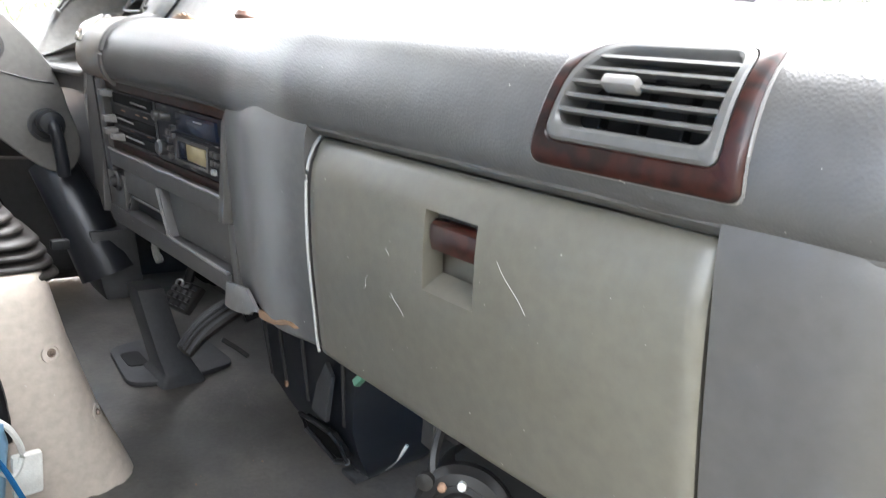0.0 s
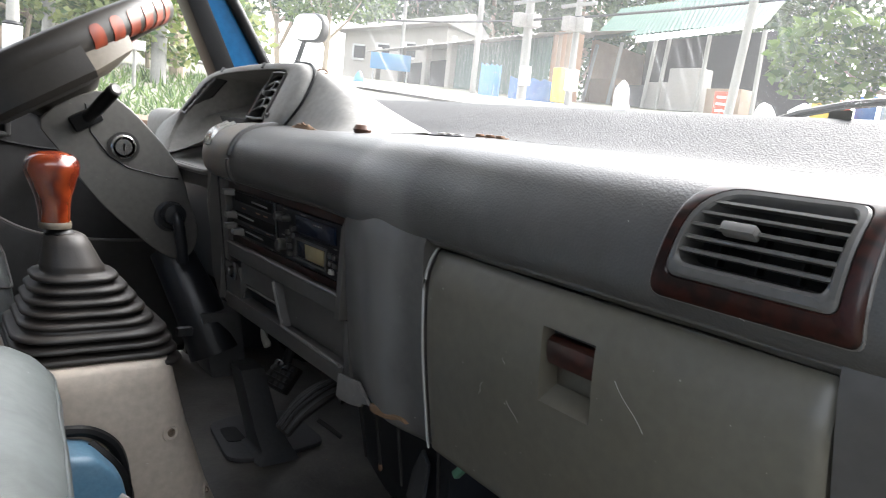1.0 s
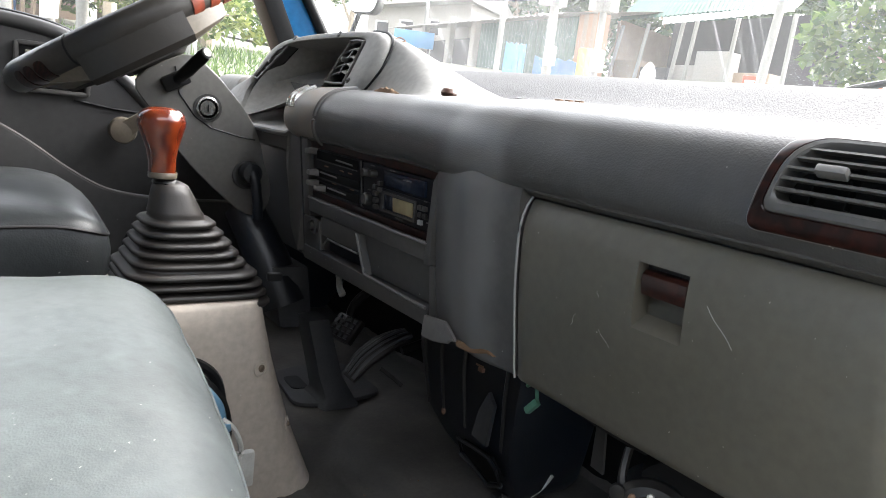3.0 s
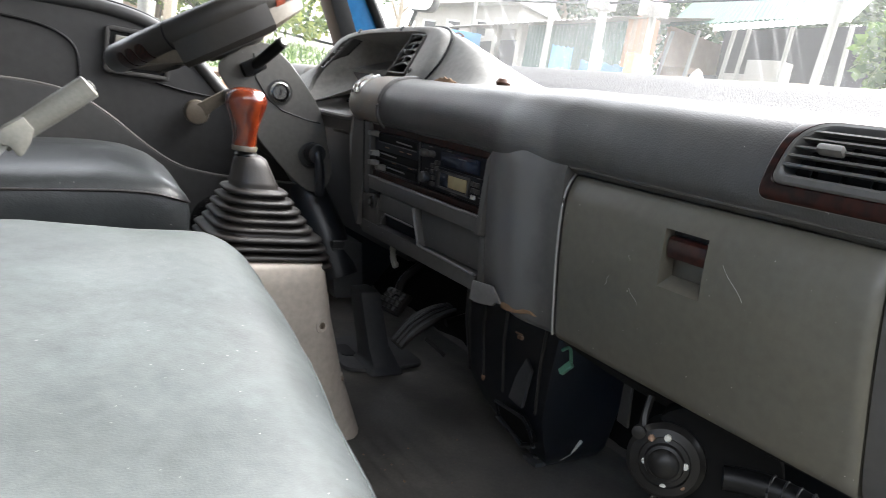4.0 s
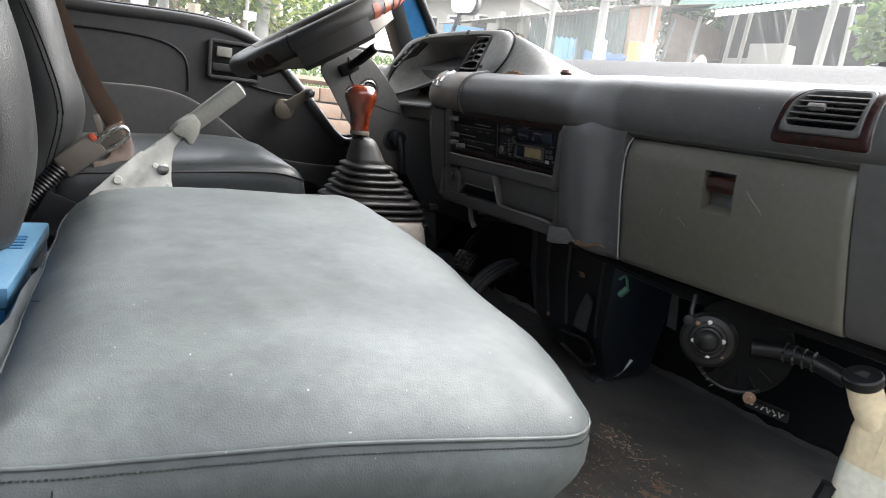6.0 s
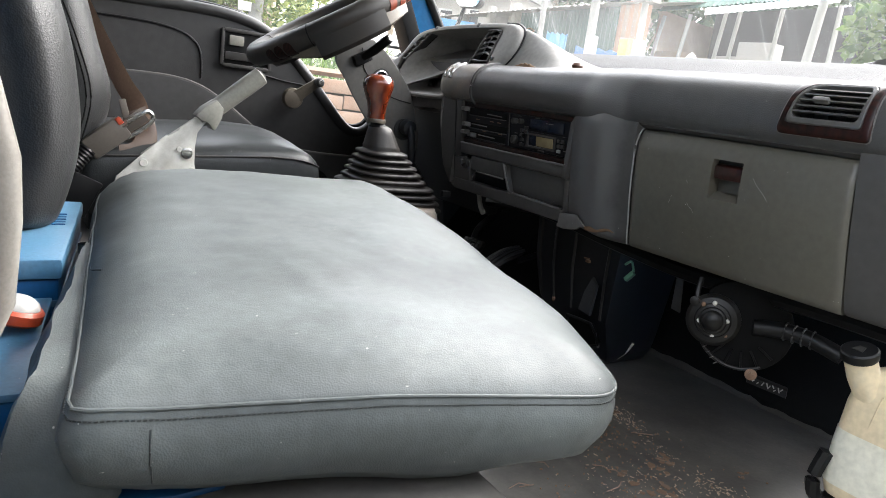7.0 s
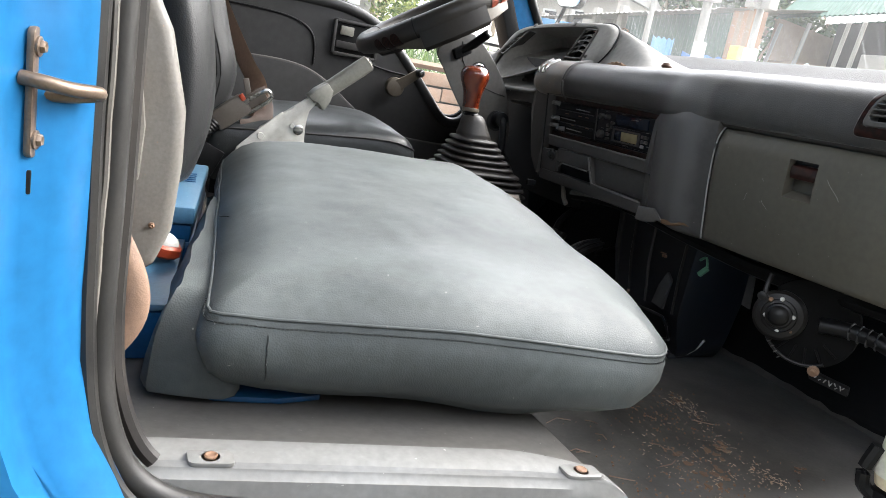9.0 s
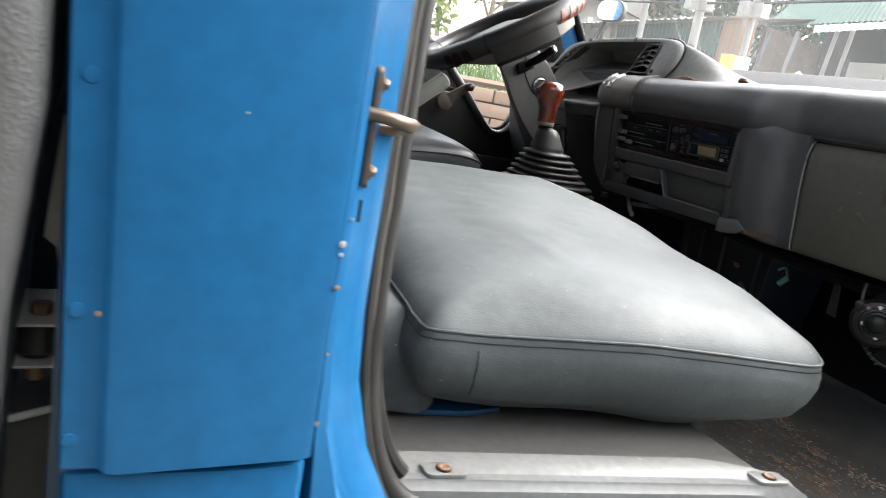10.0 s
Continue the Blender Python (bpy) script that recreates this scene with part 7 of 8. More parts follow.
part("connector_tail", tube(spline([(0.424, 0.547, 1.05), (0.43, 0.56, 1.065), (0.432, 0.575, 1.056)], 4), 0.0025, 6), M_GREENP, plug)
loom = group_of("wiring_loom", "black taped wiring loom under the dash", "wiring")
part("loom_main", tube(spline([(0.38, 0.06, 1.1), (0.4, 0.2, 1.095), (0.4, 0.4, 1.085), (0.42, 0.6, 1.09), (0.45, 0.85, 1.1), (0.46, 1.05, 1.08)], 6), 0.013, 8), M_BLACK, loom)
part("bracket_strip", prism([(0.444, 1.09), (0.454, 1.088), (0.452, 1.012), (0.434, 1.01)], "x", 0.424, 0.428, 0.0005), M_DARK, loom, "hanging grey metal strip")
rag = group_of("torn_sleeve", "torn pale plastic sleeve hanging behind the fascia", "plastic scrap")
part("scrap", rough_up(tube(spline([(0.36, 0.965, 1.115), (0.355, 0.95, 1.1), (0.35, 0.935, 1.088), (0.352, 0.925, 1.075)], 4), 0.005, 7), 0.003, 90), M_OLIVEGREY, rag)

blower = group_of("blower_motor", "black heater blower motor with rusty bolts", "blower motor")
bw = Vector((-0.82, -0.5, 0.1)).normalized()
hub_at = Vector((0.327, 0.3055, 1.0465))
bm0 = aim(hub_at - bw * 0.016, bw)
bu = Vector((0.5, -0.82, 0)).normalized()
motor = part("motor_can", moved(turned([(0.036, -0.06), (0.0365, -0.012), (0.039, -0.011), (0.039, -0.004), (0.036, -0.001), (0.034, 0.002), (0.026, 0.004), (0.0245, 0.002), (0.02, 0.003), (0.0185, 0.0075), (0.0155, 0.0085), (0.0145, 0.011), (0.012, 0.0145), (0.007, 0.0168), (0.001, 0.0172)], 32), bm0), M_MOTOR, blower)
for y, z, rusty in ((0.3073, 1.0726, 0), (0.2872, 1.0497, 0), (0.302, 1.0229, 0), (0.3213, 1.0675, 1), (0.2854, 1.0283, 1), (0.3225, 1.042, 0)):
    d = Vector((0, y - hub_at.y, z - hub_at.z))
    at = hub_at + bu * (-d.y / 0.82 * 0.96) * 0.92 + Vector((0, 0, d.z)) - bw * 0.015
    part("motor_bolt", turned([(0.0036, -0.002), (0.0036, 0.0032), (0.0025, 0.0042), (0.001, 0.0043)], 10, aim(at, bw)), M_RUST if rusty else M_STEEL, motor)
part("mount_lug", joined(turned([(0.007, -0.004), (0.007, 0.002), (0.003, 0.003)], 12, aim((0.322, 0.338, 1.068), bw)), tube(spline([(0.33, 0.336, 1.06), (0.335, 0.345, 1.075), (0.345, 0.35, 1.1)], 4), 0.004, 6)), M_MOTOR, motor)
SC = Vector((0.3715, 0.2832, 1.0401))                     # middle of the scroll's face
scroll_m = Matrix.Translation(SC) @ Matrix((( bu.x, 0.0, bw.x), (bu.y, 0.0, bw.y), (0.0, 1.0, bw.z))).to_4x4()
rim_r = lambda a: 0.062 + 0.012 * (a / 360.0)
spiral = [(rim_r(k * 8) * math.cos(radians(150 + k * 8)), rim_r(k * 8) * math.sin(radians(150 + k * 8))) for k in range(45)]
part("scroll_housing", moved(prism(spiral, "z", -0.1, -0.004, 0.006), scroll_m), M_VOID, blower, "black scroll housing")
part("scroll_flange", moved(tube([(0.062 * math.cos(radians(200 + 4 * k)), 0.062 * math.sin(radians(200 + 4 * k)), -0.002) for k in range(27)], 0.0028, 8), scroll_m), M_MOTOR, blower, "raised flange of the scroll")
for k in range(5):
    a = radians(235 + 22 * k)
    part("scroll_rib", moved(tube([(0.034 * math.cos(a), 0.034 * math.sin(a), 0.006), (0.048 * math.cos(a), 0.048 * math.sin(a), 0.002), (0.06 * math.cos(a), 0.06 * math.sin(a), -0.002)], 0.0018, 6), scroll_m), M_BLACK, blower)
for x, y, z, r in ((0.3788, 0.2586, 0.9771, 0.0068), (0.3395, 0.335, 1.064, 0.005)):
    part("rusty_bolt", moved(joined(turned([(r * 1.25, 0), (r * 1.25, 0.002), (r * 0.7, 0.003)], 16), turned([(r * 0.62, 0.002), (r * 0.62, 0.007), (0.001, 0.008)], 6)), aim((x, y, z), bw)), M_RUST, blower, "rusty bolt with washer")
part("cooling_pipe", tube(spline([(0.375, 0.27, 1.047), (0.388, 0.252, 1.05), (0.4, 0.23, 1.052), (0.41, 0.2, 1.05), (0.42, 0.16, 1.04)], 5), 0.012, 12), M_BLACK, blower, "ribbed cooling hose")
for k in range(4):
    c = Vector((0.398, 0.234, 1.052)).lerp(Vector((0.41, 0.2, 1.05)), k / 3)
    part("hose_ring", tube([c + Vector((0.37 * math.cos(a), 0.1 * math.cos(a), math.sin(a))).normalized() * 0.0128 for a in [2 * math.pi * j / 14 for j in range(14)]], 0.0013, 6, closed=True), M_SLATE, blower)
letters = part("lettering_plate", soften(loft([[Vector((0.374, 0.262, 0.976)), Vector((0.402, 0.213, 0.968)), Vector((0.406, 0.214, 0.955)), Vector((0.378, 0.262, 0.963))], [Vector((0.39, 0.27, 0.976)), Vector((0.418, 0.221, 0.968)), Vector((0.422, 0.222, 0.955)), Vector((0.394, 0.27, 0.963))]]), 0.001), M_BLACK, blower)
part("raised_lettering", joined(*[tube([Vector((0.3785, 0.254, 0.971)).lerp(Vector((0.4005, 0.2155, 0.9645)), f) + bw * 0.0012 + Vector((0, 0, dz0)), Vector((0.3785, 0.254, 0.971)).lerp(Vector((0.4005, 0.2155, 0.9645)), f + 0.06) + bw * 0.0012 + Vector((0, 0, dz1))], 0.0009, 5)
                                 for f, dz0, dz1 in ((0.0, -0.002, 0.001), (0.14, -0.003, 0.0), (0.3, -0.003, 0.003), (0.44, 0.004, -0.003), (0.5, -0.004, 0.002), (0.62, 0.004, 0.0), (0.68, -0.004, -0.001), (0.8, 0.004, -0.003), (0.88, 0.0, 0.004))]), M_TRIM, letters, "pale raised lettering bars")
part("raised_mark", joined(*[tube([Vector((0.346, 0.3235 - 0.0075 * k, 0.9985 - 0.006 * k)), Vector((0.348, 0.3195 - 0.0075 * k, 1.0025 - 0.006 * k))], 0.0009, 5) for k in range(4)]), M_WORN_LIT, blower, "raised moulded marks")

bottle = group_of("washer_bottle", "yellowed plastic washer bottle with black cap", "washer bottle")
B = [(0.905, 0.86, 0.8), (0.9, 0.95, 0.92), (0.915, 1.0, 1.0), (0.96, 0.97, 0.98), (1.02, 0.88, 0.9), (1.05, 0.78, 0.8), (1.062, 0.62, 0.62), (1.066, 0.4, 0.4)]
rings = []
for z, fx, fy in B:
    rings.append([(0.352 + a * fx, 0.052 + b * fy + 0.02 * (z - 0.9), z) for a, b in rounded(-0.045, 0.045, -0.052, 0.052, 0.024, 4)])
part("bottle_body", loft(rings), M_BOTTLE, bottle, "", 60)
part("fluid_band", loft([[(0.352 + a * f, 0.052 + b * f + 0.02 * (z - 0.9), z) for a, b in rounded(-0.0455, 0.0455, -0.0525, 0.0525, 0.024, 4)] for z, f in ((0.915, 1.0), (0.96, 0.98), (0.985, 0.948))], cap=False), M_FLUID, bottle, "lower part filled with fluid")
part("neck", tube([(0.333, 0.075, 1.03), (0.322, 0.088, 1.055), (0.314, 0.094, 1.078)], [0.02, 0.0185, 0.018], 16), M_BOTTLE, bottle)
part("cap", turned([(0.0195, 0), (0.021, 0.002), (0.021, 0.011), (0.019, 0.013), (0.001, 0.012)], 24, aim((0.314, 0.094, 1.076), (-0.35, 0.05, 0.95))), M_BLACK, bottle, "black screw cap with raised symbol")
part("cap_symbol", moved(prism([(-0.007, -0.005), (0.007, -0.005), (0.004, 0.006), (-0.004, 0.006)], "z", 0.0125, 0.0135), aim((0.314, 0.094, 1.076), (-0.35, 0.05, 0.95))), M_DARK, bottle)
part("mould_seam", tube([(0.312, 0.075 - 0.02 * k * 0.1, 0.915 + 0.014 * k) for k in range(10)], 0.0012, 5), M_BOTTLE, bottle)
part("holder_strap", tube(spline([(0.31, 0.1, 0.95), (0.305, 0.105, 0.91), (0.315, 0.095, 0.885), (0.34, 0.05, 0.875), (0.37, 0.0, 0.875)], 5), 0.009, 8), M_BLACK, bottle, "black rubber holder strap")
part("holder_shelf", span(0.31, 0.42, -0.015, 0.1, 0.8, 0.895, 0.01), M_BLACK, bottle, "black holder under the bottle")
debris = group_of("floor_debris", "rust flakes, twigs and crumbs on the floor mat", "debris", kind="stuff")
random.seed(5)
flakes = []
for k in range(420):
    if k < 170:
        x, y = random.gauss(0.3, 0.05), random.gauss(0.42, 0.06)
    elif k < 300:
        x, y = random.gauss(0.16, 0.09), random.gauss(0.24, 0.06)
    else:
        x, y = random.uniform(0.0, 0.45), random.uniform(0.1, 0.8)
    s = random.uniform(0.0006, 0.0022)
    flakes.append(box(x, y, floor_height(x, y) + 0.001, s * random.uniform(0.6, 2.5), s, 0.002, 0, pose(0, 0, 0, random.uniform(-20, 20), 0, random.uniform(0, 180))))
part("flakes", joined(*flakes), M_RUST, debris)
# crumbs swept into lines along the folds of the mat, and crusts of rusty mud
crumbs = []
for k in range(520):
    x0, y0, x1, y1, wide = random.choice(((0.395, 0.51, 0.34, 0.31, 0.012), (0.345, 0.285, 0.36, 0.225, 0.014), (0.392, 0.505, 0.38, 0.47, 0.016), (0.25, 0.31, 0.3, 0.24, 0.04), (0.22, 0.36, 0.2, 0.26, 0.035)))
    u = random.random()
    x, y = x0 + (x1 - x0) * u + random.gauss(0, wide), y0 + (y1 - y0) * u + random.gauss(0, wide)
    s = random.uniform(0.0004, 0.0012)
    crumbs.append(box(x, y, floor_height(x, y) + 0.0008, s * random.choice((1.2, 1.8, 3.0, 6.0)), s, 0.0008, 0, pose(0, 0, 0, random.uniform(-15, 15), random.uniform(-10, 10), random.uniform(0, 180))))
part("crumbs", joined(*crumbs), M_STRAW, debris, "pale straw and crumbs")
crusts = []
for k in range(34):
    cx, cy, wide = random.choice(((0.24, 0.255, 0.022), (0.25, 0.31, 0.03), (0.33, 0.335, 0.014), (0.43, 0.26, 0.008), (0.39, 0.5, 0.01)))
    x, y, s = random.gauss(cx, wide), random.gauss(cy, wide * 0.7), random.uniform(0.002, 0.006)
    ring = [(s * random.uniform(0.5, 1.2) * math.cos(a * 0.785), 1.5 * s * random.uniform(0.5, 1.2) * math.sin(a * 0.785)) for a in range(8)]
    crusts.append(moved(prism(ring, "z", -0.001, 0.0006), pose(x, y, floor_height(x, y) + 0.001, 0, 0, random.uniform(0, 180))))
part("crusts", joined(*crusts), M_RUSTMUD, debris, "crusts of rusty mud")
twigs = []
for k in range(16):
    x, y, a = random.uniform(0.02, 0.4), random.uniform(0.12, 0.6), random.uniform(0, 6.3)
    l = random.uniform(0.015, 0.05)
    twigs.append(tube([(x, y, 0.8045), (x + l * 0.5 * math.cos(a), y + l * 0.5 * math.sin(a), 0.807), (x + l * math.cos(a + 0.3), y + l * math.sin(a + 0.3), 0.804)], 0.0008, 4))
part("twigs", joined(*twigs), M_WEB, debris)

# ---- behind the cab ----
stack = group_of("air_intake", "grey grained plastic air intake duct behind the cab", "air intake")
intake_edge = lambda z: -0.7975 - 0.012 * min(1.0, max(0.0, (1.25 - z) / 0.1)) - 0.012 * min(1.0, max(0.0, (1.15 - z) / 0.3))
part("duct_body", loft([rect_ring(-1.05, intake_edge(z), 0.015, 0.2, 0.02, z) for z in (0.5, 0.8, 1.0, 1.1, 1.15, 1.175, 1.2, 1.225, 1.25, 1.3, 1.7, 2.1)]), M_DUCT, stack)
part("duct_bracket", span(-1.3, -0.798, 0.34, 0.37, 0.5, 2.1, 0.004), M_BLACK, stack, "black body panel behind the intake")
mount = group_of("cab_mount", "greasy steel cab mount with rubber block", "cab mount")
part("upper_plate", span(-0.815, -0.786, 0.1, 0.16, 1.1183, 1.1198), M_STEEL, mount)
part("lower_plate", span(-0.815, -0.786, 0.1, 0.16, 1.0938, 1.0953), M_STEEL, mount)
part("rubber_block", turned([(0.009, 0), (0.0125, 0.004), (0.0125, 0.017), (0.009, 0.0225)], 18, Matrix.Translation((-0.801, 0.118, 1.0955))), M_DARK, mount)
part("mount_bolt", turned([(0.0045, 0), (0.0045, 0.01), (0.001, 0.011)], 6, Matrix.Translation((-0.802, 0.112, 1.0825))), M_RUST, mount)
part("mount_top", turned([(0.006, 0), (0.006, 0.006), (0.001, 0.0065)], 6, Matrix.Translation((-0.8, 0.118, 1.12))), M_RUST, mount)
part("mount_frame", span(-1.0, -0.77, 0.105, 0.3, 0.6, 1.066, 0.006), M_FASCIA, mount)
part("brake_pipe", tube([(-0.83, 0.1, 1.062), (-0.81, 0.1, 1.064), (-0.795, 0.1, 1.068), (-0.78, 0.1, 1.072)], 0.0022, 6), M_STEEL, mount)
chip = group_of("torn_board", "torn pale fibre board edge behind the pillar", "board scrap")
part("board", rough_up(prism([(-0.7935, 1.236), (-0.788, 1.229), (-0.786, 1.16), (-0.792, 1.153), (-0.794, 1.164), (-0.8, 1.17), (-0.7985, 1.19)], "y", 0.1, 0.106, 0.0005), 0.0015, 140), M_PALE, chip)

# ---- outside: a lane that climbs past roadside sheds ----
M_EARTH = surface("dusty_ground", (0.15, 0.138, 0.115), 0.9, stain=0.6, stain_color=(0.08, 0.1, 0.04), scale=0.5, bump=0.5, grain_scale=20)
M_ROAD = surface("pale_concrete_road", (0.25, 0.245, 0.232), 0.85, stain=0.4, stain_color=(0.3, 0.29, 0.27), scale=0.4, bump=0.3, grain_scale=30)
M_CONCRETE = surface("concrete_pole", (0.22, 0.215, 0.2), 0.85, stain=0.5, stain_color=(0.25, 0.24, 0.22), scale=3, bump=0.3, grain_scale=60)
M_TIN = surface("grey_roof_sheet", (0.24, 0.235, 0.225), 0.8, stain=0.5, stain_color=(0.3, 0.26, 0.22), scale=1.2, bump=0.1)
M_GREENROOF = surface("green_roof_sheet", (0.026, 0.072, 0.054), 0.85, stain=0.4, stain_color=(0.05, 0.1, 0.078), scale=1.5, bump=0.1)
M_GREENWALL = surface("green_wall_sheet", (0.03, 0.065, 0.055), 0.85, stain=0.4, scale=1.2, bump=0.1)
# near black, so the shade inside sheds and windows is in the colour
M_SHADE = surface("shed_shade_boards", (0.03, 0.03, 0.032), 0.9, stain=0.4, scale=2, bump=0.2)
M_SHADEWALL = surface("dark_blocking_wall", (0.055, 0.055, 0.05), 0.9, stain=0.5, scale=1, bump=0.2)
M_PLANK = surface("weathered_boards", (0.18, 0.125, 0.085), 0.85, stain=0.6, stain_color=(0.28, 0.22, 0.165), scale=3, bump=0.3, grain_scale=60)
M_TARP = surface("blue_tarpaulin", (0.015, 0.08, 0.26), 0.5, stain=0.4, stain_color=(0.1, 0.25, 0.5), scale=3, bump=0.2)
M_TARP2 = surface("pale_blue_tarpaulin", (0.07, 0.2, 0.36), 0.5, stain=0.5, scale=3, bump=0.2)
M_WHITE = surface("white_paint", (0.43, 0.43, 0.42), 0.6, stain=0.3, stain_color=(0.4, 0.385, 0.36), scale=3, bump=0.1)
M_SIGNRED = surface("red_sign_paint", (0.55, 0.05, 0.02), 0.5, stain=0.2, bump=0)
M_YELLOW = surface("yellow_paint", (0.6, 0.4, 0.05), 0.5, stain=0.2, bump=0)
M_HOUSE = surface("house_render", (0.28, 0.26, 0.235), 0.85, stain=0.3, scale=1, bump=0.2)
M_BARK = surface("tree_bark", (0.22, 0.18, 0.13), 0.9, stain=0.5, scale=6, bump=0.6, grain_scale=40)
M_BRICK = surface("weathered_brick", (0.42, 0.24, 0.15), 0.85, stain=0.6, stain_color=(0.5, 0.42, 0.34), scale=14, bump=0.4, grain_scale=120)
M_LEAF = leafy("leaves", (0.022, 0.055, 0.014), (0.115, 0.175, 0.045))
M_LEAF2 = leafy("bright_leaves", (0.04, 0.085, 0.02), (0.24, 0.27, 0.08))
M_LEAF3 = leafy("far_leaves", (0.028, 0.05, 0.024), (0.085, 0.12, 0.055))


def step(a, b, v):
    t = min(1.0, max(0.0, (v - a) / (b - a)))
    return t * t * (3 - 2 * t)


def ground_z(x, y):
    r = math.hypot(x, y)
    side = step(0.8, 2.6, 0.55 * x + 0.83 * y)
    bank = 1.18 * step(2.75, 3.05, r) + 0.08 * (min(r, 30.0) - 3.0) * (r > 3.0) + 0.01 * max(0.0, min(r, 120) - 30.0)
    return side * bank + 0.03 * noise.noise(Vector((x * 0.6, y * 0.6, 0))) * min(1, r / 6)


def polar(az, r, el=None):
    """A place by its bearing from straight ahead and distance; el: elevation seen from the seat, None: on the ground."""
    x, y = r * math.cos(radians(az)), r * math.sin(radians(az))
    return Vector((x, y, ground_z(x, y) if el is None else 1.4 + r * math.tan(radians(el))))


gbm = bmesh.new()
radii = [0.3, 1.0, 1.8, 2.4, 2.75, 2.85, 2.95, 3.05, 3.3, 4, 5, 6.5, 8, 10, 12, 14.5, 17, 20, 23, 26, 30, 36, 45, 60, 90, 140, 240, 500, 1200]
grid = [[gbm.verts.new((r * math.cos(2 * math.pi * k / 120), r * math.sin(2 * math.pi * k / 120), ground_z(r * math.cos(2 * math.pi * k / 120), r * math.sin(2 * math.pi * k / 120)))) for k in range(120)] for r in radii]
for a, b in zip(grid, grid[1:]):
    for k in range(120):
        gbm.faces.new((a[k], a[(k + 1) % 120], b[(k + 1) % 120], b[k]))
gbm.faces.new(grid[0])
single("ground", gbm, M_EARTH, "dusty verge with sparse grass, climbing away from the truck", "ground", kind="structure")
road_line = spline([polar(80, 75), polar(74, 42), polar(67, 24), polar(56, 17.5), polar(42, 15), polar(25, 15), polar(5, 18), polar(-20, 30)], 10)
rb = bmesh.new()
prev = None
for i, p in enumerate(road_line):
    d = (road_line[min(i + 1, len(road_line) - 1)] - road_line[max(i - 1, 0)]).normalized()
    s = Vector((-d.y, d.x, 0)).normalized()
    row = []
    for w in (-2.9, -1.5, 0, 1.5, 2.9):
        q = p + s * w
        row.append(rb.verts.new((q.x, q.y, ground_z(q.x, q.y) + 0.05)))
    if prev:
        for k in range(4):
            rb.faces.new((prev[k], prev[k + 1], row[k + 1], row[k]))
    prev = row
single("road", rb, M_ROAD, "pale sunlit concrete lane", "road", kind="structure")


def sheet(a, b, c, d, waves, depth, mat, name, parent, label=""):
    """A corrugated sheet between the edges a-b and d-c."""
    bm = bmesh.new()
    a, b, c, d = Vector(a), Vector(b), Vector(c), Vector(d)
    nrm = (b - a).cross(d - a).normalized()
    rows = []
    for i in range(waves * 2 + 1):
        f = i / (waves * 2)
        off = nrm * (depth if i % 2 else 0)
        rows.append([bm.verts.new(a.lerp(b, f) + off), bm.verts.new(d.lerp(c, f) + off)])
    for p, q in zip(rows, rows[1:]):
        bm.faces.new((p[0], q[0], q[1], p[1]))
    ex = bmesh.ops.extrude_face_region(bm, geom=list(bm.faces))
    bmesh.ops.translate(bm, vec=nrm * -0.012, verts=[v for v in ex["geom"] if isinstance(v, bmesh.types.BMVert)])
    return part(name, bm, mat, parent, label, 20)


def post_between(p, q, r, mat, name, parent, n=8, label=""):
    return part(name, tube([p, (Vector(p) + Vector(q)) / 2, q], r, n), mat, parent, label)


# unseen wall, added on the open door's side to hold back skylight
single("light_block_wall", span(-12, 9, -3.3, -3.15, -0.1, 3.3), M_SHADEWALL, "plain dark unseen wall added beside the truck to cut side light", "wall", kind="structure")

# market stall with the green roof
stall = group_of("market_stall", "open roadside stall with green sheet roof and white awning", "market stall")
S0, S1 = polar(42.5, 28), polar(29.5, 22.5)
back = Vector((5.5, 1.0, 0))
up = Vector((0, 0, 1))
e0, e1 = polar(41.9, 28, 8.2), polar(29.5, 22.5, 10.0)
em, ridge0, ridge1 = polar(35.2, 24.8, 9.4), polar(40.3, 31, 10.7), polar(34.9, 28, 11.7)
sheet(e0 - Vector((0.3, 0, 0)), em - Vector((0.3, 0, 0)), ridge1, ridge0, 22, 0.05, M_GREENROOF, "roof_sheet", stall, "faded green corrugated roof")
sheet(em - Vector((0.3, 0, 0)), e1 - Vector((0.3, 0, 0)), polar(28.5, 26, 12.2), ridge1, 18, 0.05, M_GREENWALL, "roof_sheet", stall)
sheet(ridge0, ridge1, ridge1 + back * 0.8 - up * 2, ridge0 + back * 0.8 - up * 2, 22, 0.05, M_GREENROOF, "roof_sheet", stall)
sheet(polar(38.9, 25, 8.35), polar(30.0, 20.6, 9.9), polar(30.0, 21.2, 10.3), polar(38.9, 25.6, 8.85), 18, 0.03, M_WHITE, "awning", stall, "white sheet awning")
for f in (0.02, 0.2, 0.42, 0.5, 0.72, 0.98):
    p = S0.lerp(S1, f)
    post_between((p.x, p.y, ground_z(p.x, p.y)), e0.lerp(e1, f) - up * 0.1, 0.07, M_CONCRETE, "post", stall)
bw0, bw1 = S0 + back * 0.85, S1 + back * 0.85
part("back_wall", prism([(bw0.x, bw0.y), (bw1.x, bw1.y), (bw1.x + 0.15, bw1.y), (bw0.x + 0.15, bw0.y)], "z", 1.5, 6.2), M_SHADE, stall, "board back wall coloured dark for the shade inside")
part("side_wall", prism([(S0.x + 0.4, S0.y), (bw0.x, bw0.y), (bw0.x, bw0.y + 0.12), (S0.x + 0.4, S0.y + 0.12)], "z", 2.0, 5.6), M_PLANK, stall)
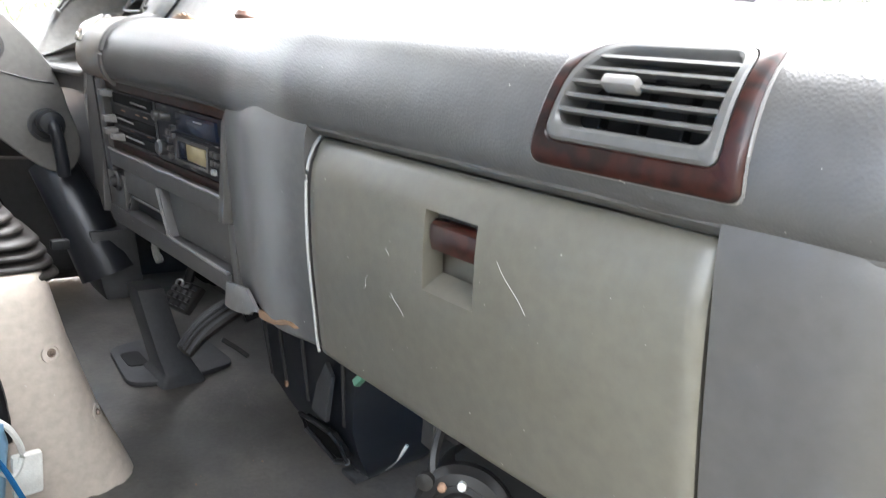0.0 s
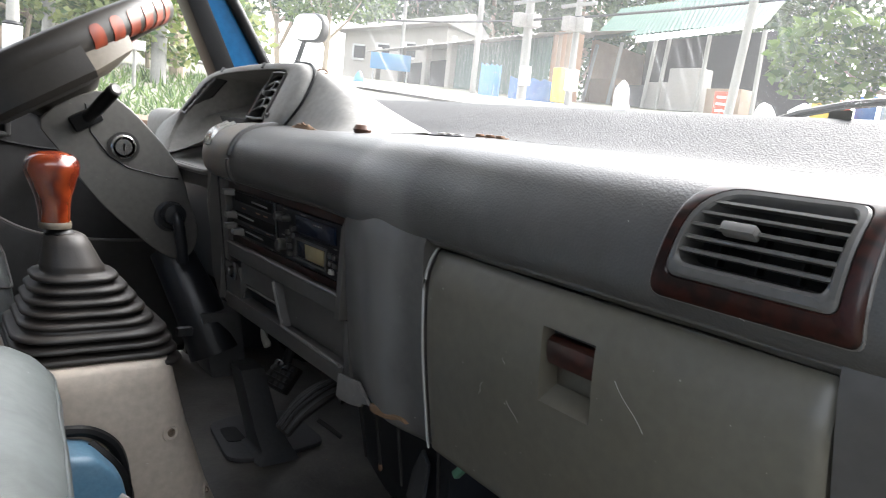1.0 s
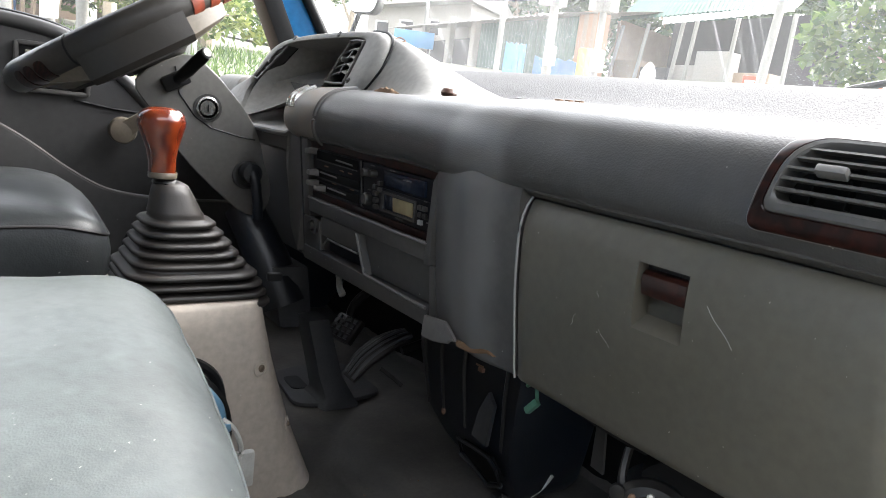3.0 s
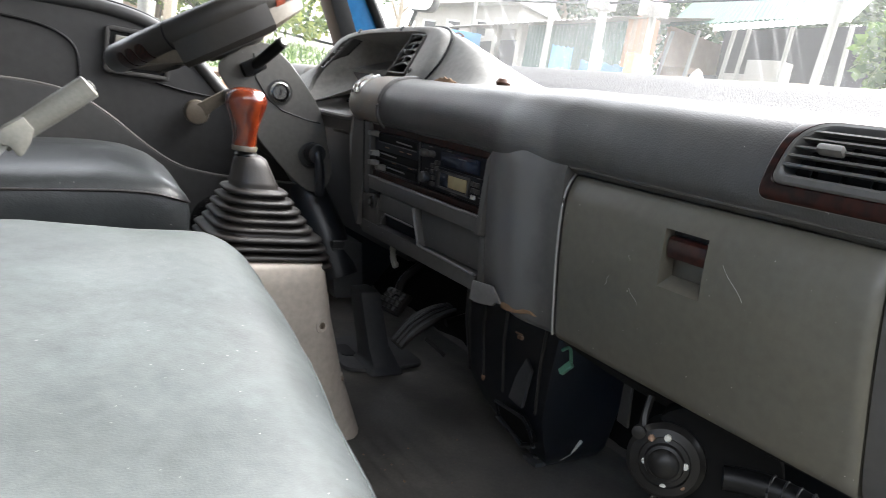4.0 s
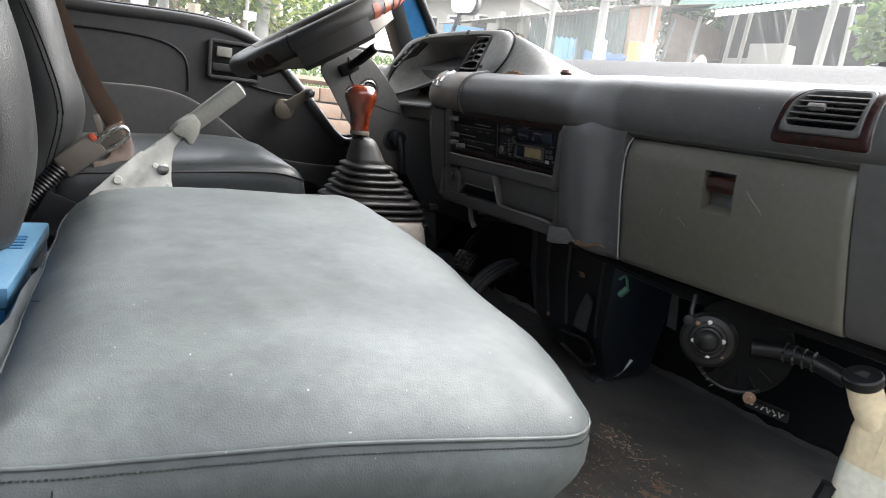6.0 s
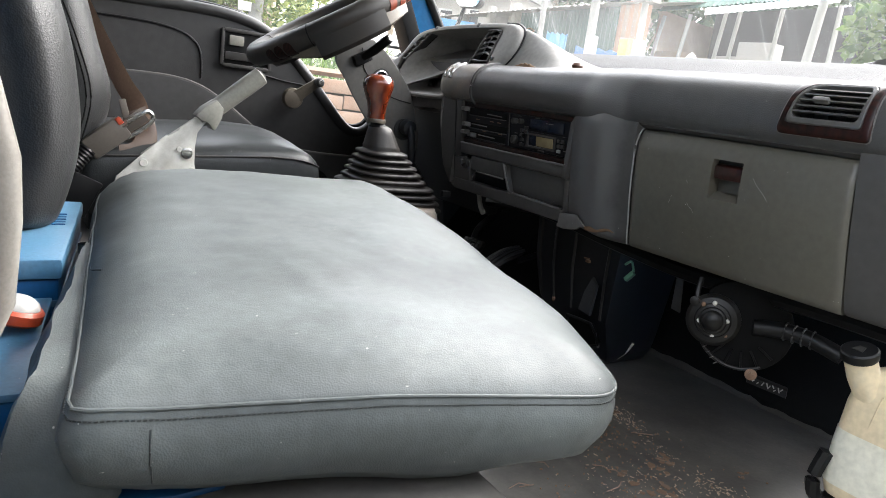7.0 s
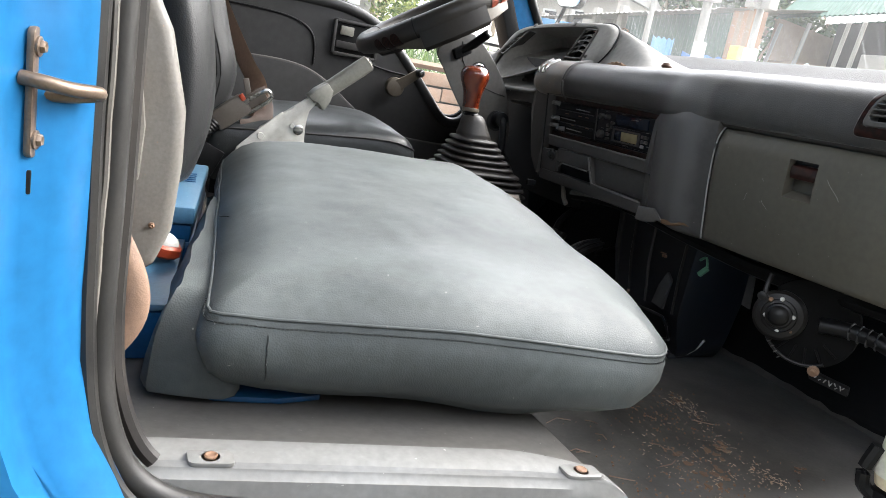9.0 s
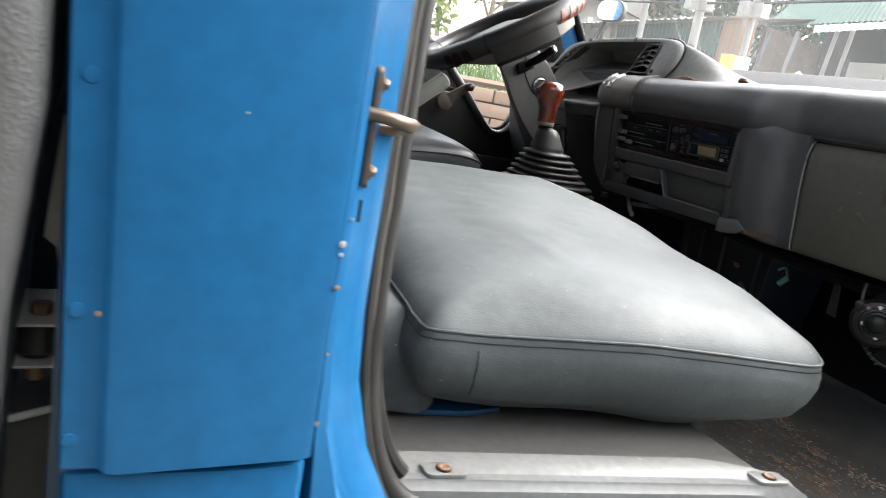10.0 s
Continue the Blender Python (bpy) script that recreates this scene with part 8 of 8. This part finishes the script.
for f, h, mt in ((0.12, 0.9, M_PLANK), (0.3, 0.75, M_SHADE), (0.5, 0.9, M_TIN), (0.62, 1.4, M_TIN), (0.83, 0.8, M_PLANK)):
    p = S0.lerp(S1, f) + back * 0.12
    part("counter", box(p.x, p.y, ground_z(p.x, p.y) + h / 2, 0.7, 1.2, h, 0.03), mt, stall)

# long shed
shed = group_of("long_shed", "long low shed with sheet roof and green walls", "shed")
L0, L1 = polar(45.2, 25), polar(59, 40)
le0, le1 = polar(45.2, 25, 8.6), polar(59, 40, 5.9)
deep = Vector((4.5, -1.5, 0))
sheet(le0 - Vector((0.7, 0, 0.1)), le1 - Vector((0.7, 0, 0.1)), le1 + deep + up * 0.8, le0 + deep + up * 0.8, 40, 0.06, M_TIN, "roof_sheet", shed)
sheet((L0.x, L0.y, 2.0), L0.lerp(L1, 0.42) * 1.0, le0.lerp(le1, 0.42) - up * 0.1, le0 - up * 0.1, 26, 0.05, M_GREENWALL, "green_wall", shed, "green corrugated wall")
# dark sheet in place of the shade in the shed's open bays
part("shade_bay", prism([(L0.lerp(L1, 0.42).x + 1.5, L0.lerp(L1, 0.42).y), (L1.x + 1.5, L1.y), (L1.x + 1.6, L1.y), (L0.lerp(L1, 0.42).x + 1.6, L0.lerp(L1, 0.42).y)], "z", 2.2, 5.0), M_SHADE, shed)
for f in (0.45, 0.6, 0.78, 0.98):
    p = L0.lerp(L1, f)
    part("pier", box(p.x, p.y, ground_z(p.x, p.y) + 1.1, 0.3, 0.3, 2.4, 0.02), M_HOUSE, shed)
for k in range(7):
    p = polar(44.95 - 0.33 * k, 25.2)
    part("rusty_panel", box(p.x, p.y, p.z + 1.15, 0.06, 0.17, 2.3 + 0.12 * (k % 3), 0.01, pose(0, 0, 0, 0, 0, 40)), M_PLANK if k % 2 else M_RUST, shed, "rusty board")

# tarpaulin fence pieces, barrels and other things in front
for az0, az1, r, el0, el1, mat, lab in ((48.2, 44.6, 21, 2.6, 5.1, M_TARP, "dark blue tarpaulin hung as a fence"), (50.6, 49.0, 22, 2.7, 5.9, M_TARP2, "pale blue tarpaulin hanging by the pole")):
    t0, t1 = polar(az0, r), polar(az1, r)
    bm = bmesh.new()
    cols = []
    for k in range(13):
        p = t0.lerp(t1, k / 12)
        off = Vector((0.07 * math.sin(k * 1.9), 0.05 * math.cos(k * 2.3), 0))
        cols.append([bm.verts.new(Vector((p.x, p.y, 1.4 + r * math.tan(radians(e)))) + off * (1 - 0.5 * j)) for j, e in enumerate((el0 - 1.0, (el0 + el1) / 2, el1 - 0.1 * (k % 3)))])
    for a, b in zip(cols, cols[1:]):
        for j in range(2):
            bm.faces.new((a[j], b[j], b[j + 1], a[j + 1]))
    ex = bmesh.ops.extrude_face_region(bm, geom=list(bm.faces))
    bmesh.ops.translate(bm, vec=(0.02, 0, 0), verts=[v for v in ex["geom"] if isinstance(v, bmesh.types.BMVert)])
    single("tarpaulin", bm, mat, lab, "tarpaulin", "tarpaulins by the shed")
yb = polar(44.1, 20.5)
single("yellow_box", box(yb.x, yb.y, yb.z + 0.5, 0.5, 0.32, 0.95, 0.03), M_YELLOW, "yellow painted box beside the blue tarpaulin", "box")
for az, r, w, h, mat, lab in ((39.4, 16.5, 0.35, 0.75, M_WHITE, "white plastic bag slumped on a stump"), (60.3, 21, 0.25, 0.35, M_TARP2, "pale bag lying on the verge"), (26.5, 13, 0.5, 0.5, M_WHITE, "white sack by the bush"), (29, 14.5, 0.4, 0.5, M_WHITE, "white sack by the red board")):
    p = polar(az, r)
    single("bag", rough_up(loft([[(p.x + w * f * math.cos(t) * 0.5, p.y + w * f * math.sin(t) * 0.5, p.z + h * q) for t in [2 * math.pi * j / 10 for j in range(10)]] for q, f in ((0, 0.85), (0.2, 1.1), (0.45, 1.05), (0.7, 0.8), (0.88, 0.5), (1.0, 0.15))]), 0.06, 6, az), mat, lab, "bag", "bags on the verge")
rs = polar(32.1, 15)
board = group_of("red_board", "small red notice board on the verge", "notice board")
part("panel", box(rs.x, rs.y, 1.4 + 15 * math.tan(radians(4.3)), 0.04, 0.26, 0.5, 0.01, pose(0, 0, 0, 0, 0, 32)), M_SIGNRED, board)
for k in range(3):
    part("writing_bar", box(rs.x - 0.03, rs.y - 0.02, 1.4 + 15 * math.tan(radians(4.3)) + 0.14 - 0.13 * k, 0.02, 0.18, 0.05, 0, pose(0, 0, 0, 0, 0, 32)), M_WHITE, board)
part("leg", tube([(rs.x, rs.y, ground_z(rs.x, rs.y) - 0.1), (rs.x, rs.y, 2.4)], 0.03, 6), M_PLANK, board)
for k, (az, el, mt) in enumerate(((24.2, 4.6, M_SIGNRED), (22.6, 5.0, M_TARP), (21.0, 4.8, M_WHITE), (25.4, 4.4, M_YELLOW))):
    p = polar(az, 12)
    single("hanging_cloth", rough_up(box(p.x, p.y, 1.4 + 12 * math.tan(radians(el)) - 0.25, 0.05, 0.3, 0.75, 0.02), 0.04, 5, k), mt, "coloured cloth hung out for sale", "cloth", "cloths under the bush")

# house up the lane
house = group_of("house", "two storey pale house up the lane with brown roof", "house")
h0, h1 = polar(61.5, 48), polar(53.5, 40)
hz = 4.0
hd = Vector((6, 3, 0))
part("wall", prism([(h0.x, h0.y), (h1.x, h1.y), (h1.x + hd.x, h1.y + hd.y), (h0.x + hd.x, h0.y + hd.y)], "z", 2.5, 7.4), M_HOUSE, house)
part("roof", loft([[h0 + up * (7.3 - h0.z) + Vector((-1, 0, 0)), h1 + up * (7.3 - h1.z) + Vector((-1, -1, 0)), h1 + hd + up * (7.3 - h1.z), h0 + hd + up * (7.3 - h0.z)], [h0.lerp(h0 + hd, 0.5) + up * (8.6 - h0.z), h1.lerp(h1 + hd, 0.5) + up * (8.6 - h1.z), h1.lerp(h1 + hd, 0.52) + up * (8.6 - h1.z), h0.lerp(h0 + hd, 0.52) + up * (8.6 - h0.z)]]), M_TIN, house)
for f in (0.2, 0.45, 0.7):
    p = h0.lerp(h1, f)
    w = part("window", box(p.x - 0.05, p.y - 0.05, 6.0, 0.2, 1.2, 1.0, 0.03, pose(0, 0, 0, 0, 0, 40)), M_WHITE, house)
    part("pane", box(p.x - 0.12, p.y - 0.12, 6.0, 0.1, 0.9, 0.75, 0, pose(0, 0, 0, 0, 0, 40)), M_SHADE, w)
bs0 = polar(57.8, 34)
sign2 = group_of("blue_shop_sign", "long blue shop sign board on posts", "shop sign")
part("panel", box(bs0.x, bs0.y, 1.4 + 34 * math.tan(radians(5.2)), 0.1, 1.9, 0.75, 0.02, pose(0, 0, 0, 0, 0, 58)), M_TARP2, sign2)
for d in (-0.85, 0.85):
    part("post", tube([(bs0.x + d * 0.8, bs0.y - d * 0.5, 3.0), (bs0.x + d * 0.8, bs0.y - d * 0.5, 4.6)], 0.04, 6), M_WHITE, sign2)

# poles and cables
tops = []
for az, r, az2, rad, trafo in ((47.2, 19, 47.45, 0.11, True), (43.5, 17.5, 43.55, 0.075, True), (51.1, 24, 51.1, 0.09, False), (31.6, 13.5, 30.2, 0.075, False), (57, 36, 57, 0.09, False)):
    pole = group_of("utility_pole", "concrete utility pole with boxes and cables" if trafo else "slender grey utility pole", "utility pole", "poles along the lane")
    b = polar(az, r)
    t = polar(az2, r, 22)
    part("shaft", tube([b - up * 0.3, b.lerp(t, 0.5), t], [rad * 1.15, rad, rad * 0.85], 10), M_CONCRETE, pole)
    tops.append(t)
    if trafo:
        for s in (-1, 1):
            q = polar(az2 + s * 0.55, r - 0.2, 9.4)
            part("junction_box", box(q.x, q.y, q.z, 0.3, 0.25, 0.34, 0.03), M_TIN, pole, "grey junction box")
        q = polar(az - 0.1, r - 0.25, 5.2)
        part("meter_box", box(q.x, q.y, q.z, 0.2, 0.28, 0.5, 0.03), M_WHITE, pole, "white meter box")
        q = polar(az2, r, 10.2)
        part("cross_arm", box(q.x, q.y, q.z + 0.2, 0.08, 1.1, 0.08, 0.01), M_CONCRETE, pole)
for k, (a0, r0, e0_, a1, r1, e1_, sag) in enumerate(((62, 30, 8.2, 24, 13, 12.5, 0.35), (62, 30, 9.6, 22, 13, 14.0, 0.3), (62, 30, 10.4, 22, 13, 15.2, 0.3), (52, 24, 10.5, 30.9, 13.5, 16.0, 0.25), (88, 12, 8.5, 60, 24, 12, 0.3), (62, 30, 11.3, 30, 14, 17.5, 0.3))):
    p, q = polar(a0, r0, e0_), polar(a1, r1, e1_)
    single("cable", tube([p.lerp(q, i / 16) - up * sag * 4 * (i / 16) * (1 - i / 16) for i in range(17)], 0.016 if k else 0.03, 5), M_BLACK, "black overhead cable across the lane", "cable", "cables over the lane")

# things beyond the driver window
for az, r, rad, el, lab in ((87.2, 8.5, 0.055, 16, "smooth pale concrete post"), (84.7, 8.0, 0.055, 16, "weathered concrete post with a torn notice"), (82.5, 9.5, 0.065, 16, "weathered pale trunk like post"), (75.4, 8.8, 0.085, 12, "leaning mossy grey post")):
    pole = group_of("verge_post", lab, "post", "posts by the verge")
    b, t = polar(az, r), polar(az, r, el)
    part("shaft", rough_up(tube([b.lerp(t, k / 12) - up * 0.2 * (k == 0) for k in range(13)], rad, 12), 0.012, 5, az), M_CONCRETE, pole)
    if az == 84.7:
        q = polar(az, r - 0.075, 3.5)
        part("torn_notice", rough_up(box(q.x, q.y - 0.02, q.z, 0.16, 0.02, 0.22, 0.005), 0.02, 20), M_WHITE, pole)
        part("black_band", tube([(b.x + 0.06 * math.cos(a), b.y + 0.06 * math.sin(a), q.z + 0.13) for a in [2 * math.pi * j / 14 for j in range(14)]], 0.025, 6, closed=True), M_BLACK, pole)
rsn = group_of("red_sign", "vertical red sign with yellow writing over a white plate", "sign")
q = polar(76.9, 7.3, 6.45)
part("panel", box(q.x, q.y, q.z, 0.13, 0.03, 0.16, 0.008, pose(0, 0, 0, 0, 0, -15)), M_SIGNRED, rsn)
for k in range(5):
    part("writing_bar", box(q.x - 0.004, q.y - 0.022, q.z + 0.055 - 0.028 * k, 0.09, 0.01, 0.014, 0, pose(0, 0, 0, 0, 0, -15)), M_YELLOW, rsn)
part("white_plate", box(q.x, q.y, q.z - 0.3, 0.13, 0.03, 0.09, 0.005, pose(0, 0, 0, 0, 0, -15)), M_WHITE, rsn)
part("sign_post", tube([(q.x - 0.02, q.y + 0.04, ground_z(q.x, q.y)), (q.x - 0.02, q.y + 0.04, q.z + 0.1)], 0.018, 8), M_CONCRETE, rsn)
hut = group_of("roadside_hut", "small hut with pale sheet roof behind the posts", "hut")
q = polar(86.5, 15)
part("hut_roof", box(q.x, q.y, 1.4 + 15 * math.tan(radians(5.6)), 3.0, 2.0, 0.08, 0.02, pose(0, 0, 0, 8, 0, 0)), M_TIN, hut)
part("hut_wall", box(q.x, q.y + 0.6, 1.4 + 15 * math.tan(radians(3.6)), 2.6, 0.1, 1.0, 0.01), M_PLANK, hut)
for d in (-1.3, -0.4, 0.5, 1.3):
    part("hut_post", box(q.x + d, q.y - 0.9, 1.4 + 15 * math.tan(radians(3.4)), 0.09, 0.09, 1.4, 0.01), M_PLANK, hut)
q = polar(88.6, 13.5, 4.1)
single("tarpaulin", rough_up(box(q.x, q.y, q.z, 1.1, 0.1, 0.6, 0.03), 0.08, 3), M_TARP, "bright blue tarpaulin over a heap by the hut", "tarpaulin")
fence = group_of("stick_fence", "fence of weathered wooden sticks", "fence")
random.seed(8)
for k in range(11):
    az = 85.5 + 0.55 * k
    b = polar(az, 10.5)
    part("stake", tube([b, b + up * random.uniform(0.35, 0.6) + Vector((random.uniform(-0.04, 0.04), 0, 0))], 0.03, 5), M_PLANK, fence)
b = polar(81.0, 7.5)
single("brown_stump", tube([b, (b.x, b.y, 1.4 + 7.5 * math.tan(radians(4.4)))], 0.06, 8), M_BARK, "short brown wooden stake in the bushes", "stake")

# low brick wall with planks that holds the bank
wall = group_of("brick_wall", "low wall of weathered bricks holding the bank", "brick wall", kind="structure")
brick_me = finish("brick", box(0, 0, 0, 0.2, 0.095, 0.058, 0.004), M_BRICK)
part("mortar_core", loft([[polar(az, rr) * 1.0 for az in range(52, 92, 3)] + [polar(az, rr + 0.07) for az in range(90, 50, -3)] for rr in (2.76,)][:1] * 1 + [[Vector((p.x, p.y, 1.27)) for p in [polar(az, 2.76) for az in range(52, 92, 3)] + [polar(az, 2.83) for az in range(90, 50, -3)]]]), M_EARTH, wall)
for c in range(6):
    for k in range(14):
        az = 54 + 4.35 * k + (2.15 if c % 2 else 0)
        ob = new("brick", brick_me)
        p = polar(az, 2.76)
        ob.matrix_world = pose(p.x, p.y, 0.96 + 0.066 * c, random.uniform(-1.5, 1.5), random.uniform(-1.5, 1.5), az - 90 + random.uniform(-3, 3))
        ob.parent = wall
part("coping_board", tube([(polar(az, 2.78).x, polar(az, 2.78).y, 1.345) for az in range(54, 90, 4)], 0.04, 6, flat=0.5), M_PLANK, wall, "grey weathered plank on top")


# vegetation
def crown(blobs, count, size, seed, long=1.6):
    """Many small pointed leaves spread through the blobs, thinner inside."""
    rnd = random.Random(seed)
    verts, faces = [], []
    total = sum(b[1] ** 2 for b in blobs)
    for c, r, squash in blobs:
        for _ in range(int(count * r * r / total)):
            d = Vector((rnd.gauss(0, 1), rnd.gauss(0, 1), rnd.gauss(0, 1))).normalized()
            p = Vector(c) + Vector((d.x, d.y, d.z * squash)) * r * rnd.uniform(0.55, 1.08) ** 0.7
            u = Vector((rnd.gauss(0, 1), rnd.gauss(0, 1), rnd.gauss(0, 0.7) - 0.3)).normalized()
            w = u.cross(Vector((rnd.gauss(0, 1), rnd.gauss(0, 1), rnd.gauss(0, 1)))).normalized()
            s = size * rnd.uniform(0.6, 1.4)
            k = len(verts)
            verts += [p - u * s * long * 0.5, p + w * s * 0.42, p + u * s * long * 0.5, p - w * s * 0.42]
            faces.append((k, k + 1, k + 2, k + 3))
    bm = bmesh.new()
    vs = [bm.verts.new(v) for v in verts]
    for f in faces:
        bm.faces.new([vs[i] for i in f])
    return bm


def leaf_mesh(name, bm, mat, parent):
    me = bpy.data.meshes.new(name)
    bm.to_mesh(me)
    bm.free()
    me.materials.append(mat)
    ob = new(name, me)
    ob.parent = parent
    return ob


def tree(name, az, r, height, spread, count, size, mat, seed, label, low=0.35, group=""):
    rnd = random.Random(seed)
    b = polar(az, r)
    g = group_of(name, label, "tree" if name != "bush" else "bush", group)
    thick = 0.5 if name == "bush" else 1.0
    lean = Vector((rnd.uniform(-0.06, 0.06), rnd.uniform(-0.06, 0.06), 1))
    t = b + lean * height * 0.75
    part("trunk", tube([b - up * 0.2, b.lerp(t, 0.35) + Vector((0.03 * height * rnd.uniform(-1, 1), 0, 0)), b.lerp(t, 0.7), t], [0.02 * height * thick, 0.016 * height * thick, 0.011 * height * thick, 0.004 * height * thick], 9), M_BARK, g)
    blobs = []
    for k in range(9):
        a = rnd.uniform(0, 6.28)
        h = rnd.uniform(low, 0.95)
        q = b + lean * height * h + Vector((math.cos(a), math.sin(a), 0)) * spread * rnd.uniform(0.2, 0.75) * (1.15 - 0.5 * h)
        part("limb", tube([b + lean * height * max(0.15, h - 0.3), b.lerp(q, 0.6) + up * height * h * 0.1, q], [0.012 * height, 0.008 * height, 0.003 * height], 6), M_BARK, g)
        blobs.append((q, spread * rnd.uniform(0.3, 0.55), 0.75))
    leaf_mesh("crown", crown(blobs, count, size, seed), mat, g)
    return g


tree("bush", 19.5, 9.8, 4.0, 1.5, 7000, 0.11, M_LEAF, 11, "dense broad leaved bush with yellow green tips", 0.2)
tree("bush", 12.0, 9.5, 4.4, 1.8, 5000, 0.11, M_LEAF, 12, "dense broad leaved dark green bush", 0.2)
for k, (az, r, h, s) in enumerate(((28, 50, 13, 7), (36, 48, 14, 7.5), (43, 50, 14, 7.5), (50, 52, 14, 8), (56, 55, 14, 8), (40, 60, 17, 9), (48, 62, 17, 9), (31, 60, 17, 9))):
    tree("tree", az, r, h, s, 7000, 0.32, M_LEAF3, 30 + k, "tall hazy tree behind the sheds", 0.25, "trees behind the sheds")
tree("tree", 63.0, 26, 5.6, 2.6, 7000, 0.12, M_LEAF, 50, "spreading tree beside the lane", 0.3)
tree("tree", 140, 12, 5.0, 2.4, 4000, 0.12, M_LEAF, 49, "roadside tree seen in the door mirror", 0.2)
tree("tree", 66.5, 34, 7.5, 3.0, 6000, 0.16, M_LEAF3, 51, "feathery tree up the lane", 0.3)
tree("tree", 70.5, 45, 5.5, 3.0, 1500, 0.3, M_LEAF3, 52, "small trees at the end of the lane", 0.2)
tree("tree", 74.0, 10.5, 6.0, 1.5, 6000, 0.07, M_LEAF, 53, "slim roadside tree with dark crown", 0.62)
for k, (az, r, h, s, m) in enumerate(((78.6, 9.2, 2.3, 1.0, M_LEAF2), (81.3, 10.2, 2.5, 1.2, M_LEAF2), (84, 12.5, 3.8, 1.8, M_LEAF), (88.5, 13.5, 4.4, 2.0, M_LEAF), (76, 13, 4.2, 1.6, M_LEAF2), (91.5, 11, 4.6, 1.8, M_LEAF), (80.5, 16, 6, 2.4, M_LEAF3), (86, 22, 8, 3.5, M_LEAF3))):
    tree("bush", az, r, h, s, 4200, 0.065 if r < 12 else 0.1, m, 60 + k, "leafy green and yellow bush on the verge", 0.15, "bushes on the verge")
random.seed(21)
grass_v, grass_f = [], []
for k in range(2600):
    az, r = random.uniform(64, 84), random.uniform(3.1, 11.5)
    p = polar(az, r)
    a, h = random.uniform(0, 6.28), random.uniform(0.05, 0.12) + 0.16 * max(0.0, noise.noise(Vector((p.x, p.y, 0)))) * random.random() * 2
    d = Vector((math.cos(a), math.sin(a), 0))
    i = len(grass_v)
    grass_v += [p - d * 0.012, p + d * 0.012, p + Vector((random.gauss(0, 0.06), random.gauss(0, 0.06), h))]
    grass_f.append((i, i + 1, i + 2))
me = bpy.data.meshes.new("grass")
me.from_pydata([tuple(v) for v in grass_v], [], grass_f)
me.materials.append(M_LEAF)
tagged(new("grass", me), "sparse green grass tufts on the bank", "grass", kind="stuff")
